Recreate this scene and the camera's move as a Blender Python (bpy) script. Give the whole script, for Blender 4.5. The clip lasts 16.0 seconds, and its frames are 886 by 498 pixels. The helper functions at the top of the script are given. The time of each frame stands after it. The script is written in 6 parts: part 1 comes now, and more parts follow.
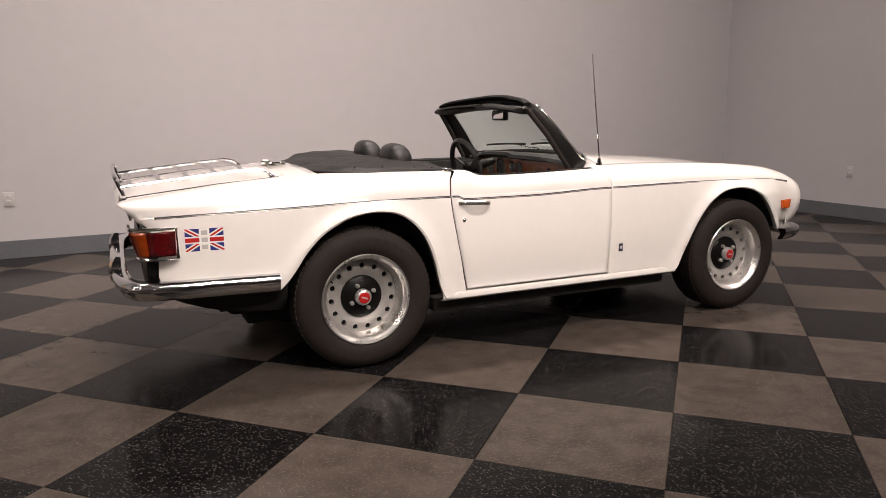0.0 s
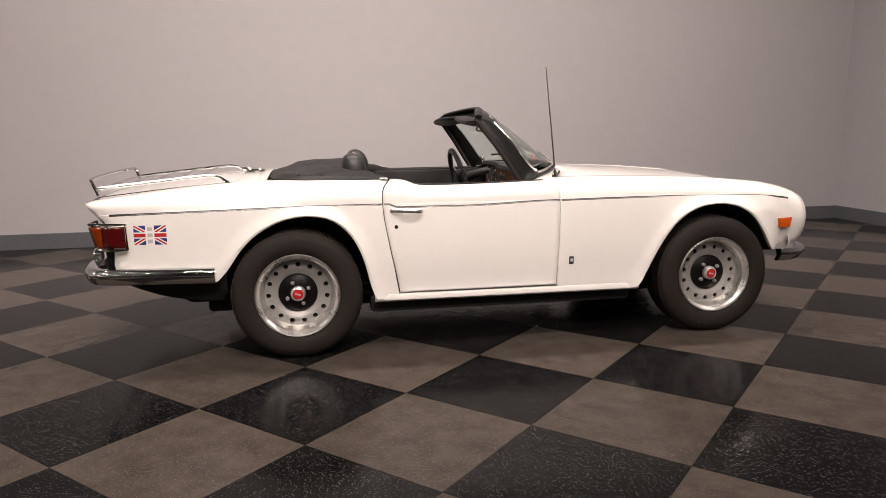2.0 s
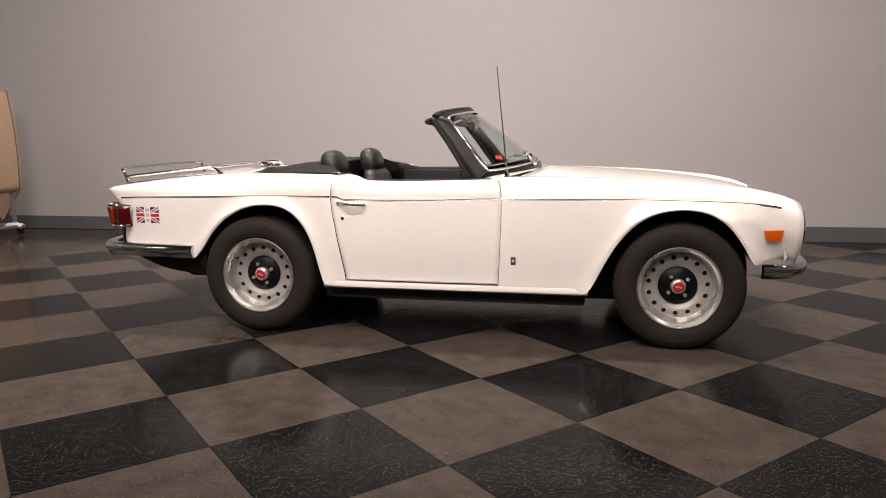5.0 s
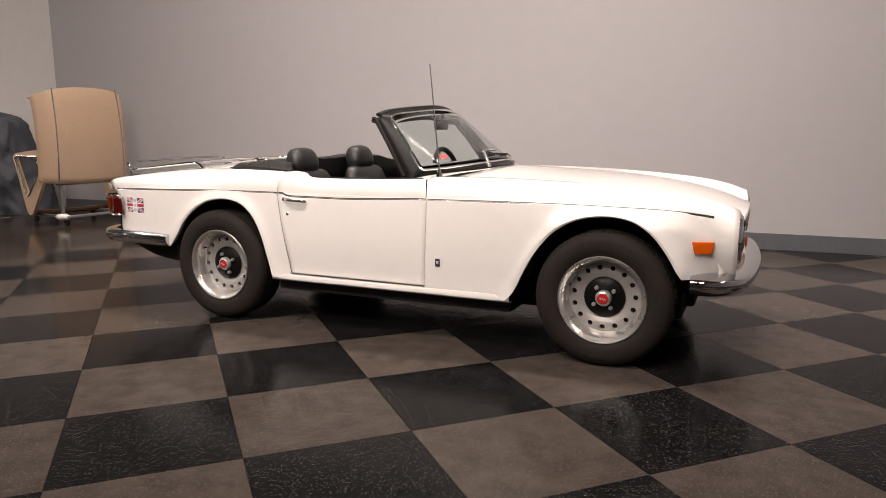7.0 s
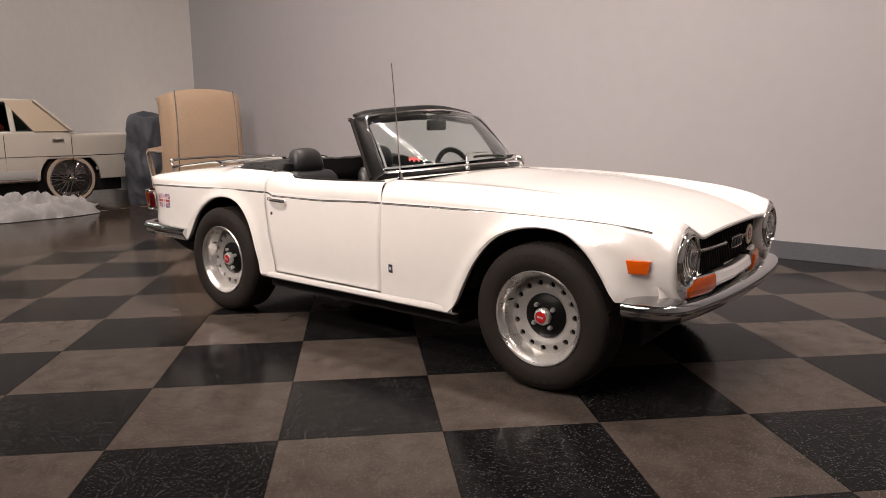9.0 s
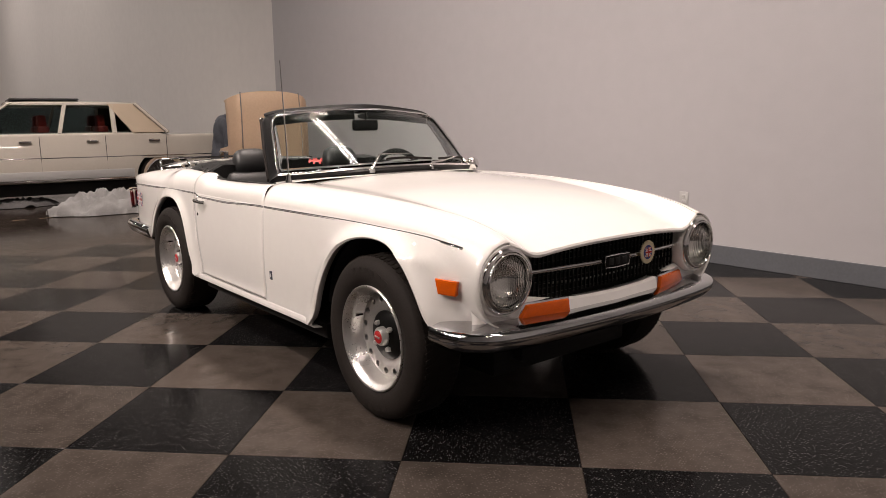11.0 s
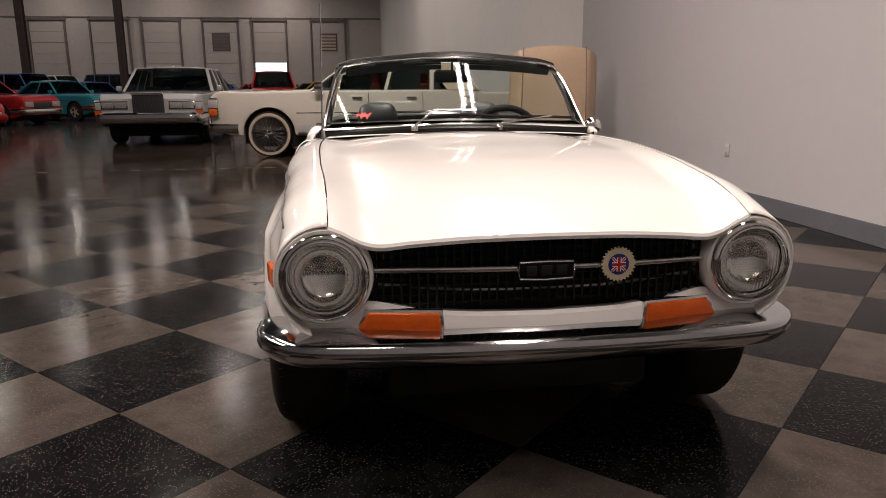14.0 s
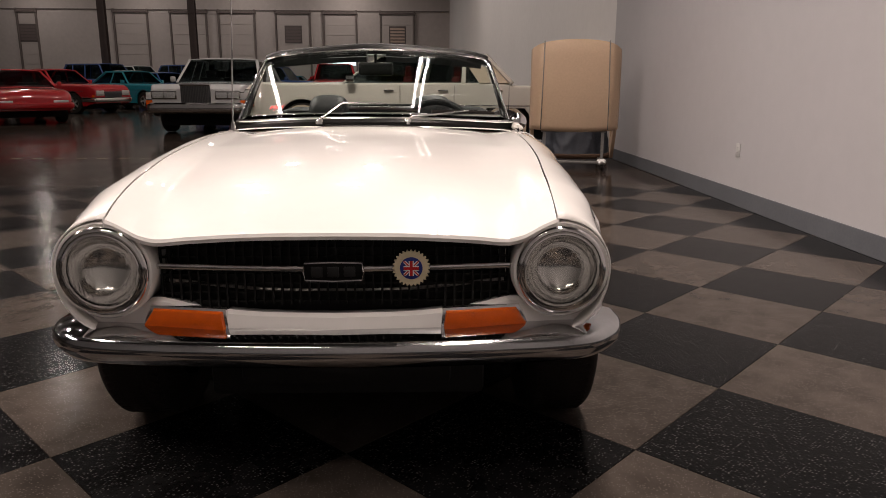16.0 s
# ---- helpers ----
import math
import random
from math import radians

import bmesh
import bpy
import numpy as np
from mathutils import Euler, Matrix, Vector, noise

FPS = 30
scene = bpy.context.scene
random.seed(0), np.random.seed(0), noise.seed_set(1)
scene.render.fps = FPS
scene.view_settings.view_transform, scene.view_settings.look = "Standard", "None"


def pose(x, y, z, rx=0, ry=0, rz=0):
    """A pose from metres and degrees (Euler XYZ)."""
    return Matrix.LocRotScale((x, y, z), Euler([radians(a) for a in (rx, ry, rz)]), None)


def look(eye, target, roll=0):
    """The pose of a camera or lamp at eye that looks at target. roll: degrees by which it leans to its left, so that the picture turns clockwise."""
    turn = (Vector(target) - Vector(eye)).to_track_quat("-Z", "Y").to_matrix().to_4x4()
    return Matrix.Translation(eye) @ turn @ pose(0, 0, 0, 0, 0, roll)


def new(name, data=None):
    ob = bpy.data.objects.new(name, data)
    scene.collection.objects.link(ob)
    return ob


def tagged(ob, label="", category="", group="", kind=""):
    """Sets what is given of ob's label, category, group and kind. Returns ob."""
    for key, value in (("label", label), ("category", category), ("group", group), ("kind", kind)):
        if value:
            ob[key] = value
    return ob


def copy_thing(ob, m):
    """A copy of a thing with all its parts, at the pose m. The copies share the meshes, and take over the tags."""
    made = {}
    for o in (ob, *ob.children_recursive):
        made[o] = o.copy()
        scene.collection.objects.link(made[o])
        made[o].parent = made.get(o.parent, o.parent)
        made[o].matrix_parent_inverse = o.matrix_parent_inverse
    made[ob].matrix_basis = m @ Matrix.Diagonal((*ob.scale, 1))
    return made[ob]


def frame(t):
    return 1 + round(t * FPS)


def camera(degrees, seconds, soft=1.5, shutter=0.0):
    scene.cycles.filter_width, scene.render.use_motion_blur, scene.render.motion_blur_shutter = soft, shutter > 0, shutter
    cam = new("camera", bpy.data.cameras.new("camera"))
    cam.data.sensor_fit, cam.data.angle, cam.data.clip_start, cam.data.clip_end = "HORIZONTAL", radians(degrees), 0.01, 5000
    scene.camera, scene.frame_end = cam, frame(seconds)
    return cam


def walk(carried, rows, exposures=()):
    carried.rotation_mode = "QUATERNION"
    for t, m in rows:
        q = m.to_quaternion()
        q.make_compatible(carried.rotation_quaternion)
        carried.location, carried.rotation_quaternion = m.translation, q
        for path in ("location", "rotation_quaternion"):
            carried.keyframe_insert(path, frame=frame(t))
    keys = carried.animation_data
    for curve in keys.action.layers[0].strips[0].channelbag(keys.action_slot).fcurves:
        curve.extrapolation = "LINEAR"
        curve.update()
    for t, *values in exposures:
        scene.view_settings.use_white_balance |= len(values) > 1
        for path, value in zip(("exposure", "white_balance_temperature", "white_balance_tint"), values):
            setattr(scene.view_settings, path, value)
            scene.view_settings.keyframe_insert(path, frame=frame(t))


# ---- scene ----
cam = camera(63.7, 16.0, soft=0.85)
PATH = [
    (0, (0.053, -0.285, 1.13), (-0.618, 1.563, 0.762), -0.5),
    (0.5, (0.338, -0.221, 1.148), (-0.453, 1.579, 0.779), -0.4),
    (1, (0.634, -0.141, 1.159), (-0.269, 1.605, 0.79), -0.5),
    (1.5, (0.918, -0.036, 1.16), (-0.084, 1.657, 0.802), -0.5),
    (2, (1.193, 0.105, 1.158), (0.079, 1.729, 0.807), -0.5),
    (2.5, (1.483, 0.231, 1.158), (0.257, 1.774, 0.814), -0.6),
    (3, (1.725, 0.405, 1.15), (0.402, 1.866, 0.81), -0.7),
    (3.2, (1.816, 0.474, 1.147), (0.454, 1.9, 0.811), -0.7),
    (5.3, (2.533, 1.315, 1.105), (0.878, 2.388, 0.772), -0.4),
    (5.5, (2.591, 1.429, 1.114), (0.916, 2.468, 0.778), -0.4),
    (6, (2.744, 1.708, 1.104), (0.998, 2.625, 0.771), -0.1),
    (6.5, (2.891, 1.983, 1.097), (1.087, 2.779, 0.761), -0.3),
    (7, (2.993, 2.249, 1.12), (1.156, 2.964, 0.781), -0.2),
    (7.5, (3.091, 2.508, 1.125), (1.22, 3.127, 0.783), -0.2),
    (8, (3.119, 2.774, 1.132), (1.213, 3.273, 0.789), -0.1),
    (8.5, (3.124, 3.064, 1.131), (1.186, 3.416, 0.785), -0.3),
    (9, (3.12, 3.37, 1.148), (1.164, 3.598, 0.797), -0.4),
    (9.5, (3.086, 3.698, 1.158), (1.123, 3.843, 0.805), -0.4),
    (9.7, (3.073, 3.829, 1.152), (1.108, 3.943, 0.797), -0.4),
    (11.8, (2.603, 5.052, 1.099), (0.685, 4.595, 0.765), -0.5),
    (12, (2.529, 5.136, 1.081), (0.628, 4.609, 0.748), -0.4),
    (12.5, (2.364, 5.352, 1.074), (0.529, 4.632, 0.734), -0.3),
    (13, (2.135, 5.555, 1.068), (0.388, 4.651, 0.705), -0.5),
    (13.5, (1.921, 5.742, 1.062), (0.266, 4.697, 0.648), -0.5),
    (14, (1.727, 5.903, 1.074), (0.176, 4.72, 0.634), -0.4),
    (14.5, (1.529, 6.044, 1.094), (0.082, 4.737, 0.65), -0.6),
    (15, (1.394, 6.193, 1.09), (-0.027, 4.858, 0.645), -0.7),
    (15.5, (1.286, 6.314, 1.091), (-0.133, 4.979, 0.64), -0.1),
    (16, (1.205, 6.394, 1.072), (-0.216, 5.062, 0.615), 0.2),
]
walk(cam, [(t, look(eye, target, roll)) for t, eye, target, roll in PATH],
     exposures=((0.0, -0.18), (6.0, -0.18), (9.5, -0.26), (12.0, -0.33), (14.0, -0.42), (16.0, -0.50)))

# ---- frames of reference ----
TILE = 0.6096
# room frame: x along the display wall (from the hall end to the inner corner), y behind the wall, camera side is y < 0
ROOM = pose(-8.15, 0.96, 0, 0, 0, 45.77)
# car frame: x forward, y to the car's left, z up, origin on the floor midway between the axles
CAR = pose(-1.060, 3.840, 0, 0, 0, 44.64)
CEIL = 9.6

# ---- world and lamps ----
world = bpy.data.worlds.new("world")
scene.world = world
world.use_nodes = True
world.node_tree.nodes["Background"].inputs[0].default_value = (0.9, 0.95, 1.0, 1)
world.node_tree.nodes["Background"].inputs[1].default_value = 0.0


def area_lamp(name, m, size, size_y, watts, colour, spread=180):
    data = bpy.data.lights.new(name, "AREA")
    data.shape, data.size, data.size_y = "RECTANGLE", size, size_y
    data.energy, data.color, data.spread = watts, colour, radians(spread)
    ob = new(name, data)
    ob.matrix_world = m
    return ob


# ---- materials ----
def material(name, colour, rough=0.5, metal=0.0, coat=0.0, spec=0.5, var=0.0, var_scale=3.0, bump=0.0, bump_scale=80.0, emit=0.0, emit_colour=None, trans=0.0, ior=1.45, rough_var=0.0, alpha=1.0):
    """A principled material with colour variation at two scales, fine bump and uneven gloss."""
    mat = bpy.data.materials.new(name)
    mat.use_nodes = True
    nt = mat.node_tree
    b = nt.nodes["Principled BSDF"]
    b.inputs["Base Color"].default_value = (*colour, 1)
    b.inputs["Roughness"].default_value = rough
    b.inputs["Metallic"].default_value = metal
    b.inputs["Coat Weight"].default_value = coat
    b.inputs["Coat Roughness"].default_value = 0.03
    b.inputs["Specular IOR Level"].default_value = spec
    b.inputs["IOR"].default_value = ior
    b.inputs["Transmission Weight"].default_value = trans
    b.inputs["Alpha"].default_value = alpha
    if emit:
        b.inputs["Emission Color"].default_value = (*(emit_colour or colour), 1)
        b.inputs["Emission Strength"].default_value = emit
    tc = nt.nodes.new("ShaderNodeTexCoord")
    if var or rough_var:
        n1 = nt.nodes.new("ShaderNodeTexNoise")
        n1.inputs["Scale"].default_value, n1.inputs["Detail"].default_value = var_scale, 6
        n2 = nt.nodes.new("ShaderNodeTexNoise")
        n2.inputs["Scale"].default_value, n2.inputs["Detail"].default_value = var_scale * 14, 3
        nt.links.new(tc.outputs["Object"], n1.inputs["Vector"])
        nt.links.new(tc.outputs["Object"], n2.inputs["Vector"])
        add = nt.nodes.new("ShaderNodeMath")
        add.operation = "ADD"
        nt.links.new(n1.outputs["Fac"], add.inputs[0])
        nt.links.new(n2.outputs["Fac"], add.inputs[1])
        if var:
            ramp = nt.nodes.new("ShaderNodeMapRange")
            ramp.inputs["From Min"].default_value, ramp.inputs["From Max"].default_value = 0.7, 1.3
            ramp.inputs["To Min"].default_value, ramp.inputs["To Max"].default_value = 1 - var, 1 + var
            nt.links.new(add.outputs[0], ramp.inputs["Value"])
            mix = nt.nodes.new("ShaderNodeVectorMath")
            mix.operation = "SCALE"
            mix.inputs[0].default_value = colour
            nt.links.new(ramp.outputs[0], mix.inputs["Scale"])
            nt.links.new(mix.outputs[0], b.inputs["Base Color"])
        if rough_var:
            ramp = nt.nodes.new("ShaderNodeMapRange")
            ramp.inputs["From Min"].default_value, ramp.inputs["From Max"].default_value = 0.7, 1.3
            ramp.inputs["To Min"].default_value, ramp.inputs["To Max"].default_value = max(rough - rough_var, 0.02), min(rough + rough_var, 1)
            nt.links.new(add.outputs[0], ramp.inputs["Value"])
            nt.links.new(ramp.outputs[0], b.inputs["Roughness"])
    if bump:
        n3 = nt.nodes.new("ShaderNodeTexNoise")
        n3.inputs["Scale"].default_value, n3.inputs["Detail"].default_value = bump_scale, 4
        nt.links.new(tc.outputs["Object"], n3.inputs["Vector"])
        bp = nt.nodes.new("ShaderNodeBump")
        bp.inputs["Strength"].default_value, bp.inputs["Distance"].default_value = bump, 0.004
        nt.links.new(n3.outputs["Fac"], bp.inputs["Height"])
        nt.links.new(bp.outputs[0], b.inputs["Normal"])
    return mat


def tile_material(name, base, fleck, fleck_amount, mottle):
    """Vinyl composition tile: mottled ground with small elongated chips, slightly worn gloss."""
    mat = bpy.data.materials.new(name)
    mat.use_nodes = True
    nt = mat.node_tree
    b = nt.nodes["Principled BSDF"]
    geo = nt.nodes.new("ShaderNodeNewGeometry")
    info = nt.nodes.new("ShaderNodeObjectInfo")
    # chips run one way in half of the tiles
    rot = nt.nodes.new("ShaderNodeVectorRotate")
    rot.rotation_type = "Z_AXIS"
    big = nt.nodes.new("ShaderNodeMath")
    big.operation = "MULTIPLY"
    big.inputs[1].default_value = 6.28
    nt.links.new(info.outputs["Random"], big.inputs[0])
    nt.links.new(geo.outputs["Position"], rot.inputs["Vector"])
    nt.links.new(big.outputs[0], rot.inputs["Angle"])
    stretch = nt.nodes.new("ShaderNodeMapping")
    stretch.inputs["Scale"].default_value = (1.0, 1.55, 1.0)
    nt.links.new(rot.outputs[0], stretch.inputs["Vector"])
    n = nt.nodes.new("ShaderNodeTexVoronoi")
    n.voronoi_dimensions = "2D"
    n.inputs["Scale"].default_value = 112
    nt.links.new(stretch.outputs[0], n.inputs["Vector"])
    pick = nt.nodes.new("ShaderNodeSeparateColor")
    nt.links.new(n.outputs["Color"], pick.inputs[0])
    r1 = nt.nodes.new("ShaderNodeMapRange")
    r1.inputs["From Min"].default_value, r1.inputs["From Max"].default_value = fleck_amount, fleck_amount + 0.22
    r1.inputs["To Min"].default_value, r1.inputs["To Max"].default_value = 0.0, 1.0
    nt.links.new(pick.outputs[0], r1.inputs["Value"])
    r2 = nt.nodes.new("ShaderNodeMapRange")
    r2.inputs["From Min"].default_value, r2.inputs["From Max"].default_value = 0.36, 0.24
    nt.links.new(n.outputs["Distance"], r2.inputs["Value"])
    r = nt.nodes.new("ShaderNodeMath")
    r.operation = "MULTIPLY"
    nt.links.new(r1.outputs[0], r.inputs[0])
    nt.links.new(r2.outputs[0], r.inputs[1])
    m = nt.nodes.new("ShaderNodeTexNoise")
    m.inputs["Scale"].default_value, m.inputs["Detail"].default_value = 9, 8
    nt.links.new(geo.outputs["Position"], m.inputs["Vector"])
    mr = nt.nodes.new("ShaderNodeMapRange")
    mr.inputs["From Min"].default_value, mr.inputs["From Max"].default_value = 0.3, 0.7
    mr.inputs["To Min"].default_value, mr.inputs["To Max"].default_value = 1 - mottle, 1 + mottle
    nt.links.new(m.outputs["Fac"], mr.inputs["Value"])
    tint = nt.nodes.new("ShaderNodeMapRange")
    tint.inputs["To Min"].default_value, tint.inputs["To Max"].default_value = 0.88, 1.12
    nt.links.new(info.outputs["Random"], tint.inputs["Value"])
    k = nt.nodes.new("ShaderNodeMath")
    k.operation = "MULTIPLY"
    nt.links.new(mr.outputs[0], k.inputs[0])
    nt.links.new(tint.outputs[0], k.inputs[1])
    sc = nt.nodes.new("ShaderNodeVectorMath")
    sc.operation = "SCALE"
    sc.inputs[0].default_value = base
    nt.links.new(k.outputs[0], sc.inputs["Scale"])
    mix = nt.nodes.new("ShaderNodeMix")
    mix.data_type = "RGBA"
    nt.links.new(r.outputs[0], mix.inputs["Factor"])
    nt.links.new(sc.outputs[0], mix.inputs["A"])
    mix.inputs["B"].default_value = (*fleck, 1)
    nt.links.new(mix.outputs["Result"], b.inputs["Base Color"])
    rr = nt.nodes.new("ShaderNodeMapRange")
    rr.inputs["From Min"].default_value, rr.inputs["From Max"].default_value = 0.3, 0.7
    rr.inputs["To Min"].default_value, rr.inputs["To Max"].default_value = 0.14, 0.20
    nt.links.new(m.outputs["Fac"], rr.inputs["Value"])
    nt.links.new(rr.outputs[0], b.inputs["Roughness"])
    b.inputs["Specular IOR Level"].default_value = 0.04
    bp = nt.nodes.new("ShaderNodeBump")
    bp.inputs["Strength"].default_value, bp.inputs["Distance"].default_value = 0.10, 0.002
    peel = nt.nodes.new("ShaderNodeTexNoise")
    peel.inputs["Scale"].default_value, peel.inputs["Detail"].default_value = 45, 3
    nt.links.new(geo.outputs["Position"], peel.inputs["Vector"])
    nt.links.new(peel.outputs["Fac"], bp.inputs["Height"])
    nt.links.new(bp.outputs[0], b.inputs["Normal"])
    return mat


M_WALL = material("wall_paint_grey", (0.40, 0.386, 0.394), 0.5, var=0.025, var_scale=0.5, bump=0.15, bump_scale=140)
M_WALL2 = material("wall_paint_warm", (0.70, 0.67, 0.65), 0.75, var=0.03, var_scale=0.4, bump=0.15, bump_scale=140)
M_HALL = material("hall_wall_paint", (0.53, 0.475, 0.45), 0.8, var=0.06, var_scale=0.3, bump=0.2, bump_scale=60)
M_BASE = material("baseboard_vinyl", (0.10, 0.105, 0.115), 0.45, var=0.1, var_scale=4)
M_CONCRETE = material("polished_concrete", (0.033, 0.0245, 0.0195), 0.13, spec=0.07, var=0.35, var_scale=0.9, rough_var=0.06, bump=0.05, bump_scale=20)
M_CEIL = material("dark_ceiling", (0.035, 0.033, 0.032), 0.8, var=0.2)
M_DARKTILE = tile_material("dark_tile", (0.0062, 0.0059, 0.0061), (0.088, 0.085, 0.083), 0.78, 0.35)
M_LIGHTTILE = tile_material("light_tile", (0.0495, 0.0405, 0.0345), (0.105, 0.088, 0.077), 0.69, 0.22)
M_YELLOW = material("yellow_floor_paint", (0.17, 0.12, 0.06), 0.6, var=0.4, var_scale=8)
M_PAINT = material("white_car_paint", (0.775, 0.75, 0.718), 0.32, coat=1.0, var=0.015, var_scale=1.5)
M_BLACKPAINT = material("satin_black_paint", (0.005, 0.0048, 0.0047), 0.36, spec=0.16, var=0.2)
M_UNDER = material("underbody_black", (0.010, 0.0095, 0.009), 0.8, var=0.3, var_scale=6)
M_MESH = material("matt_black_mesh", (0.007, 0.0068, 0.0065), 0.5, spec=0.3)
M_CHROME = material("chrome", (0.80, 0.79, 0.77), 0.07, metal=1.0, rough_var=0.03, var_scale=6)
M_RIM = material("silver_rim_paint", (0.50, 0.485, 0.465), 0.36, metal=0.6, var=0.03, var_scale=8)
M_RIMBRIGHT = material("polished_rim", (0.70, 0.685, 0.665), 0.30, metal=0.92, rough_var=0.05, var=0.05, var_scale=10)
M_RUBBER = material("tyre_rubber", (0.0165, 0.0130, 0.0112), 0.75, spec=0.25, var=0.18, var_scale=9, bump=0.3, bump_scale=180)
M_VINYL = material("black_vinyl", (0.0055, 0.0054, 0.0054), 0.5, spec=0.3, var=0.25, var_scale=7, bump=0.35, bump_scale=160)
M_LEATHER = material("black_leather", (0.010, 0.010, 0.0105), 0.40, var=0.25, var_scale=10, bump=0.3, bump_scale=220)
M_CARPET = material("black_carpet", (0.005, 0.0048, 0.0048), 0.95, spec=0.1, var=0.3, var_scale=30, bump=0.6, bump_scale=300)
M_WOOD = material("dash_walnut", (0.21, 0.070, 0.032), 0.3, coat=0.4, var=0.5, var_scale=6)
M_AMBER = material("amber_lens", (0.62, 0.095, 0.003), 0.14, coat=0.5, var=0.12, var_scale=30, bump=0.25, bump_scale=300)
M_TAILAMBER = material("dark_amber_lens", (0.17, 0.024, 0.002), 0.15, coat=0.6, var=0.12, var_scale=30)
M_TRIM = material("bright_trim", (0.66, 0.65, 0.63), 0.22, metal=0.95)
M_SCREENTRIM = material("polished_screen_trim", (0.85, 0.84, 0.82), 0.13, metal=1.0, var=0.04, var_scale=20)
M_NUT = material("bright_plated_steel", (0.72, 0.71, 0.69), 0.28, metal=0.8)
M_REDLENS = material("red_lens", (0.06, 0.002, 0.003), 0.12, coat=0.6, var=0.2, var_scale=30, bump=0.25, bump_scale=300)
M_RED = material("red_enamel", (0.42, 0.013, 0.014), 0.3, var=0.1, var_scale=20)
M_BLUE = material("blue_enamel", (0.016, 0.028, 0.17), 0.35, var=0.1, var_scale=20)
M_WHITE = material("white_vinyl_film", (0.78, 0.76, 0.74), 0.4, var=0.04, var_scale=20)
M_GLASS = material("clear_glass", (0.84, 0.925, 0.895), 0.0, trans=1.0, ior=1.25)
M_LENS = material("headlamp_glass", (0.97, 0.97, 0.95), 0.02, trans=1.0, ior=1.4)
nt = M_LENS.node_tree
flute = nt.nodes.new("ShaderNodeTexWave")
flute.wave_type, flute.bands_direction = "BANDS", "Y"
flute.inputs["Scale"].default_value, flute.inputs["Distortion"].default_value = 30, 1.2
flute_bump = nt.nodes.new("ShaderNodeBump")
flute_bump.inputs["Strength"].default_value, flute_bump.inputs["Distance"].default_value = 0.28, 0.004
place = nt.nodes.new("ShaderNodeTexCoord")
nt.links.new(place.outputs["Object"], flute.inputs["Vector"])
nt.links.new(flute.outputs["Fac"], flute_bump.inputs["Height"])
nt.links.new(flute_bump.outputs[0], nt.nodes["Principled BSDF"].inputs["Normal"])
M_BUMPER = material("worn_bumper_chrome", (0.56, 0.56, 0.565), 0.08, metal=1.0, rough_var=0.03, var=0.05, var_scale=6)
M_CARGLASS = material("tinted_window_glass", (0.22, 0.26, 0.26), 0.0, trans=1.0, ior=1.2)
M_REFLECT = material("headlamp_reflector", (0.88, 0.87, 0.85), 0.11, metal=1.0, var=0.03, var_scale=20)
M_GREYPLASTIC = material("grey_plastic", (0.45, 0.44, 0.43), 0.5, var=0.04)
M_PLATEWHITE = material("white_plastic", (0.42, 0.41, 0.40), 0.45, var=0.03)


# ---- mesh helpers ----
def mesh_from(bm, name, smooth=True, angle=35):
    bmesh.ops.recalc_face_normals(bm, faces=bm.faces[:])
    me = bpy.data.meshes.new(name)
    if smooth:
        lim = radians(angle)
        for f in bm.faces:
            f.smooth = True
        for e in bm.edges:
            e.smooth = len(e.link_faces) != 2 or e.calc_face_angle(0) < lim
    bm.to_mesh(me)
    bm.free()
    return me


def part(name, bm, mat, parent, label="", smooth=True, angle=35):
    """Links a bmesh as one mesh object under a thing or a part."""
    me = mesh_from(bm, name, smooth, angle)
    me.materials.append(mat)
    ob = new(name, me)
    ob.parent = parent
    if label:
        tagged(ob, label)
    return ob


def thing(name, m, label, category, group="", kind=""):
    ob = new(name)
    ob.matrix_world = m
    ob.empty_display_size = 0.1
    return tagged(ob, label, category, group, kind)


def box(bm, x0, x1, y0, y1, z0, z1, bevel=0.0, seg=2):
    """Adds an axis-aligned box, its edges bevelled."""
    r = bmesh.ops.create_cube(bm, size=1.0, matrix=Matrix.LocRotScale(((x0 + x1) / 2, (y0 + y1) / 2, (z0 + z1) / 2), None, (x1 - x0, y1 - y0, z1 - z0)))
    if bevel:
        edges = list({e for v in r["verts"] for e in v.link_edges})
        bmesh.ops.bevel(bm, geom=edges, offset=bevel, segments=seg, profile=0.5, affect="EDGES")
    return r["verts"]


def boxes(*args, bevel=0.0, seg=2):
    bm = bmesh.new()
    for a in args:
        box(bm, *a, bevel=bevel, seg=seg)
    return bm


def loft(bm, rows, close_u=False, close_v=False, caps=False):
    """Skins rows of points (all rows alike in length) with quads."""
    vs = [[bm.verts.new(p) for p in row] for row in rows]
    n, k = len(vs), len(vs[0])
    for i in range(n if close_u else n - 1):
        for j in range(k if close_v else k - 1):
            q = [vs[i][j], vs[(i + 1) % n][j], vs[(i + 1) % n][(j + 1) % k], vs[i][(j + 1) % k]]
            q = list(dict.fromkeys(q))
            if len(q) > 2:
                bm.faces.new(q)
    if caps:
        for row in (vs[0], vs[-1]):
            if len(row) > 2:
                bm.faces.new(row)
    return vs


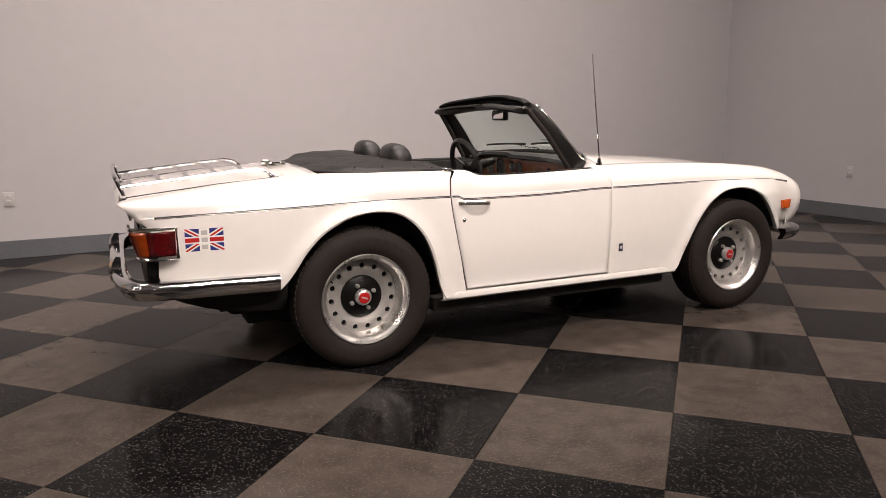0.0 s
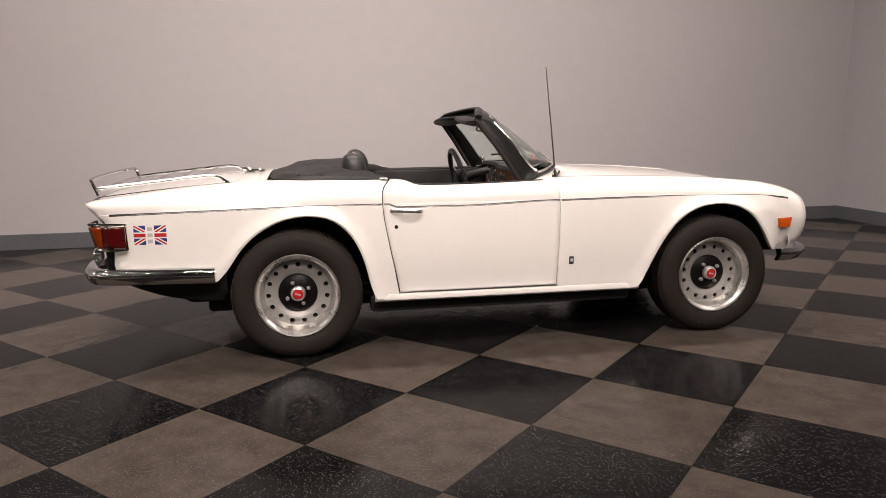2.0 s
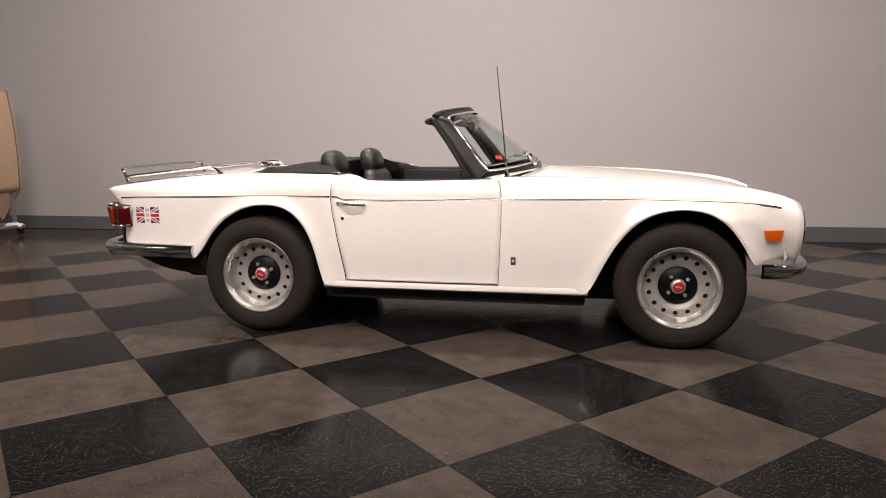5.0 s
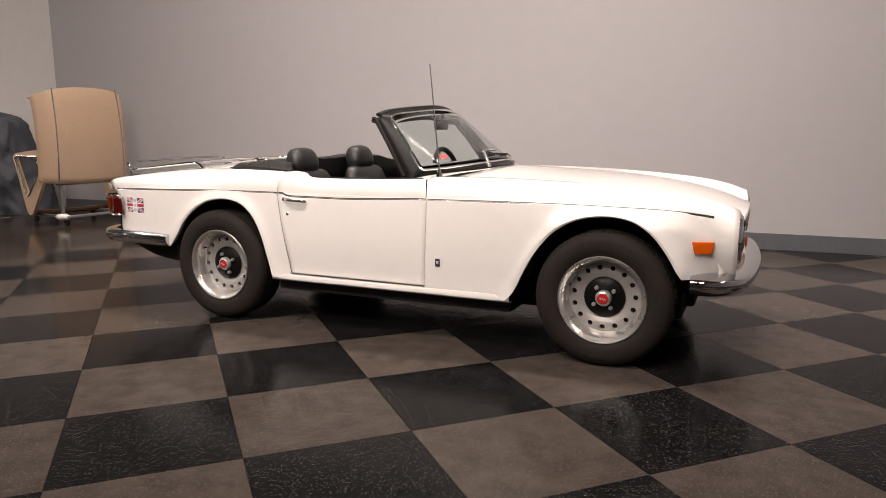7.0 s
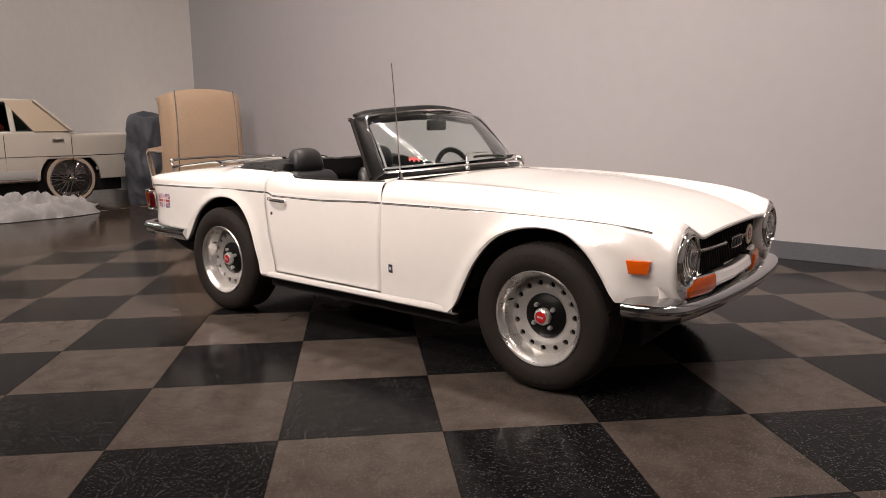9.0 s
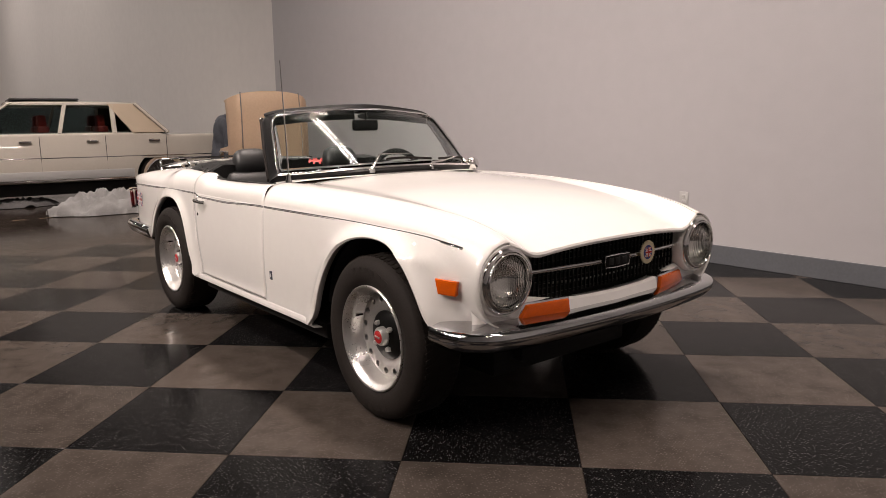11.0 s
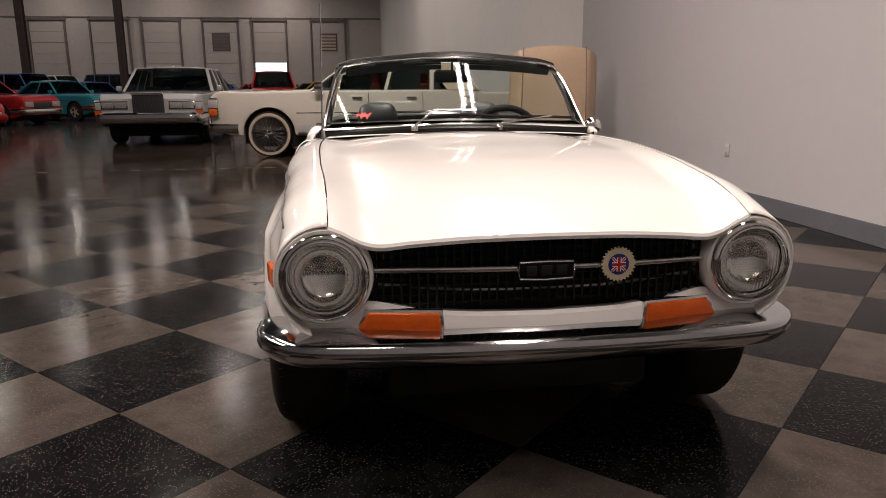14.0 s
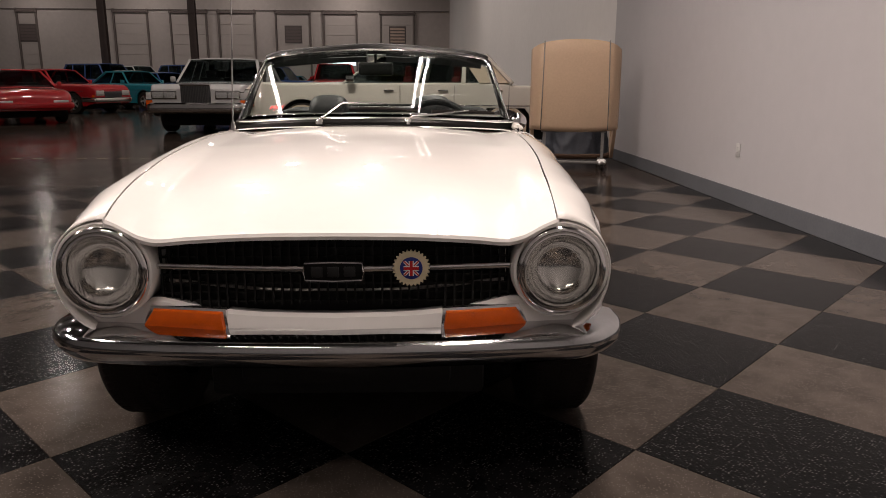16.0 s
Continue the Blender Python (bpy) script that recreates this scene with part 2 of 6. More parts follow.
def lathe(bm, profile, m=Matrix(), n=32, a0=0.0, a1=360.0):
    """Turns (radius, along) pairs about the y axis of m."""
    full = abs(a1 - a0) >= 359.9
    rows = []
    for i in range(n if full else n + 1):
        a = radians(a0 + (a1 - a0) * i / n)
        rows.append([m @ Vector((r * math.cos(a), h, r * math.sin(a))) for r, h in profile])
    vs = loft(bm, rows, close_u=full)
    poles = [row[k] for row in vs for k in range(len(profile)) if profile[k][0] < 1e-6 and row[k].is_valid]
    if len(poles) > 1:
        bmesh.ops.remove_doubles(bm, verts=poles, dist=1e-5)


def smooth_points(points, steps=6, closed=False):
    """A Catmull-Rom curve through the points."""
    pts = [Vector(p) for p in points]
    out, n = [], len(pts)
    for i in range(n if closed else n - 1):
        p1, p2 = pts[i], pts[(i + 1) % n]
        p0 = pts[i - 1] if closed or i > 0 else p1 * 2 - p2
        p3 = pts[(i + 2) % n] if closed or i + 2 < n else p2 * 2 - p1
        for s in range(steps):
            t = s / steps
            out.append(0.5 * ((2 * p1) + (p2 - p0) * t + (2 * p0 - 5 * p1 + 4 * p2 - p3) * t * t + (3 * p1 - p0 - 3 * p2 + p3) * t ** 3))
    if not closed:
        out.append(pts[-1].copy())
    return out


def tube(bm, points, radius, n=8, closed=False, scale=(1, 1), taper=None, caps=True):
    """A round bar along the points; scale squashes its section (side, up)."""
    pts = [Vector(p) for p in points]
    rows, k = [], len(pts)
    for i, p in enumerate(pts):
        a = pts[i - 1] if i or closed else p
        b = pts[(i + 1) % k] if i + 1 < k or closed else p
        d = (b - a).normalized()
        up = Vector((0, 0, 1)) if abs(d.z) < 0.95 else Vector((1, 0, 0))
        side = d.cross(up).normalized()
        up = side.cross(d)
        r = radius * (taper[0] + (taper[1] - taper[0]) * i / max(k - 1, 1) if taper else 1)
        rows.append([p + side * (r * scale[0] * math.cos(2 * math.pi * j / n)) + up * (r * scale[1] * math.sin(2 * math.pi * j / n)) for j in range(n)])
    loft(bm, rows, close_u=closed, close_v=True, caps=caps and not closed)


def prism(bm, outline, axis, lo, hi, bevel=0.0):
    """Extrudes an outline of 2D points along an axis (0, 1 or 2)."""
    def at(p, h):
        v = list(p)
        v.insert(axis, h)
        return v
    a = [bm.verts.new(at(p, lo)) for p in outline]
    b = [bm.verts.new(at(p, hi)) for p in outline]
    n = len(a)
    fs = [bm.faces.new(a), bm.faces.new(b)]
    fs += [bm.faces.new((a[i], a[(i + 1) % n], b[(i + 1) % n], b[i])) for i in range(n)]
    if bevel:
        edges = list({e for f in fs[:2] for e in f.edges})
        bmesh.ops.bevel(bm, geom=edges, offset=bevel, segments=2, profile=0.5, affect="EDGES")


def lerp(x, table):
    """Smooth interpolation in a table of (x, value)."""
    if x <= table[0][0]:
        return table[0][1]
    for i in range(len(table) - 1):
        (x0, y0), (x1, y1) = table[i], table[i + 1]
        if x <= x1:
            xm, ym = table[i - 1] if i else (2 * x0 - x1, 2 * y0 - y1)
            xp, yp = table[i + 2] if i + 2 < len(table) else (2 * x1 - x0, 2 * y1 - y0)
            t, h = (x - x0) / (x1 - x0), x1 - x0
            m0, m1 = (y1 - ym) / (x1 - xm) * h, (yp - y0) / (xp - x0) * h
            return (2 * t ** 3 - 3 * t * t + 1) * y0 + (t ** 3 - 2 * t * t + t) * m0 + (3 * t * t - 2 * t ** 3) * y1 + (t ** 3 - t * t) * m1
    return table[-1][1]


def solidify(ob, thick, offset=-1.0):
    mod = ob.modifiers.new("thickness", "SOLIDIFY")
    mod.thickness, mod.offset = thick, offset
    return ob


# ---- the hall: walls, floor, ceiling ----
def structure(name, bm, mat, label, category, m=ROOM, smooth=False):
    me = mesh_from(bm, name, smooth)
    me.materials.append(mat)
    ob = new(name, me)
    ob.matrix_world = m
    return tagged(ob, label, category, kind="structure")


FAR = -47.0      # the dock-door wall
CORNER = 12.11   # inner corner of the display area
structure("wall_display", boxes((0, CORNER + 0.15, 0, 0.15, 0, CEIL)), M_WALL, "smooth light grey painted display wall", "wall")
structure("wall_return", boxes((CORNER, CORNER + 0.15, -30, 0, 0, CEIL)), M_WALL, "light grey painted return wall", "wall")
structure("wall_hall_side", boxes((FAR - 0.3, 0.0, 0.16, 0.4, 0, CEIL)), M_WALL2, "warm white painted hall side wall", "wall")
structure("wall_dock", boxes((FAR - 0.3, FAR, -60, 0.16, 0, CEIL)), M_HALL, "beige concrete dock wall of the hall", "wall")
structure("wall_opposite", boxes((FAR - 0.3, CORNER + 0.15, -60.3, -60, 0, CEIL)), M_HALL, "beige painted hall wall", "wall")
structure("wall_rear", boxes((CORNER, CORNER + 0.15, -60, -30, 0, CEIL)), M_HALL, "beige painted hall wall", "wall")
structure("ceiling", boxes((FAR - 0.3, CORNER + 0.3, -60.3, 0.5, CEIL, CEIL + 0.2)), M_CEIL, "dark exposed hall ceiling", "ceiling")
structure("baseboard_display", boxes((0.0, CORNER, -0.012, 0.0, 0.0, 0.15), bevel=0.003), M_BASE, "dark grey vinyl baseboard", "baseboard")
structure("baseboard_return", boxes((CORNER - 0.012, CORNER, -30, -0.012, 0.0, 0.15), bevel=0.003), M_BASE, "dark grey vinyl baseboard", "baseboard")
floor = structure("floor", boxes((FAR - 0.3, CORNER + 0.3, -60.3, 0.5, -0.2, -0.004)), M_CONCRETE, "dark polished concrete hall floor", "floor")

# twin-tube strip lamps and added fill lamps over the display area, high-bay lamps over the hall
WARM = (1.0, 0.85, 0.775)
# rows at 3.0 and 10.5 are added to brighten the ends of the walls
for sx, watts in ((3.0, 38), (5.5, 50), (8.0, 46), (10.5, 38)):
    for sy in (-1.84, -2.10):
        area_lamp("strip_lamp", ROOM @ pose(sx, sy, 6.6), 2.4, 0.13, watts, WARM, 96)
# unseen tilted fills, added to light the car's side and the display wall
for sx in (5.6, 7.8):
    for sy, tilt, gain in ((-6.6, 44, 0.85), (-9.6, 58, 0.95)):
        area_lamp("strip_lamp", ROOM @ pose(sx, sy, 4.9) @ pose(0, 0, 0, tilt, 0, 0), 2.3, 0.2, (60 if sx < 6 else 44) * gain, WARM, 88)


# unseen fill, added to brighten the apron and nose
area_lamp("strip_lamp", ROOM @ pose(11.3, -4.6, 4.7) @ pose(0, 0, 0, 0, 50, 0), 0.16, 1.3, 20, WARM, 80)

# unseen fill aimed at the hall end, added to lift the cream saloon and hardtop
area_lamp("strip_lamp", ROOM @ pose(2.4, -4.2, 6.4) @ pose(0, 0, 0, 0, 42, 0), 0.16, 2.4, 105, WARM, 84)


def high_bay(x, y, watts, size=0.52):
    lamp = thing("high_bay_lamp", ROOM @ pose(x, y, 9.0), "round high-bay lamp hanging below the dark ceiling", "lamp", "high-bay lamps")
    bm = bmesh.new()
    lathe(bm, [(0.21, 0.02), (0.26, 0.0), (0.26, 0.02), (0.20, 0.16), (0.09, 0.26), (0.05, 0.30), (0.0, 0.30)], pose(0, 0, 0, 90), 20)
    part("housing", bm, M_BASE, lamp)
    part("stem", boxes((-0.012, 0.012, -0.012, 0.012, 0.28, CEIL - 9.0)), M_BASE, lamp, smooth=False)
    light = area_lamp("lamp_light", ROOM @ pose(x, y, 8.99), size, size, watts, (1.0, 0.88, 0.81))
    light.data.shape = "DISK"


for sx in (-4.6, -13.4, -20.4, -28.0, -36.0, -44.0):
    for sy in (-7.5, -15.0, -22.5, -30.5):
        high_bay(sx, sy, 185 if sy > -10 else 120)
# extra lamps beside the side wall, added to brighten it and the cream saloon
for sx, sy in ((-3.6, -4.3), (-11.0, -4.0), (-19.0, -3.6)):
    high_bay(sx, sy, 115 if sx > -5 else 260)
for sx in (-2.0, 2.0, 6.0):
    for sy in (-6.6, -9.4, -12.2):
        high_bay(sx, sy, 20, 0.15)
for sx in (3.0, 8.4):
    for sy in (-13.0, -17.0, -21.0, -25.0, -29.0):
        high_bay(sx, sy, 15, 0.24)


# ---- the white convertible ----
car = thing("convertible_car", CAR, "white classic two-seat convertible with black interior and wire luggage rack", "car")

HALF = [(-2.10, 0.650), (-2.0, 0.688), (-1.8, 0.716), (-1.4, 0.738), (-0.7, 0.745), (0.2, 0.748), (0.8, 0.745), (1.2, 0.737), (1.45, 0.722), (1.6, 0.700), (1.7, 0.68)]
CREASE = [(-2.10, 0.728), (-1.97, 0.738), (-1.4, 0.752), (-1.0, 0.760), (0.2, 0.757), (0.7, 0.760), (1.2, 0.751), (1.43, 0.742), (1.6, 0.722), (1.7, 0.70)]
TOP_WING = [(0.0, 0.860), (0.22, 0.862), (0.5, 0.863), (0.8, 0.856), (1.1, 0.842), (1.3, 0.826), (1.45, 0.810), (1.55, 0.791), (1.62, 0.772), (1.69, 0.744)]
SHUT = [(0.2, 0.604), (0.64, 0.608), (1.1, 0.590), (1.4, 0.568), (1.69, 0.556)]     # half width at the bonnet gap
TOP_QUARTER = [(-2.14, 0.786), (-2.085, 0.789), (-2.0, 0.805), (-1.7, 0.843), (-1.4, 0.866), (-1.1, 0.876), (-0.66, 0.874)]
ARCH_F = [(0.655, 0.280), (0.690, 0.320), (0.746, 0.432), (0.790, 0.512), (0.837, 0.577), (0.885, 0.628), (0.942, 0.668), (1.02, 0.698), (1.112, 0.710), (1.19, 0.706), (1.254, 0.690), (1.31, 0.658), (1.359, 0.612), (1.414, 0.535), (1.445, 0.480), (1.469, 0.446)]
ARCH_R = [(-1.500, 0.410), (-1.465, 0.445), (-1.43, 0.490), (-1.39, 0.548), (-1.345, 0.598), (-1.29, 0.642), (-1.20, 0.688), (-1.12, 0.708), (-1.04, 0.711), (-0.965, 0.697), (-0.900, 0.660), (-0.848, 0.604), (-0.810, 0.535), (-0.785, 0.462), (-0.765, 0.382), (-0.750, 0.325), (-0.730, 0.285)]
LAMP = (1.672, 0.566, 0.615)      # headlamp centre


def arch_distance(x, z):
    best = 9.0
    for pts in (ARCH_F, ARCH_R):
        for (x0, z0), (x1, z1) in zip(pts, pts[1:]):
            dx, dz = x1 - x0, z1 - z0
            t = min(max(((x - x0) * dx + (z - z0) * dz) / (dx * dx + dz * dz), 0), 1)
            best = min(best, math.hypot(x - x0 - dx * t, z - z0 - dz * t))
    return best


def side_y(x, z):
    """Half width of the body side below the crease."""
    y = lerp(x, HALF) - 0.34 * max(0.50 - z, 0) ** 2 - 0.10 * max(z - 0.52, 0) ** 1.6 - 0.40 * max(z - 0.665, 0) * (3 - 2 * min(max((x - 0.6) / 0.6, 0), 1)) * min(max((x - 0.6) / 0.6, 0), 1) ** 2
    d = arch_distance(x, z)
    y += 0.020 * math.exp(-(d / 0.042) ** 2)
    y += 0.016 * math.exp(-((z - 0.285) / 0.035) ** 2) * (1 if -0.8 < x < 0.8 else 0)
    return y


def section(x, zb, ytop, ztop, low=14, high=10, lip=True, full=1.0):
    """Points of one upright slice of the right or left side, from the lower edge over the crease to the top."""
    zc = min(lerp(x, CREASE), ztop - 0.004)
    pts = []
    if lip:
        pts.append((side_y(x, zb) - 0.032, zb + 0.004))
    for k in range(low + 1):
        t = k / low
        z = zb + (zc - zb) * (1 - (1 - t) ** 1.25)
        pts.append((side_y(x, z) - (0.006 if lip and k == 0 else 0), z))
    yc = pts[-1][0] - 0.003
    for k in range(0, high + 1):
        a = math.pi / 2 * k / high
        pts.append((ytop + (yc - ytop) * math.cos(a) ** full, zc + 0.003 + (ztop - zc - 0.003) * math.sin(a) ** full))
    pts.append((ytop + 0.001, ztop - 0.022))
    return pts


def stations(x0, x1, table=(), step=0.03):
    xs = {round(x0 + (x1 - x0) * i / max(int((x1 - x0) / step), 2), 4) for i in range(max(int((x1 - x0) / step), 2) + 1)}
    for (a, _), (b, _) in zip(table, table[1:]):
        xs |= {round(v, 4) for v in (a, a + (b - a) / 3, a + (b - a) * 2 / 3, b) if x0 < v < x1}
    xs = sorted(xs)
    return [x for i, x in enumerate(xs) if i == 0 or x - xs[i - 1] > 0.004]


def both(name, rows_for, mat, parent, label="", thick=0.0, angle=40):
    """Builds a panel for the right side and its mirror image for the left."""
    out = []
    for s in (-1, 1):
        bm = bmesh.new()
        loft(bm, [[(x, s * y, z) for x, y, z in row] for row in rows_for])
        ob = part(name, bm, mat, parent, label, angle=angle)
        if thick:
            solidify(ob, thick, 0.0)
        out.append(ob)
    return out


def ease(t):
    t = min(max(t, 0), 1)
    return t * t * (3 - 2 * t)


def door_rear(z):
    return lerp(z, [(0.30, -0.613), (0.42, -0.636), (0.56, -0.664), (0.70, -0.688), (0.78, -0.694), (0.84, -0.684), (0.875, -0.650)])


def door_front(z):
    return lerp(z, [(0.30, 0.212), (0.5, 0.220), (0.76, 0.226), (0.83, 0.212), (0.87, 0.18)])


# front wings, drawn in to the headlamp shells at the nose
rows = []
for x in stations(0.20, 1.688, ARCH_F, 0.03):
    zb = 0.278 if x < 0.655 else lerp(x, ARCH_F) if x <= 1.469 else lerp(x, [(1.469, 0.446), (1.56, 0.443), (1.64, 0.450), (1.688, 0.465)])
    sec = section(x, zb, lerp(x, SHUT), lerp(x, TOP_WING), full=1.0 + 0.28 * ease((x - 0.3) / 0.9))
    m = ease((x - 1.42) / 0.268) ** 1.5
    n = len(sec)
    rise = lerp(x, TOP_WING) - LAMP[2]
    row = []
    for k, (y, z) in enumerate(sec):
        a = radians(-105 + 195 * min(k / (n - 2), 1))
        ty, tz = LAMP[1] + 0.124 * math.cos(a) - (0.010 * math.sin(a) ** 4 if a > 0 else 0), LAMP[2] + (rise if a > 0 else 0.160) * math.sin(a) - (0.022 if k == n - 1 else 0)
        row.append((max(x, door_front(z) + 0.001), y + (ty - y) * m, z + (tz - z) * m))
    rows.append(row)
both("front_wing", rows, M_PAINT, car, thick=0.004)

# doors, with slightly raked rear edges
DOOR_Z = [0.312, 0.32, 0.34, 0.37, 0.41, 0.45, 0.49, 0.53, 0.57, 0.61, 0.65, 0.69, 0.73, 0.757]


def door_top(x):
    return lerp(x, [(-0.70, 0.874), (-0.64, 0.873), (-0.59, 0.866), (-0.53, 0.848), (-0.48, 0.842), (-0.2, 0.842), (0.22, 0.852)])


rows = []
N = 30
for i in range(N + 1):
    t = i / N
    row = []
    for z in DOOR_Z:
        x = door_rear(z) + 0.003 + (door_front(z) - door_rear(z) - 0.004) * t
        row.append((x, side_y(x, z), z))
    for k in range(0, 9):
        a = math.pi / 2 * k / 8
        x0 = row[len(DOOR_Z) - 1][0]
        zt = door_top(x0)
        zz = 0.760 + (zt - 0.760) * math.sin(a) ** 0.95
        x = door_rear(zz) + 0.003 + (door_front(zz) - door_rear(zz) - 0.004) * t
        row.append((x, 0.664 + (side_y(x, 0.757) - 0.003 - 0.664) * math.cos(a) ** 0.9, zz))
    x, y, z = row[-1]
    row += [(x, 0.640, z), (x, 0.634, z - 0.02)]
    rows.append(row)
doors = both("door", rows, M_PAINT, car, thick=0.004)
for d, s in zip(doors, (-1, 1)):
    bm = bmesh.new()
    tube(bm, smooth_points([(-0.648, s * 0.740, 0.726), (-0.60, s * 0.772, 0.726), (-0.56, s * 0.776, 0.725), (-0.515, s * 0.770, 0.722), (-0.497, s * 0.752, 0.720)], 4), 0.0085, 8, scale=(0.7, 1.1))
    box(bm, -0.658, -0.630, s * 0.736 - 0.012, s * 0.736 + 0.022, 0.716, 0.736, bevel=0.006)
    part("door_handle", bm, M_TRIM, d, "chrome door handle")
    bm = bmesh.new()
    lathe(bm, [(0.0, s * 0.747), (0.006, s * 0.747), (0.010, s * 0.744), (0.010, s * 0.735)], pose(-0.627, 0, 0.645), 16)
    part("lock", bm, M_CHROME, d)
    bm = bmesh.new()
    loft(bm, [[(x, s * 0.655, door_top(x) + 0.003), (x, s * 0.642, door_top(x) + 0.006), (x, s * 0.628, door_top(x) + 0.001), (x, s * 0.623, door_top(x) - 0.02), (x, s * 0.625, door_top(x) - 0.12)] for x in stations(-0.672, 0.16, (), 0.03)])
    solidify(part("door_capping", bm, M_VINYL, d, "black padded door capping"), 0.004, 0.0)
    bm = boxes((-0.62, 0.17, min(s * 0.60, s * 0.632), max(s * 0.60, s * 0.632), 0.34, 0.835), bevel=0.012)
    part("door_card", bm, M_VINYL, d)
    bm = bmesh.new()
    tube(bm, [(-0.60, s * 0.662, 0.846), (-0.5, s * 0.660, 0.845), (0.05, s * 0.655, 0.848), (0.17, s * 0.650, 0.850)], 0.006, 6)
    part("weather_strip", bm, M_BLACKPAINT, d)

# rear wings
def wing_end(z):
    return lerp(z, [(0.45, -1.998), (0.56, -1.990), (0.64, -1.995), (0.69, -2.011), (0.736, -2.050), (0.774, -2.085), (0.792, -2.112)])


rows = []
for x in stations(-2.085, -0.60, ARCH_R, 0.03):
    zb = 0.285 if x > -0.73 else lerp(x, ARCH_R) if x >= -1.50 else lerp(x, [(-2.085, 0.475), (-1.8, 0.455), (-1.6, 0.425), (-1.5, 0.410)])
    sec = section(x, zb, 0.50 if x < -1.28 else 0.50 + 0.14 * ease((x + 1.28) / 0.25), lerp(x, TOP_QUARTER), full=1 - 0.5 * ease((-1.45 - x) / 0.55))
    row = []
    for y, z in sec:
        xe = min(x, door_rear(z) - 0.003)
        if x < -1.86:
            end = wing_end(z)
            xe = -1.86 + (x + 1.86) * (end + 1.86) / (-2.085 + 1.86)
            y -= 0.004 * ease((x + 1.99) / -0.095)
        row.append((xe, y, z))
    rows.append(row)
both("rear_wing", rows, M_PAINT, car, thick=0.004)

# sills, black rocker below
for s in (-1, 1):
    bm = bmesh.new()
    loft(bm, [[(x, s * 0.700, 0.262), (x, s * 0.738, 0.266), (x, s * 0.748, 0.274), (x, s * 0.750, 0.284), (x, s * 0.744, 0.300), (x, s * 0.722, 0.309)] for x in stations(-0.742, 0.672, (), 0.1)])
    solidify(part("sill", bm, M_PAINT, car), 0.003, 0.0)
    bm = boxes((-0.76, 0.66, min(s * 0.58, s * 0.672), max(s * 0.58, s * 0.672), 0.192, 0.268), bevel=0.02)
    part("rocker", bm, M_UNDER, car, "matt black rocker panel")

# bonnet
LIP_Z = [(0, 0.716), (0.2, 0.713), (0.35, 0.704), (0.43, 0.697), (0.47, 0.706), (0.52, 0.732), (0.556, 0.745)]
LIP_X = [(0, 1.716), (0.2, 1.713), (0.35, 1.706), (0.43, 1.700), (0.48, 1.696), (0.556, 1.686)]
MID = [(0.20, 0.893), (0.42, 0.893), (0.7, 0.876), (1.0, 0.860), (1.25, 0.838), (1.45, 0.806), (1.6, 0.765), (1.716, 0.716)]
VALLEY = [(0.9, 0.0), (1.2, 0.013), (1.45, 0.030), (1.6, 0.042), (1.70, 0.046)]     # depth of the dip beside the wings


def bonnet_z(x, y):
    y, ys, yv = abs(y), lerp(x, SHUT), lerp(x, [(0.9, 0.50), (1.69, 0.462)])
    zs = lerp(x, TOP_WING)
    ze = zs - lerp(x, VALLEY) - 0.004
    if y <= yv:
        return ze + (lerp(x, MID) - ze) * (1 - (y / yv) ** 2.2)
    return ze + (zs - ze) * ease((y - yv) / (ys - yv)) ** 0.8


bm = bmesh.new()
rows = []
for i in range(-28, 29):
    yl = 0.5535 * i / 28
    xl, zl = lerp(abs(yl), LIP_X), lerp(abs(yl), LIP_Z)
    x0 = lerp(abs(yl), [(0, 0.395), (0.3, 0.365), (0.45, 0.30), (0.556, 0.25)])
    corr = zl - bonnet_z(xl, yl)
    row = []
    for k in range(33):
        u = k / 32
        u = u * 0.6 + 0.4 * (1 - (1 - u) ** 2)
        x = x0 + (xl - x0) * u
        y = yl / 0.5535 * (lerp(x, SHUT) - 0.0055)
        row.append((x, y, bonnet_z(x, y) + corr * ease((u - 0.80) / 0.20)))
    row += [(xl + 0.004, yl, zl - 0.008), (xl + 0.002, yl, zl - 0.017), (xl - 0.02, yl, zl - 0.020)]
    rows.append(row)
rows = [[(x, y, z - 0.02) for x, y, z in rows[0]]] + rows + [[(x, y, z - 0.02) for x, y, z in rows[-1]]]
loft(bm, rows)
solidify(part("bonnet", bm, M_PAINT, car), 0.004)

# scuttle between the bonnet and the screen
bm = bmesh.new()
rows = []
for i in range(-24, 25):
    y = 0.655 * i / 24
    f = abs(y) / 0.655
    x1 = lerp(abs(y), [(0, 0.391), (0.32, 0.361), (0.48, 0.296), (0.60, 0.246), (0.655, 0.215)])
    row = []
    for k in range(8):
        xa = 0.305 - 0.24 * f ** 2.5
        x = xa + (x1 - xa) * k / 7
        z = 0.893 * (1 - f ** 2.4) + 0.862 * f ** 2.4
        if f > 0.86:
            z = z - 0.10 * ((f - 0.86) / 0.14) ** 2 * 0.12
        row.append((x, y, z - 0.002))
    rows.append(row)
loft(bm, rows)
solidify(part("scuttle", bm, M_PAINT, car), 0.004)
bm = bmesh.new()
loft(bm, [[(0.345 - 0.25 * (y * y), y, 0.904 - 0.05 * y * y), (0.385 - 0.25 * (y * y), y, 0.8995 - 0.05 * y * y), (0.388 - 0.25 * (y * y), y, 0.8955 - 0.05 * y * y)] for y in [-0.19 + 0.38 * i / 12 for i in range(13)]])
solidify(part("scuttle_vent", bm, M_BLACKPAINT, car, "black air intake grille"), 0.004)

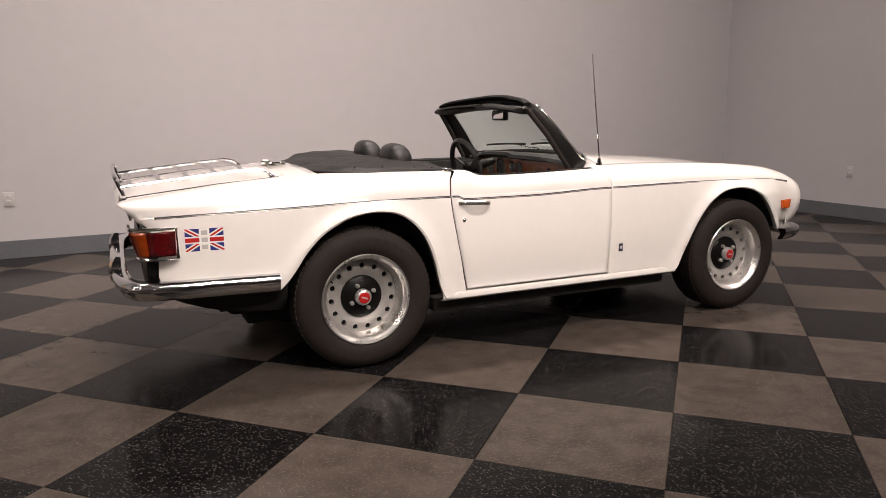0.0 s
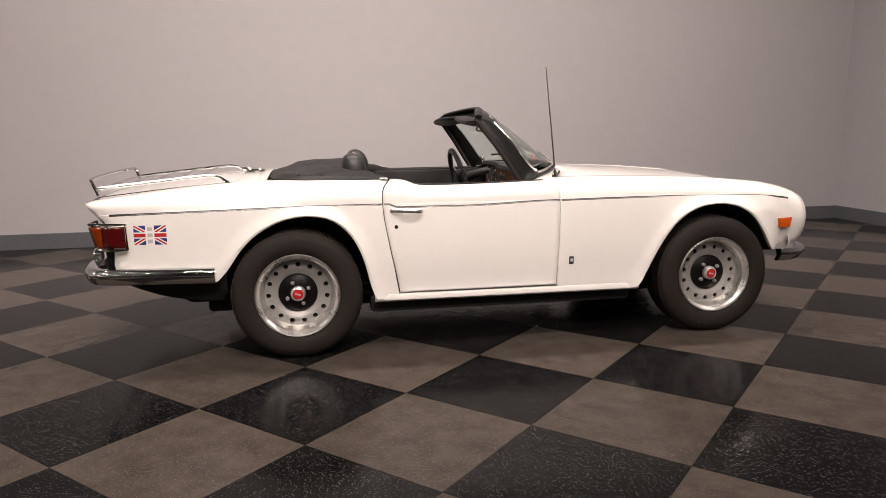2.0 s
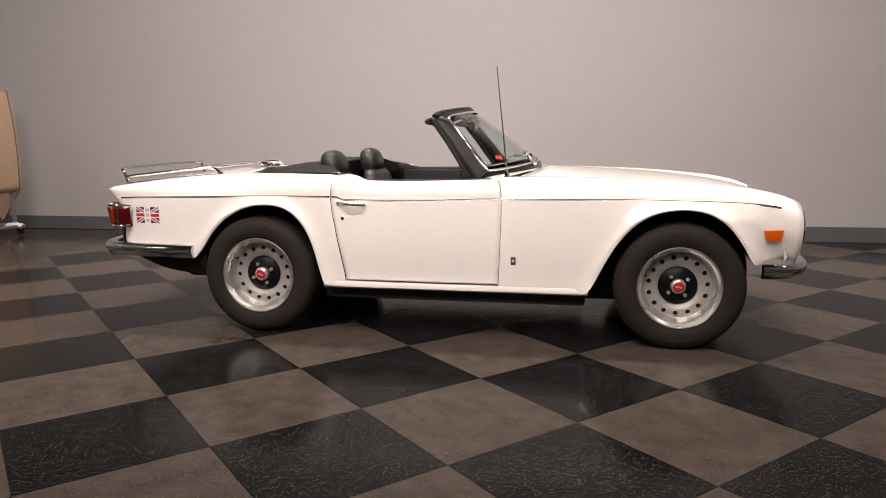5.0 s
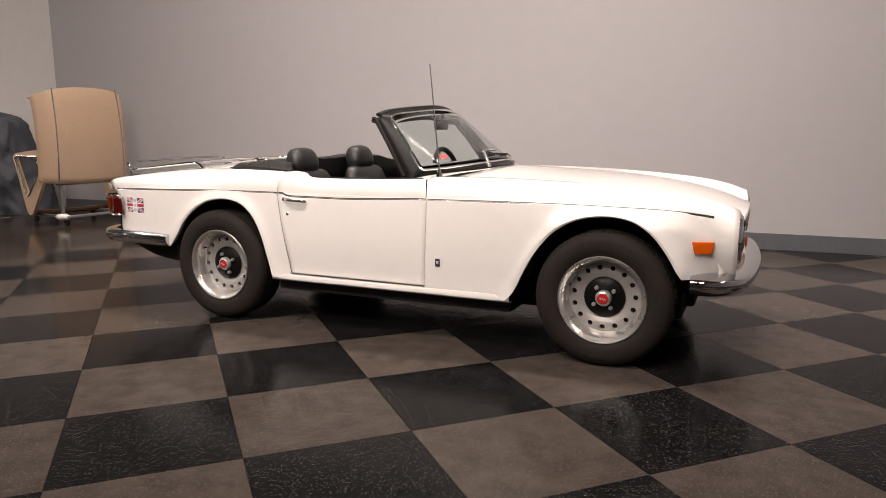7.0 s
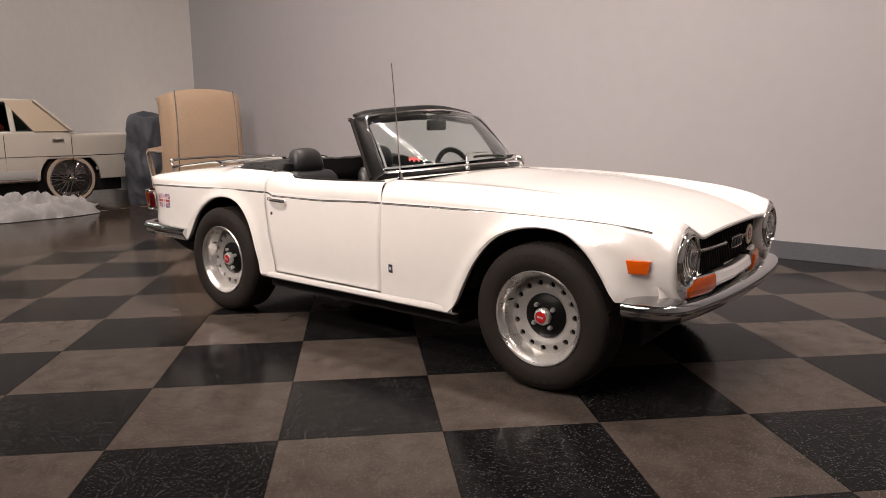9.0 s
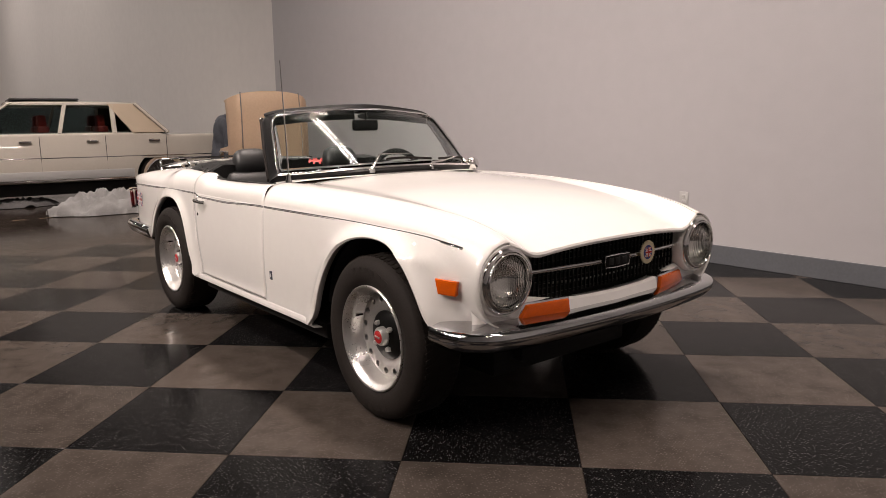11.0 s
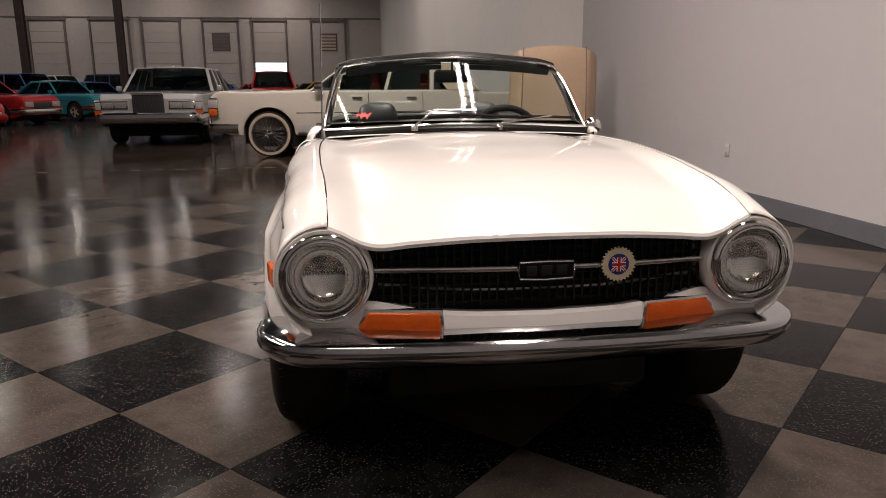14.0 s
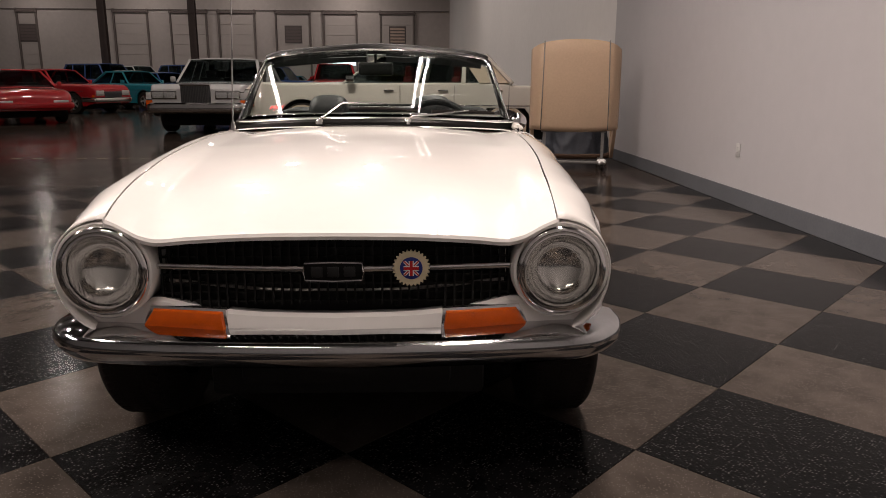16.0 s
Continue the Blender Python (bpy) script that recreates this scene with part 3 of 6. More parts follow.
# nose: headlamp shells, mouth, lower panel
for s in (-1, 1):
    bm = bmesh.new()
    m = pose(LAMP[0], s * LAMP[1], LAMP[2], 0, 0, -90)
    lathe(bm, [(0.122, -0.10), (0.125, -0.02), (0.124, 0.010), (0.119, 0.018), (0.108, 0.014), (0.106, -0.03)], m, 48)
    shell = part("headlamp_shell", bm, M_PAINT, car)
    bm = bmesh.new()
    lathe(bm, [(0.109, 0.002), (0.114, 0.014), (0.112, 0.024), (0.106, 0.030), (0.101, 0.031), (0.0985, 0.027), (0.096, 0.033), (0.0925, 0.034), (0.089, 0.028), (0.088, 0.008)], m, 64)
    part("headlamp_rim", bm, M_CHROME, shell, "chrome headlamp rim")
    bm = bmesh.new()
    lathe(bm, [(0.0885, 0.018), (0.082, 0.0225), (0.075, 0.027), (0.065, 0.0315), (0.055, 0.035), (0.042, 0.038), (0.03, 0.040), (0.015, 0.041), (0.0, 0.0413)], m, 64)
    lens = part("headlamp_lens", bm, M_LENS, shell, "fluted clear headlamp glass")
    lens.visible_shadow = False
    solidify(lens, 0.003)
    bm = bmesh.new()
    lathe(bm, [(0.0885, 0.016), (0.082, -0.006), (0.066, -0.028), (0.045, -0.042), (0.02, -0.048), (0.0, -0.048)], m, 40)
    part("headlamp_reflector", bm, M_REFLECT, shell)


def mouth_low(y):
    return lerp(abs(y), [(0, 0.504), (0.2, 0.507), (0.35, 0.521), (0.42, 0.533), (0.455, 0.536), (0.50, 0.524), (0.566, 0.503), (0.64, 0.52), (0.68, 0.55)])


def apron_x(y):
    return lerp(abs(y), [(0, 1.706), (0.27, 1.692), (0.38, 1.677), (0.47, 1.658), (0.566, 1.645), (0.62, 1.638), (0.66, 1.61)])


bm = bmesh.new()
rows = []
for i in range(-30, 31):
    y = 0.66 * i / 30
    zt, xa = mouth_low(y), apron_x(y)
    row = [(xa - 0.05, y, zt - 0.004), (xa - 0.012, y, zt + 0.001), (xa, y, zt - 0.007)]
    for k in range(1, 9):
        t = k / 8
        row.append((xa + 0.010 * math.sin(math.pi * min(t * 1.3, 1)) - 0.05 * max(t - 0.5, 0) ** 2, y, zt - 0.008 - (zt - 0.408) * t))
    rows.append(row)
loft(bm, rows)
solidify(part("front_apron", bm, M_PAINT, car), 0.004)

M_DULL = material("dull_grey_enamel", (0.018, 0.018, 0.018), 0.4, spec=0.2)
grille = new("grille")
grille.parent = car
bm = boxes((1.585, 1.592, -0.47, 0.47, 0.47, 0.73))
for z in (0.585, 0.685):
    box(bm, 1.592, 1.60, -0.45, 0.45, z - 0.004, z + 0.004)
part("grille_backing", bm, M_UNDER, grille, "black grille recess")
bm = bmesh.new()
for i in range(-19, 20):
    y = i * 0.0232
    box(bm, 1.640, 1.648, y - 0.0026, y + 0.0026, 0.515, 0.705)
for i in range(9):
    z = 0.522 + i * 0.0232
    box(bm, 1.634, 1.642, -0.445, 0.445, z - 0.0022, z + 0.0022)
part("grille_mesh", bm, M_MESH, grille, "black mesh grille", smooth=False)
bm = bmesh.new()
tube(bm, smooth_points([(1.668, -0.442, 0.622), (1.687, -0.2, 0.620), (1.692, 0, 0.619), (1.687, 0.2, 0.620), (1.668, 0.442, 0.622)], 5), 0.0065, 8, scale=(0.6, 1.2))
part("grille_bar", bm, M_CHROME, grille, "bright horizontal grille bar")
bm = bmesh.new()
tube(bm, smooth_points([(1.622, -0.43, 0.574), (1.630, -0.2, 0.552), (1.632, 0, 0.547), (1.630, 0.2, 0.552), (1.622, 0.43, 0.574)], 5), 0.0048, 6)
for s in (-1, 1):
    for k in range(3):
        b2 = bmesh.new()
        tube(b2, [(1.630, s * (0.398 + 0.018 * k), 0.585), (1.630, s * (0.395 + 0.018 * k), 0.69)], 0.0016, 6)
        part("grille_stay", b2, M_CHROME, grille)
part("grille_trim", bm, material("dull_pale_metal", (0.42, 0.40, 0.37), 0.5, metal=0.3, var=0.5, var_scale=12), grille)
for s in (-1, 1):
    part("grille_strut", boxes((1.600, 1.622, s * 0.155 - 0.008, s * 0.155 + 0.008, 0.50, 0.72), bevel=0.003), M_DULL, grille)
bm = boxes((1.690, 1.704, -0.072, 0.072, 0.590, 0.640), bevel=0.004)
plate = part("name_plate", bm, M_BLACKPAINT, grille, "black plate with a bright frame")
bm = bmesh.new()
tube(bm, [(1.7045, y, z) for y, z in ((-0.070, 0.594), (-0.074, 0.615), (-0.070, 0.637), (0, 0.639), (0.070, 0.637), (0.074, 0.615), (0.070, 0.594), (0, 0.591))], 0.0022, 6, closed=True)
part("plate_frame", bm, M_CHROME, plate)
for y in (-0.040, 0.0, 0.040):
    part("raised_bar", boxes((1.703, 1.7065, y - 0.014, y + 0.014, 0.602, 0.628), bevel=0.001), M_DULL, plate)

# round club badge with a scalloped rim
badge = new("badge")
badge.parent = grille
badge.matrix_basis = pose(1.698, 0.192, 0.624, 0, 0, 0)
bm = bmesh.new()
ring = [(0.044 * (1 + 0.07 * math.cos(28 * a)) * math.cos(a), 0.044 * (1 + 0.07 * math.cos(28 * a)) * math.sin(a)) for a in [2 * math.pi * i / 168 for i in range(168)]]
prism(bm, ring, 0, 0.0, 0.006)
part("badge_disc", bm, material("cream_enamel", (0.55, 0.47, 0.32), 0.3, var=0.1, var_scale=40), badge, "cream scalloped badge disc", smooth=False)


def flag(parent, m, w, h, lift, banner=None):
    """A red, white and blue crossed flag as thin layers in the plane y-z of m."""
    def layer(name, quads, mat, x):
        bm = bmesh.new()
        for q in quads:
            prism(bm, q, 0, x, x + 0.0004)
        ob = part(name, bm, mat, parent, smooth=False)
        ob.matrix_basis = m
    def strip(a, b, t):
        dx, dy = b[0] - a[0], b[1] - a[1]
        n = math.hypot(dx, dy)
        nx, ny = -dy / n * t / 2, dx / n * t / 2
        q = [(a[0] + nx, a[1] + ny), (b[0] + nx, b[1] + ny), (b[0] - nx, b[1] - ny), (a[0] - nx, a[1] - ny)]
        for ax_, d in (((1, 0), -w / 2), ((-1, 0), -w / 2), ((0, 1), -h / 2), ((0, -1), -h / 2)):
            q = clip_poly(q, ax_[0], ax_[1], d)
        return q
    layer("flag_field", [[(-w / 2, -h / 2), (w / 2, -h / 2), (w / 2, h / 2), (-w / 2, h / 2)]], M_BLUE, lift)
    big = [(-w, -h), (w, h), (-w, h), (w, -h)]
    layer("flag_white", [strip(big[0], big[1], h * 0.20), ], M_WHITE, lift + 0.0004)
    layer("flag_white", [strip(big[2], big[3], h * 0.20), ], M_WHITE, lift + 0.0006)
    layer("flag_red", [strip(big[0], big[1], h * 0.08)], M_RED, lift + 0.0010)
    layer("flag_red", [strip(big[2], big[3], h * 0.08)], M_RED, lift + 0.0012)
    layer("flag_white", [strip((-w, 0), (w, 0), h * 0.32)], M_WHITE, lift + 0.0016)
    layer("flag_white", [strip((0, -h), (0, h), h * 0.32)], M_WHITE, lift + 0.0018)
    layer("flag_red", [strip((-w, 0), (w, 0), h * 0.19)], M_RED, lift + 0.0022)
    layer("flag_red", [strip((0, -h), (0, h), h * 0.19)], M_RED, lift + 0.0024)
    if banner:
        layer("flag_banner", [[(-banner, -h / 2), (banner, -h / 2), (banner, h / 2), (-banner, h / 2)]], M_WHITE, lift + 0.0030)
        for z in (-0.32, 0.0, 0.32):
            layer("banner_bar", [[(-banner * 0.6, (z - 0.10) * h), (banner * 0.6, (z - 0.10) * h), (banner * 0.6, (z + 0.10) * h), (-banner * 0.6, (z + 0.10) * h)]], M_GREYPLASTIC, lift + 0.0034)


def clip_poly(poly, nx, ny, d):
    out = []
    for i, p in enumerate(poly):
        q = poly[(i + 1) % len(poly)]
        a, b = nx * p[0] + ny * p[1] - d, nx * q[0] + ny * q[1] - d
        if a >= 0:
            out.append(p)
        if (a >= 0) != (b >= 0):
            t = a / (a - b)
            out.append((p[0] + (q[0] - p[0]) * t, p[1] + (q[1] - p[1]) * t))
    return out


bm = bmesh.new()
prism(bm, [(0.028 * math.cos(2 * math.pi * i / 40), 0.028 * math.sin(2 * math.pi * i / 40)) for i in range(40)], 0, 0.006, 0.0064)
part("badge_field", bm, M_BLUE, badge, smooth=False)
flag(badge, pose(0.0064, 0, 0), 0.038, 0.038, 0.0003)

# front indicators under the mouth, amber side markers
for s in (-1, 1):
    bm = bmesh.new()
    out = [(s * y, z) for y, z in ((0.272, 0.464), (0.490, 0.466), (0.458, 0.513), (0.278, 0.513))]
    prism(bm, out, 0, 1.676, 1.718, bevel=0.010)
    for v in bm.verts:
        v.co.x -= 0.17 * max(abs(v.co.y) - 0.26, 0)
    ob = part("indicator", bm, M_AMBER, car, "amber front indicator lens")
    ob.matrix_basis = pose(0, 0, 0, 0, 0, 0)
    bm = bmesh.new()
    prism(bm, [(y + s * (0.0085 if abs(y) > 0.4 else -0.0085), z + (0.0075 if z > 0.5 else -0.0075)) for y, z in out], 0, 1.650, 1.704, bevel=0.004)
    for v in bm.verts:
        v.co.x -= 0.17 * max(abs(v.co.y) - 0.26, 0)
    part("indicator_bezel", bm, M_SCREENTRIM, ob)
    bm = bmesh.new()
    prism(bm, [(-0.036, -0.025), (0.036, -0.025), (0.048, 0.028), (-0.048, 0.028)], 1, -0.010, 0.006, bevel=0.005)
    mk = part("side_marker", bm, M_AMBER, car, "amber side marker lamp")
    mk.matrix_basis = pose(1.550, s * 0.710, 0.590, 0, 0, -14 if s > 0 else 194)
    bm = bmesh.new()
    prism(bm, [(-0.034, -0.023), (0.034, -0.023), (0.045, 0.026), (-0.045, 0.026)], 1, -0.02, -0.004, bevel=0.003)
    ob = part("marker_base", bm, M_AMBER, mk)


# bumpers: rolled chrome blades that wrap the corners
def blade(name, path, section_pts, label):
    """Sweeps a section (outward, up) along a path in plan."""
    pts = smooth_points(path, 6)
    rows = []
    for i, p in enumerate(pts):
        a, b = pts[max(i - 1, 0)], pts[min(i + 1, len(pts) - 1)]
        d = (b - a).normalized()
        side = d.cross(Vector((0, 0, 1))).normalized()
        taper = 1.0
        rows.append([p + side * (o * taper) + Vector((0, 0, u * taper)) for o, u in section_pts])
    bm = bmesh.new()
    loft(bm, rows, close_v=True, caps=True)
    return part(name, bm, M_BUMPER, car, label, angle=36)


SEC_F = [(-0.085, 0.040), (-0.06, 0.040), (0.010, 0.026), (0.020, 0.021), (0.026, 0.013), (0.027, -0.010), (0.024, -0.018), (0.006, -0.040), (-0.004, -0.047), (-0.02, -0.054), (-0.03, -0.048), (-0.012, -0.02), (-0.02, 0.008), (-0.05, 0.026)]
blade("front_bumper", [(1.505, -0.731, 0.430), (1.58, -0.728, 0.430), (1.650, -0.698, 0.431), (1.708, -0.62, 0.431), (1.738, -0.45, 0.431), (1.757, -0.2, 0.431), (1.762, 0, 0.431), (1.757, 0.2, 0.431), (1.738, 0.45, 0.431), (1.708, 0.62, 0.431), (1.650, 0.698, 0.431), (1.58, 0.728, 0.430), (1.505, 0.731, 0.430)], SEC_F, "chrome front bumper blade")
SEC_R = [(-0.04, 0.030), (0.0, 0.034), (0.012, 0.030), (0.024, 0.016), (0.026, 0.0), (0.018, -0.022), (0.006, -0.040), (-0.02, -0.046), (-0.03, -0.035), (-0.012, 0.0), (-0.04, 0.018)]
blade("rear_bumper", [(-2.135, 0.0, 0.455), (-2.13, -0.3, 0.455), (-2.118, -0.52, 0.455), (-2.085, -0.66, 0.454), (-2.02, -0.722, 0.453), (-1.9, -0.742, 0.452), (-1.7, -0.748, 0.450), (-1.505, -0.750, 0.446)], SEC_R, "chrome rear bumper blade")
blade("rear_bumper", [(-1.505, 0.750, 0.446), (-1.7, 0.748, 0.450), (-1.9, 0.742, 0.452), (-2.02, 0.722, 0.453), (-2.085, 0.66, 0.454), (-2.118, 0.52, 0.455), (-2.13, 0.3, 0.455), (-2.135, 0.0, 0.455)], SEC_R, "chrome rear bumper blade")
for s in (-1, 1):
    bm = bmesh.new()
    rows = []
    for k, (dx, w) in enumerate(((0.0, 0.012), (0.016, 0.026), (0.022, 0.030), (0.022, 0.030), (0.016, 0.026), (0.0, 0.012))):
        z = 0.41 + 0.026 * k
        rows.append([(-2.11, s * 0.36 - w, z), (-2.13 - dx, s * 0.36 - w * 0.8, z), (-2.14 - dx, s * 0.36, z), (-2.13 - dx, s * 0.36 + w * 0.8, z), (-2.11, s * 0.36 + w, z)])
    loft(bm, rows, close_v=True, caps=True)
    part("overrider", bm, M_CHROME, car)
for s in (-1, 1):
    part("bumper_iron", boxes((1.60, 1.72, s * 0.42 - 0.02, s * 0.42 + 0.02, 0.385, 0.425), bevel=0.006), M_UNDER, car)

# tail: inset black panel, lamps wrapping the corners, black lower valance
bm = bmesh.new()
loft(bm, [[(-2.096, y, 0.786 + 0.012 * (1 - (y / 0.66) ** 2)), (-2.078, y, 0.775), (-2.042, y, 0.745), (-2.025, y, 0.62), (-2.03, y, 0.50)] for y in [-0.50 + 1.0 * i / 20 for i in range(21)]])
for s in (-1, 1):
    rows = []
    for z in (0.47, 0.52, 0.57, 0.62, 0.66, 0.70, 0.73, 0.755, 0.775, 0.788):
        x = wing_end(z) + 0.006
        zc = 0.733
        y = side_y(x, z) if z <= zc else 0.50 + (side_y(x, zc) - 0.50) * math.sqrt(max(1 - ((z - zc) / 0.063) ** 2, 0))
        y -= 0.020
        rows.append([(x + 0.02, s * y, z), (x - 0.004, s * (y - 0.004), z), (min(x, -2.012) - 0.004, s * (y - 0.03), z), (-2.026, s * min(y - 0.05, 0.56), z), (-2.027, s * 0.495, z)])
    loft(bm, rows)
solidify(part("tail_panel", bm, M_BLACKPAINT, car, "satin black recessed tail panel"), 0.006)
for s in (-1, 1):
    bm = bmesh.new()
    loft(bm, [[(-1.905, s * 0.712, z), (-1.96, s * 0.716, z), (-2.005, s * 0.705, z)] for z in (0.588, 0.60, 0.64, 0.675, 0.686)])
    lamp = part("tail_lamp", bm, M_REDLENS, car, "red and amber tail lamp with a chrome surround")
    solidify(lamp, 0.016, 1.0 if s < 0 else -1.0)
    lamp.modifiers["thickness"].offset = 0.6
    bm = bmesh.new()
    loft(bm, [[(-2.006 - 0.12 * (z - 0.637), s * 0.706, z), (-2.030 - 0.22 * (z - 0.637), s * 0.698, z), (-2.048 - 0.25 * (z - 0.637), s * 0.686, z)] for z in (0.588, 0.60, 0.64, 0.675, 0.686)])
    ob = part("amber_segment", bm, M_TAILAMBER, lamp)
    solidify(ob, 0.016, 0.6)
    bm = bmesh.new()
    loft(bm, [[(-2.048 - 0.25 * (z - 0.637), s * 0.685, z), (-2.051 - 0.25 * (z - 0.637), s * 0.66, z), (-2.051 - 0.25 * (z - 0.637), s * 0.56, z)] for z in (0.588, 0.60, 0.64, 0.675, 0.686)])
    solidify(part("rear_segment", bm, M_REDLENS, lamp), 0.016, 0.6)
    bm = bmesh.new()
    ring = [(-1.898, s * 0.722, 0.578), (-1.898, s * 0.722, 0.697), (-1.96, s * 0.728, 0.698), (-2.02, s * 0.712, 0.698), (-2.052, s * 0.688, 0.698), (-2.058, s * 0.65, 0.697), (-2.058, s * 0.55, 0.697), (-2.058, s * 0.55, 0.578), (-2.058, s * 0.65, 0.577), (-2.052, s * 0.688, 0.576), (-2.02, s * 0.712, 0.576), (-1.96, s * 0.728, 0.577)]
    tube(bm, [(x - 0.25 * (z - 0.637) * ease((-1.93 - x) / 0.1), y, z) for x, y, z in ring], 0.0075, 6, closed=True)
    part("lamp_surround", bm, M_CHROME, lamp)
bm = bmesh.new()
rows = []
for i in range(13):
    x = -2.02 + 0.56 * i / 12
    d = lerp(x, [(-2.02, 0.435), (-1.95, 0.40), (-1.85, 0.355), (-1.72, 0.315), (-1.5, 0.290), (-1.46, 0.29)])
    rows.append([(x, -0.70, 0.452), (x, -0.685, (0.452 + d) / 2), (x, -0.62, d), (x, 0, d - 0.01), (x, 0.62, d), (x, 0.685, (0.452 + d) / 2), (x, 0.70, 0.452)])
loft(bm, rows)
solidify(part("lower_valance", bm, M_UNDER, car, "black lower rear valance"), 0.004)
for y in (-0.30,):
    bm = bmesh.new()
    tube(bm, [(-1.72, -0.42, 0.275), (-1.6, -0.42, 0.285), (-1.2, -0.36, 0.25)], 0.022, 10)
    box(bm, -1.70, -1.45, -0.52, -0.34, 0.25, 0.32, bevel=0.04, seg=3)
    part("exhaust", bm, M_UNDER, car)

# boot deck
bm = bmesh.new()
rows = []
for i in range(-20, 21):
    y = 0.502 * i / 20
    row = []
    for k in range(22):
        x = -2.108 + 0.853 * k / 21
        row.append((x - 0.004, y, lerp(x, TOP_QUARTER) + 0.016 * (1 - (y / 0.502) ** 2) + (0.002 if -2.08 < x < -1.39 and abs(y) < 0.49 else 0)))
    row[0] = (row[0][0], y, row[0][2] - 0.006)
    rows.append(row)
loft(bm, rows)
solidify(part("boot_lid", bm, M_PAINT, car), 0.004)
bm = bmesh.new()
tube(bm, [(-2.07, -0.492, 0.806), (-1.7, -0.492, 0.846), (-1.44, -0.492, 0.866), (-1.405, -0.46, 0.869), (-1.40, 0, 0.886), (-1.405, 0.46, 0.869), (-1.44, 0.492, 0.866), (-1.7, 0.492, 0.846), (-2.07, 0.492, 0.806)], 0.0022, 6)
part("boot_gap", bm, M_BLACKPAINT, car)
bm = bmesh.new()
m = pose(-1.350, 0.0, 0.888, 90)
lathe(bm, [(0.055, 0.0), (0.055, 0.012), (0.05, 0.017), (0.0, 0.022)], m, 28)
box(bm, -1.42, -1.37, -0.02, 0.02, 0.893, 0.915, bevel=0.008)
part("fuel_cap", bm, M_CHROME, car, "chrome fuel filler cap")

# coachline trim along the crease and its pointed ends
for s in (-1, 1):
    for x0, x1 in ((-1.975, -0.697), (-0.686, 0.224), (0.233, 1.585)):
        bm = bmesh.new()
        pts = []
        for i in range(33):
            x = x0 + (x1 - x0) * i / 32
            dip = 0.016 * (ease((x + 0.665) / 0.05) if x > -0.69 else 0) * (1 - ease((x + 0.3) / 0.5)) if x0 > -0.69 and x1 < 0.3 else 0
            z = lerp(x, CREASE) - dip + 0.0015
            y = side_y(x, z) + 0.001
            if x > 1.40:
                m_ = ease((x - 1.42) / 0.268) ** 1.5
                y += (LAMP[1] + 0.124 * math.cos(radians(35)) - y) * m_
            pts.append((x, s * y, z))
        tube(bm, pts, 0.0030, 6, scale=(0.55, 1.0))
        bright = bmesh.new()
        tube(bright, [(x, y, z - 0.0052) for x, y, z in pts], 0.0026, 6, scale=(0.9, 1.0))
        part("coachline_bead", bright, M_SCREENTRIM, car)
        part("coachline", bm, material("dark_coachline", (0.03, 0.03, 0.032), 0.35, metal=0.5) if x0 < -1.9 and s < 0 else bpy.data.materials["dark_coachline"], car)

# fender badge, flag transfers on the rear wings
for s in (-1, 1):
    yb = side_y(0.29, 0.438)
    bm = boxes((0.277, 0.303, min(s * (yb - 0.004), s * (yb + 0.005)), max(s * (yb - 0.004), s * (yb + 0.005)), 0.418, 0.460), bevel=0.003)
    b = part("wing_badge", bm, material("dark_badge_enamel", (0.025, 0.027, 0.045), 0.3) if s < 0 else bpy.data.materials["dark_badge_enamel"], car, "small dark blue-grey wing badge")
    bm = boxes((0.283, 0.297, min(s * yb, s * (yb + 0.0065)), max(s * yb, s * (yb + 0.0065)), 0.432, 0.448), bevel=0.002)
    part("badge_centre", bm, M_GREYPLASTIC, b)
    decal = new("flag_transfer")
    decal.parent = car
    ang = math.degrees(math.atan2(side_y(-1.72, 0.64) - side_y(-1.87, 0.64), 0.15))
    flag(decal, pose(-1.793, s * side_y(-1.793, 0.6425), 0.6425, 0, 0, s * (90 + ang)), 0.150, 0.092, 0.0035, banner=0.020)


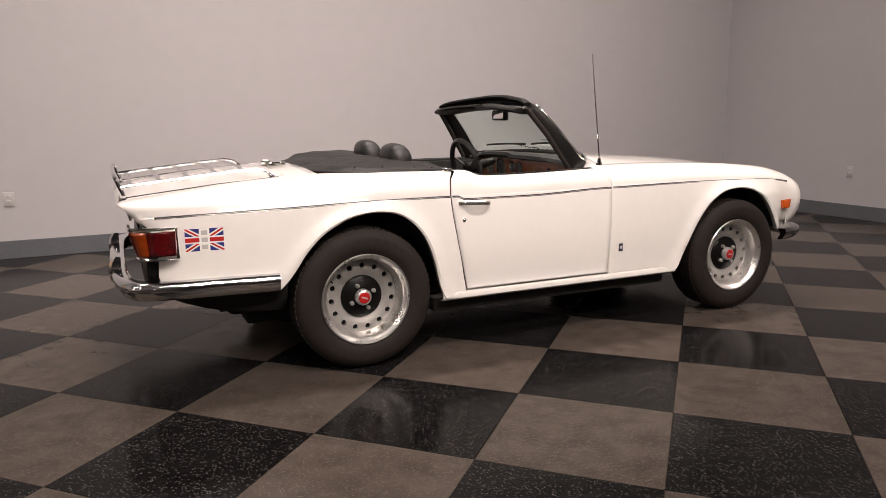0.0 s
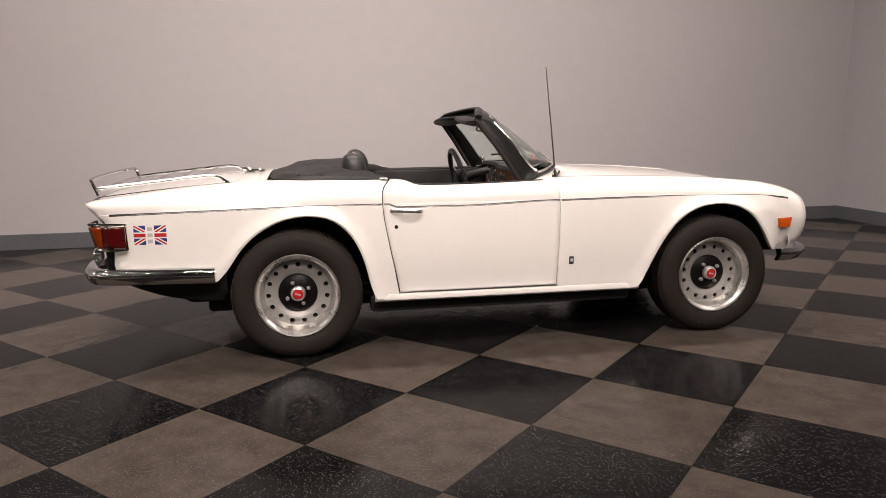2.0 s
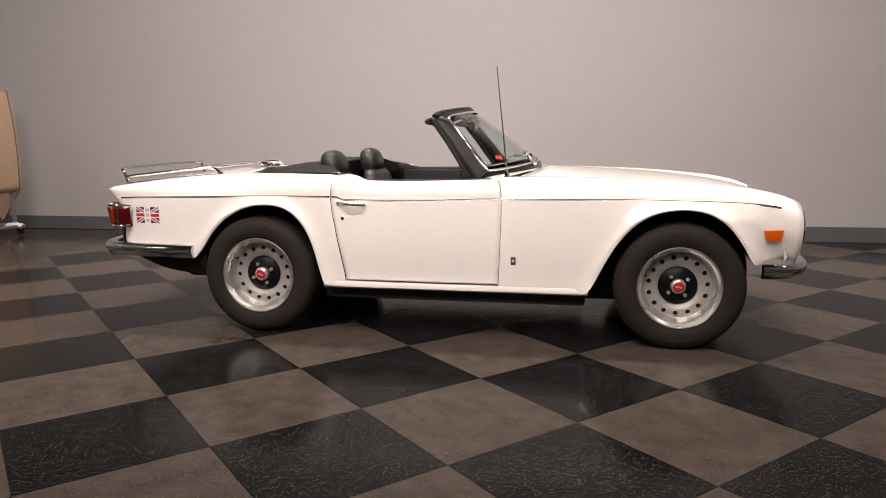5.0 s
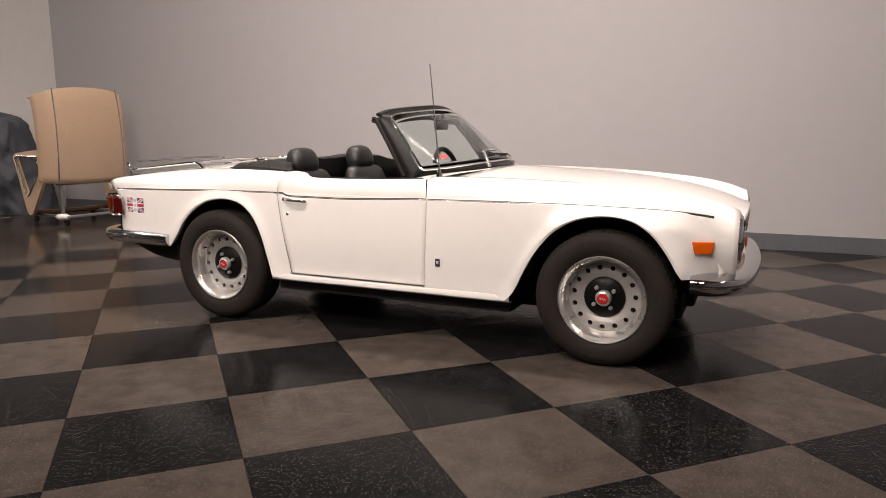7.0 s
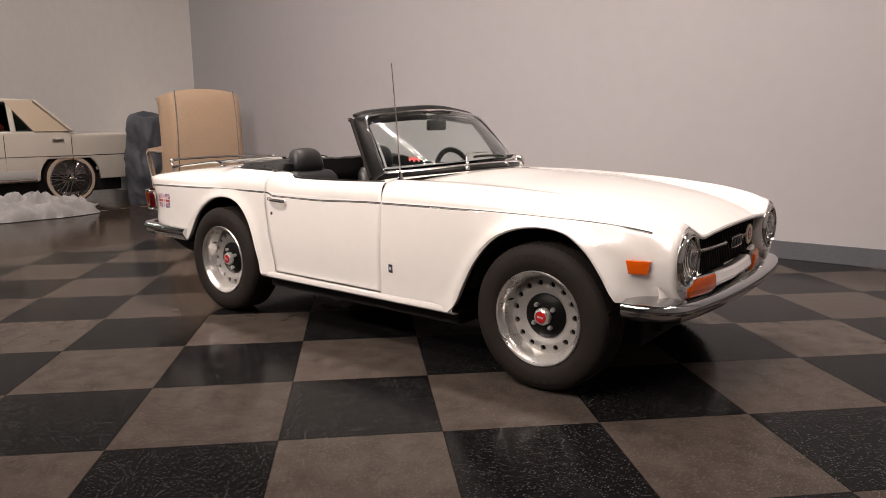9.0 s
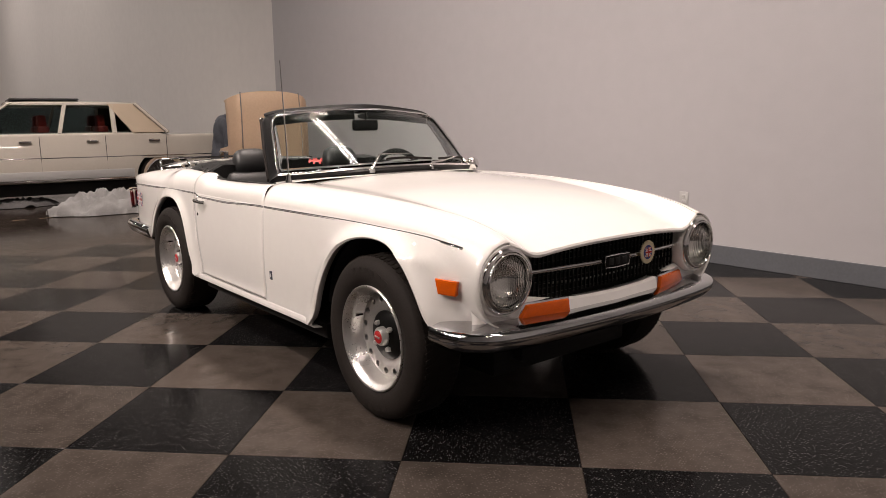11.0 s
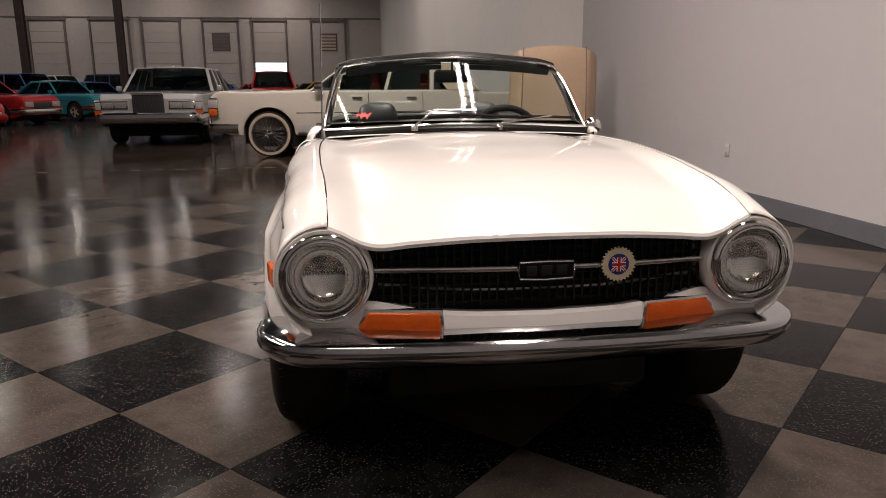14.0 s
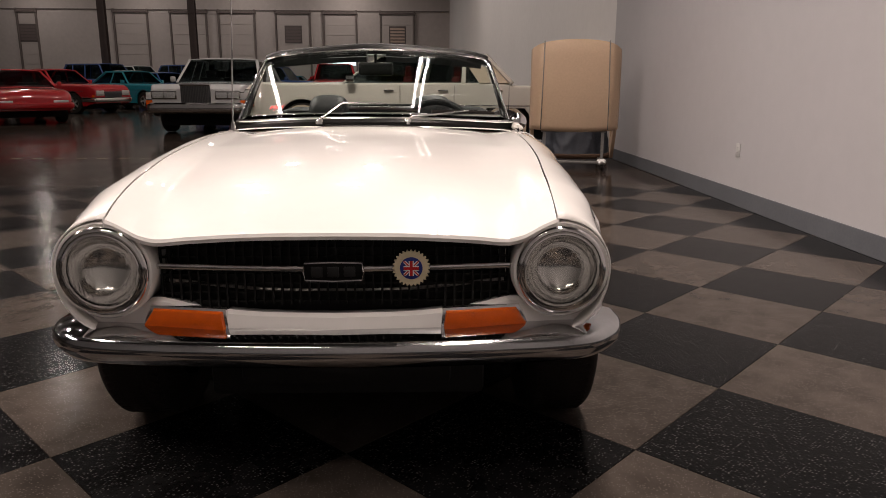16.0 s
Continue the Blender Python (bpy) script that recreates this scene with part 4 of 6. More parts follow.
# wheels: deep pressed-steel rims with round holes, black centres, red hub caps
def make_wheel(name, m):
    """One road wheel; y of m points outward."""
    w = new(name)
    w.parent = car
    w.matrix_basis = m
    tagged(w, "black tyre on a silver pressed-steel wheel with red hub cap")
    bm = bmesh.new()
    prof = [(0.200, -0.10), (0.225, -0.112), (0.265, -0.112), (0.295, -0.104), (0.312, -0.090), (0.3195, -0.070), (0.321, -0.03), (0.3215, 0.0), (0.321, 0.03), (0.3195, 0.070), (0.314, 0.088), (0.300, 0.101), (0.278, 0.109), (0.255, 0.111), (0.236, 0.109), (0.220, 0.103), (0.208, 0.094), (0.200, 0.088)]
    lathe(bm, prof, Matrix(), 72)
    tyre = part("tyre", bm, M_RUBBER, w, "worn black radial tyre")
    bm = bmesh.new()
    for i in range(72):
        a = 2 * math.pi * i / 72
        for h, tilt in ((0.060, 0.3), (-0.060, -0.3), (0.0, 0.15)):
            c = Matrix.Rotation(-a, 4, "Y") @ Matrix.Translation((0.3190 if h else 0.3200, h, 0)) @ Matrix.Rotation(tilt, 4, "X")
            bmesh.ops.create_cube(bm, size=1.0, matrix=c @ Matrix.Diagonal((0.006, 0.034, 0.017, 1)))
    part("tread", bm, M_RUBBER, tyre, smooth=False)
    for a0 in (62, 242):
        for k in range(6):
            a = radians(a0 + k * 9.5)
            bm = bmesh.new()
            c = Matrix.Rotation(-a, 4, "Y") @ Matrix.Translation((0.266, 0.1105, 0))
            bmesh.ops.create_cube(bm, size=1.0, matrix=c @ Matrix.Diagonal((0.026, 0.0014, 0.022, 1)))
            part("sidewall_bar", bm, M_RUBBER, tyre, smooth=False)
    # outer rim with a polished barrel
    bm = bmesh.new()
    lathe(bm, [(0.197, 0.086), (0.2075, 0.092), (0.2085, 0.0985), (0.205, 0.103), (0.199, 0.101), (0.194, 0.092), (0.186, 0.086), (0.180, 0.070), (0.172, 0.040), (0.165, 0.020), (0.158, 0.012)], Matrix(), 64)
    rim = part("rim", bm, M_RIMBRIGHT, w, "silver steel rim")
    # wheel disc with fifteen holes
    bm = bmesh.new()
    n, hr, pr = 15, 0.0125, 0.145
    step = 2 * math.pi / n
    for i in range(n):
        a = i * step
        c = Vector((pr * math.cos(a), 0, pr * math.sin(a)))
        outer, hole = [], []
        k = 16
        for j in range(k):
            b = 2 * math.pi * j / k
            hole.append(bm.verts.new(Matrix.Rotation(-a, 4, "Y") @ Vector((pr + hr * math.cos(b), 0.0290, hr * math.sin(b)))))
            # the cell's outline: an annulus sector
            u, v = math.cos(b), math.sin(b)
            q = 1 / max(abs(u), abs(v))
            rr = pr + 0.021 * u * q
            aa = a + step / 2 * v * q
            hh = 0.0286 - 5.2 * (rr - pr) ** 2
            outer.append(bm.verts.new((rr * math.cos(aa), hh, rr * math.sin(aa))))
        deep = [bm.verts.new(v.co * 1.0 - Vector((0, 0.012, 0))) for v in hole]
        for j in range(k):
            bm.faces.new((outer[j], outer[(j + 1) % k], hole[(j + 1) % k], hole[j]))
            bm.faces.new((hole[j], hole[(j + 1) % k], deep[(j + 1) % k], deep[j]))
    bmesh.ops.remove_doubles(bm, verts=bm.verts[:], dist=0.0004)
    lathe(bm, [(0.166, 0.0262), (0.169, 0.020), (0.172, 0.016)], Matrix(), 60)
    lathe(bm, [(0.124, 0.0263), (0.106, 0.020), (0.098, 0.017), (0.060, 0.018)], Matrix(), 60)
    part("wheel_disc", bm, M_RIM, w, "silver disc with round holes", angle=50)
    bm = bmesh.new()
    lathe(bm, [(0.165, 0.010), (0.0, 0.004)], Matrix(), 30)
    part("hub_back", bm, M_UNDER, w)
    bm = bmesh.new()
    lathe(bm, [(0.098, 0.0175), (0.097, 0.024), (0.088, 0.031), (0.040, 0.041), (0.038, 0.036), (0.0, 0.036)], Matrix(), 40)
    part("wheel_centre", bm, M_BLACKPAINT, w, "black wheel centre")
    bm = bmesh.new()
    for k in range(4):
        a = radians(45 + 90 * k)
        lathe(bm, [(0.0105, 0.034), (0.0105, 0.048), (0.008, 0.054), (0.0, 0.057)], Matrix.Translation((0.0575 * math.cos(a), 0, 0.0575 * math.sin(a))), 6)
        part("wheel_nut", bm, M_NUT, w)
        bm = bmesh.new()
    lathe(bm, [(0.038, 0.036), (0.038, 0.054), (0.034, 0.062), (0.0262, 0.066)], Matrix(), 32)
    cap = part("hub_cap", bm, M_NUT, w, "chrome hub cap with a red centre")
    bm = bmesh.new()
    lathe(bm, [(0.0265, 0.0650), (0.023, 0.068), (0.0, 0.070)], Matrix(), 32)
    part("cap_centre", bm, M_RED, cap)
    for x0, x1 in ((-0.014, -0.006), (-0.003, 0.003), (0.006, 0.014)):
        part("cap_bar", boxes((x0, x1, 0.0690, 0.0712, -0.004, 0.004)), M_GREYPLASTIC, cap, smooth=False)
    bm = bmesh.new()
    tube(bm, [(0.168, 0.03, 0.03), (0.166, 0.062, 0.03)], 0.004, 6)
    part("valve", bm, M_RUBBER, w)
    return w


for x, spin in ((1.12, 8), (-1.122, 20)):
    for s in (-1, 1):
        make_wheel("wheel", pose(x, s * (0.640 if x > 0 else 0.653), 0.3205, 0, 0, 180 if s < 0 else 0) @ pose(0, 0, 0, 0, spin * s, 0))

# inner arches, floor pan, chassis
for x in (1.12, -1.12):
    for s in (-1, 1):
        bm = bmesh.new()
        rows = []
        for i in range(25):
            a = radians(18 + (172 - 18) * i / 24)
            rows.append([(x + 0.385 * math.cos(a), s * h, 0.335 + 0.385 * math.sin(a)) for h in (0.70, 0.40)])
        loft(bm, rows)
        lathe(bm, [(0.385, s * 0.41), (0.0, s * 0.41)], pose(x, 0, 0.335), 24, 0, 180)
        solidify(part("inner_arch", bm, M_UNDER, car, "black inner wheel arch"), 0.003)
part("chassis", boxes((-1.6, 1.45, -0.40, 0.40, 0.17, 0.30), bevel=0.02), M_UNDER, car)
part("floor_pan", boxes((-0.72, 0.66, -0.62, 0.62, 0.19, 0.27), bevel=0.02), M_UNDER, car)
part("engine", boxes((0.75, 1.5, -0.3, 0.3, 0.22, 0.6), bevel=0.02), M_UNDER, car)
part("boot_floor", boxes((-1.98, -1.4, -0.5, 0.5, 0.36, 0.6), bevel=0.02), M_UNDER, car)
for x in (1.12, -1.12):
    bm = bmesh.new()
    tube(bm, [(x, -0.62, 0.32), (x, 0.62, 0.32)], 0.04, 10)
    part("axle", bm, M_UNDER, car)

# cockpit
bm = boxes((-0.95, 0.30, -0.60, 0.60, 0.27, 0.285), (-1.0, -0.98, -0.60, 0.60, 0.28, 0.86), (0.28, 0.30, -0.62, 0.62, 0.28, 0.86), (-0.95, 0.28, -0.13, 0.13, 0.28, 0.50), bevel=0.01)
part("cockpit_tub", bm, M_CARPET, car, "black carpeted cockpit")
for s in (-1, 1):
    bm = bmesh.new()
    rows = [[(x, s * 0.66, z0), (x, s * 0.60, z0 + 0.004), (x, s * 0.585, z0 - 0.03), (x, s * 0.585, z0 - 0.3)] for x, z0 in ((-0.97, 0.866), (-0.9, 0.868), (-0.80, 0.868), (-0.70, 0.866))]
    loft(bm, rows)
    part("cockpit_rail", bm, M_VINYL, car)

def seat(y, dx):
    st = new("seat")
    st.parent = car
    st.matrix_basis = pose(dx, 0, 0)
    tagged(st, "black leather bucket seat with head restraint")
    bm = bmesh.new()
    rows = []
    for k, (z, f, w, hh) in enumerate(((0.40, -0.02, 0.19, 0.06), (0.50, -0.045, 0.225, 0.07), (0.62, -0.075, 0.235, 0.07), (0.74, -0.105, 0.228, 0.062), (0.82, -0.125, 0.205, 0.055), (0.852, -0.135, 0.175, 0.042), (0.862, -0.137, 0.13, 0.02))):
        row = []
        for j in range(24):
            a = 2 * math.pi * j / 24
            cx, sx = math.cos(a), math.sin(a)
            row.append((-0.66 + f + hh * math.copysign(abs(cx) ** 0.6, cx), y + w * math.copysign(abs(sx) ** 0.55, sx), z))
        rows.append(row)
    loft(bm, rows, close_v=True, caps=True)
    part("backrest", bm, M_LEATHER, st)
    bm = bmesh.new()
    rows = []
    for z, f, w, hh in ((0.845, 0.0, 0.108, 0.045), (0.865, 0.0, 0.118, 0.060), (0.90, -0.003, 0.117, 0.066), (0.935, -0.008, 0.112, 0.065), (0.962, -0.012, 0.103, 0.056), (0.980, -0.014, 0.088, 0.042), (0.990, -0.015, 0.066, 0.025), (0.995, -0.015, 0.035, 0.010)):
        row = []
        for j in range(24):
            a = 2 * math.pi * j / 24
            cx, sx = math.cos(a), math.sin(a)
            row.append((-0.815 + f + hh * math.copysign(abs(cx) ** 0.7, cx), y + w * math.copysign(abs(sx) ** 0.6, sx), z))
        rows.append(row)
    loft(bm, rows, close_v=True, caps=True)
    part("head_restraint", bm, M_LEATHER, st, "black padded head restraint")
    for s in (-1, 1):
        bm = bmesh.new()
        tube(bm, [(-0.80, y + s * 0.05, 0.82), (-0.815, y + s * 0.05, 0.87)], 0.007, 8)
        part("restraint_post", bm, M_CHROME, st)
    bm = boxes((-0.62, -0.14, y - 0.235, y + 0.235, 0.33, 0.47), bevel=0.05, seg=4)
    part("cushion", bm, M_LEATHER, st)


seat(-0.325, 0.014)
seat(0.265, 0.068)

# dashboard: walnut fascia, padded top, gauges
bm = bmesh.new()
loft(bm, [[(0.180, y, 0.655), (0.160, y, 0.67), (0.137, y, 0.870 - 0.03 * (abs(y) / 0.6) ** 4), (0.139, y, 0.876 - 0.03 * (abs(y) / 0.6) ** 4)] for y in [-0.565 + 1.13 * i / 10 for i in range(11)]])
fascia = part("fascia", bm, M_WOOD, car, "polished walnut fascia with round gauges")
solidify(fascia, 0.01)
bm = bmesh.new()
rows = []
for i in range(25):
    y = -0.585 + 1.17 * i / 24
    hump = (0.012 if 0.12 < y < 0.5 else 0) - 0.032 * (abs(y) / 0.6) ** 4
    xe = max(0.330 - 0.24 * (abs(y) / 0.655) ** 2.5, 0.13)
    rows.append([(0.120, y, 0.866), (0.100, y, 0.874 + hump), (0.112, y, 0.892 + hump), (min(0.16, xe - 0.01), y, 0.900 + hump * 0.5), (xe, y, 0.894 + min(hump, 0))])
loft(bm, rows)
solidify(part("dash_pad", bm, M_VINYL, car, "black padded dash top"), 0.01)
M_DIAL = material("dial_face", (0.11, 0.11, 0.11), 0.15, coat=0.8, var=0.2, var_scale=60)
for y, z, r in ((0.425, 0.806, 0.054), (0.275, 0.806, 0.054), (0.125, 0.815, 0.031), (0.045, 0.815, 0.031), (0.125, 0.742, 0.028), (0.045, 0.742, 0.028)):
    m = pose(0.1445 + (0.806 - z) * 0.115, y, z, 0, 0, 90) @ pose(0, 0, 0, -7, 0, 0)
    bm = bmesh.new()
    lathe(bm, [(r + 0.004, -0.012), (r + 0.004, 0.006), (r, 0.010), (r - 0.004, 0.006), (r - 0.004, 0.0)], m, 32)
    g = part("gauge", bm, M_CHROME, fascia, "round black gauge in a chrome bezel")
    bm = bmesh.new()
    lathe(bm, [(r - 0.003, 0.001), (0.0, 0.0012)], m, 32)
    part("dial", bm, M_DIAL, g)
    bm = bmesh.new()
    for k in range(9):
        a = radians(-135 + 270 * k / 8)
        c = m @ Matrix.Translation((math.sin(a) * r * 0.78, 0.002, math.cos(a) * r * 0.78)) @ Matrix.Rotation(a, 4, "Y")
        bmesh.ops.create_cube(bm, size=1.0, matrix=c @ Matrix.Diagonal((0.0018, 0.001, r * 0.18, 1)))
    part("dial_mark", bm, M_GREYPLASTIC, g, smooth=False)
bm = boxes((0.141, 0.153, -0.46, -0.10, 0.735, 0.850), bevel=0.004)
gb = part("glovebox_lid", bm, M_WOOD, fascia)
bm = bmesh.new()
lathe(bm, [(0.012, -0.02), (0.012, 0.006), (0.0, 0.008)], pose(0.141, -0.28, 0.82, 0, 0, 90), 16)
part("knob", bm, M_BLACKPAINT, gb)

# steering wheel
sw = new("steering_wheel")
sw.parent = car
sw.matrix_basis = pose(-0.098, 0.285, 0.797, 0, 0, 90) @ pose(0, 0, 0, -15, 0, 0)
bm = bmesh.new()
tube(bm, [(0.185 * math.cos(2 * math.pi * i / 40), 0, 0.185 * math.sin(2 * math.pi * i / 40)) for i in range(40)], 0.0165, 10, closed=True)
part("rim", bm, M_LEATHER, sw, "black leather steering wheel rim")
bm = bmesh.new()
lathe(bm, [(0.0, 0.012), (0.03, 0.010), (0.042, 0.0), (0.04, -0.03), (0.02, -0.2)], Matrix(), 24)
part("hub", bm, M_BLACKPAINT, sw)
for a in (-90, 25, 155):
    bm = bmesh.new()
    a = radians(a)
    tube(bm, [(0.035 * math.cos(a), -0.01, 0.035 * math.sin(a)), (0.18 * math.cos(a), -0.002, 0.18 * math.sin(a))], 0.010, 8, scale=(0.35, 1.4))
    part("spoke", bm, M_CHROME, sw)
bm = bmesh.new()
tube(bm, [(-0.35, 0.06, 0.48), (-0.36, 0.06, 0.62)], 0.007, 8)
lathe(bm, [(0.0, 0.03), (0.018, 0.024), (0.02, 0.0), (0.0, -0.02)], pose(-0.36, 0.06, 0.62, 90), 16)
part("gear_lever", bm, M_BLACKPAINT, car)

# folded-top cover behind the seats
COVER_REAR = [(0, -1.264), (0.19, -1.260), (0.42, -1.241), (0.50, -1.213), (0.55, -1.169), (0.605, -1.075), (0.636, -0.966), (0.652, -0.82), (0.656, -0.74)]


def cover_z(x, y):
    h = lerp(x, [(-1.27, 0.004), (-1.2, 0.012), (-1.1, 0.027), (-1.0, 0.040), (-0.9, 0.044), (-0.8, 0.040), (-0.6, 0.036)])
    side = ease(min((0.656 - abs(y)) / 0.13, 1))
    rear = ease(min((x - lerp(abs(y), COVER_REAR)) / 0.09 + 0.1, 1))
    fold = 0.016 * noise.noise(Vector((x * 5, y * 3.2, 1.3))) + 0.008 * abs(noise.noise(Vector((x * 12 + y * 5, y * 9, 4.0))))
    return 0.877 + (h + fold * 1.2) * (0.25 + 0.75 * side) * rear * min(1, (0.660 - abs(y)) / 0.012)


bm = bmesh.new()
rows = []
for i in range(-26, 27):
    f = 1 - (1 - abs(i) / 26) ** 1.35
    y = math.copysign(0.656 * f, i)
    xr = lerp(abs(y), COVER_REAR)
    xf = -0.645 - 0.22 * (1 - f ** 3)
    row = [(xr + (xf - xr) * k / 23, y, cover_z(xr + (xf - xr) * k / 23, y)) for k in range(24)]
    x, y, z = row[-1]
    row += [(x + 0.012, y, z - 0.008), (x + 0.016, y, 0.85 - 0.02 * (1 - f)), (x + 0.018, y, 0.74)]
    rows.append(row)
loft(bm, rows)
cover = part("top_cover", bm, M_VINYL, car, "black vinyl cover over the folded top")
solidify(cover, 0.004)
for s in (-1, 1):
    for x, y in ((-1.10, 0.565), (-0.98, 0.605), (-0.83, 0.622), (-0.74, 0.628)):
        bm = bmesh.new()
        lathe(bm, [(0.0045, -0.002), (0.0045, 0.002), (0.003, 0.003), (0.0, 0.0035)], Matrix.Translation((x, s * y, cover_z(x, y) + 0.001)) @ pose(0, 0, 0, 90 + s * -35), 8)
        part("press_stud", bm, M_DULL, cover)
for s in (-1, 1):
    bm = bmesh.new()
    box(bm, -0.70, -0.655, s * 0.655 - 0.02, s * 0.655 + 0.02, 0.872, 0.886, bevel=0.006)
    part("striker_cap", bm, M_CHROME, car)

# ---- windscreen ----
def frame_loop(right, centre, low):
    """A closed loop through half a frame's points (right side) and their mirror images; low: the bottom centre."""
    left = [(x, -y, z) for x, y, z in reversed(right)]
    base = right[0]
    bl = [((low[0] * 0.80 + base[0] * 0.20), base[1] * 0.52, low[2] * 0.8 + base[2] * 0.2)]
    br = [(x, -y, z) for x, y, z in bl]
    return smooth_points(right + [centre] + left + br + [low] + bl, 6, closed=True)


outer = frame_loop([(0.135, -0.622, 0.866), (0.072, -0.622, 0.872), (-0.045, -0.585, 1.030), (-0.116, -0.558, 1.122), (-0.148, -0.540, 1.166), (-0.142, -0.500, 1.188), (-0.116, -0.380, 1.207)], (-0.045, 0, 1.230), (0.385, 0, 0.897))
inner = frame_loop([(0.168, -0.584, 0.893), (0.114, -0.602, 0.909), (0.008, -0.565, 1.045), (-0.060, -0.538, 1.126), (-0.086, -0.518, 1.159), (-0.090, -0.482, 1.176), (-0.066, -0.380, 1.188)], (-0.016, 0, 1.211), (0.362, 0, 0.917))
screen = new("windscreen")
screen.parent = car
tagged(screen, "laminated windscreen in a black frame with bright inner trim")
nrm = Vector((0.70, 0, 0.71))
bm = bmesh.new()
rows = []
for o, i in zip(outer, inner):
    rows.append([o, o + nrm * 0.010 + (i - o) * 0.2, i + nrm * 0.006, i - nrm * 0.018, o + (i - o) * 0.3 - nrm * 0.034, o - nrm * 0.026])
loft(bm, rows, close_u=True, close_v=True)
part("screen_frame", bm, M_BLACKPAINT, screen, "satin black windscreen frame")
bm = bmesh.new()
tube(bm, [p + nrm * 0.007 for p in inner], 0.0064, 8, closed=True)
part("screen_trim", bm, M_SCREENTRIM, screen, "bright trim round the glass")
# rail of the top edge
bm = bmesh.new()
top = [p for p in outer if p.z > 1.17 and abs(p.y) < 0.53]
top.sort(key=lambda p: p.y)
tube(bm, [p + Vector((-0.010, 0, 0.004)) for p in top], 0.016, 8, scale=(1.3, 0.7))
part("header_rail", bm, M_VINYL, screen, "black padded header rail")
bm = bmesh.new()
rows = []
n = 32
for i in range(-n, n + 1):
    u = i / n
    a = Vector((0.362 - 0.235 * abs(u) ** 2.5, 0.598 * u, 0.917 - 0.020 * u * u))
    b = Vector((-0.016 - 0.070 * abs(u) ** 2.2, 0.522 * u, 1.212 - 0.042 * u * u - 0.012 * u ** 8))
    rows.append([a + (b - a) * (k / 10) + nrm * 0.006 * math.sin(math.pi * k / 10) for k in range(11)])
loft(bm, rows)
glass = part("screen_glass", bm, M_GLASS, screen, "clear slightly green windscreen glass")
solidify(glass, 0.004)
glass.visible_shadow = False
# quarter seals behind the pillars
for s in (-1, 1):
    bm = bmesh.new()
    tube(bm, [(0.040, s * 0.612, 0.860), (-0.072, s * 0.577, 1.03), (-0.170, s * 0.537, 1.160)], 0.013, 8)
    part("pillar_seal", bm, M_RUBBER, screen)
    bm = bmesh.new()
    lathe(bm, [(0.0, -0.012), (0.010, -0.010), (0.012, 0.0), (0.008, 0.012), (0.0, 0.014)], pose(-0.180, s * 0.537, 1.163), 12)
    part("header_latch", bm, M_CHROME, screen)
    # sun visors folded up under the header
    bm = bmesh.new()
    rows = []
    for i in range(13):
        y = s * (0.045 + 0.45 * i / 12)
        x0 = -0.140 + 0.055 * (1 - (abs(y) / 0.5) ** 2)
        zv = 0.030 * (1 - (abs(y) / 0.5) ** 2) - 0.006
        d = 0.125 * math.sin(math.pi * (0.08 + 0.84 * i / 12)) ** 0.35
        rows.append([(x0 + 0.03, y, 1.158 + zv), (x0 - d * 0.5, y, 1.170 + zv), (x0 - d, y, 1.166 + zv), (x0 - d - 0.008, y, 1.157 + zv), (x0 - d, y, 1.146 + zv), (x0 - d * 0.5, y, 1.138 + zv), (x0 + 0.03, y, 1.136 + zv)])
    loft(bm, rows, close_v=True, caps=True)
    part("sun_visor", bm, M_VINYL, screen, "black vinyl sun visor")
bm = bmesh.new()
box(bm, -0.037, -0.008, -0.080, 0.080, 1.098, 1.158, bevel=0.012, seg=3)
tube(bm, [(-0.018, 0, 1.15), (-0.006, 0, 1.19)], 0.006, 8)
mir = part("interior_mirror", bm, M_BLACKPAINT, screen, "black interior mirror")
bm = boxes((-0.0385, -0.0360, -0.060, 0.060, 1.109, 1.151), bevel=0.001)
part("mirror_glass", bm, M_CHROME, mir)
# red and white sticker low on the passenger side of the glass
st = new("sticker")
st.parent = screen
st.matrix_basis = pose(0.178, -0.424, 0.956, 0, -40, -24)
tagged(st, "small red sticker on the glass")
bm = bmesh.new()
prism(bm, [(-0.036, 0.004), (-0.030, 0.017), (-0.024, 0.008), (-0.016, 0.006), (-0.012, 0.020), (-0.004, 0.010), (0.004, 0.021), (0.008, 0.007), (0.018, 0.006), (0.026, 0.018), (0.036, 0.010), (0.029, 0.006), (0.032, -0.004), (0.022, -0.006), (0.024, -0.018), (0.015, -0.018), (0.012, -0.007), (-0.004, -0.007), (-0.006, -0.018), (-0.015, -0.018), (-0.014, -0.005), (-0.026, -0.004), (-0.034, -0.014), (-0.038, -0.006)], 0, 0.0, 0.0008)
part("sticker_film", bm, material("sticker_red", (0.30, 0.012, 0.010), 0.5, var=0.2, var_scale=60), st, smooth=False)

# wipers
def glass_x(y, z):
    return 0.345 - 0.220 * (abs(y) / 0.592) ** 2.5 - 1.31 * (z - 0.931) + 0.012


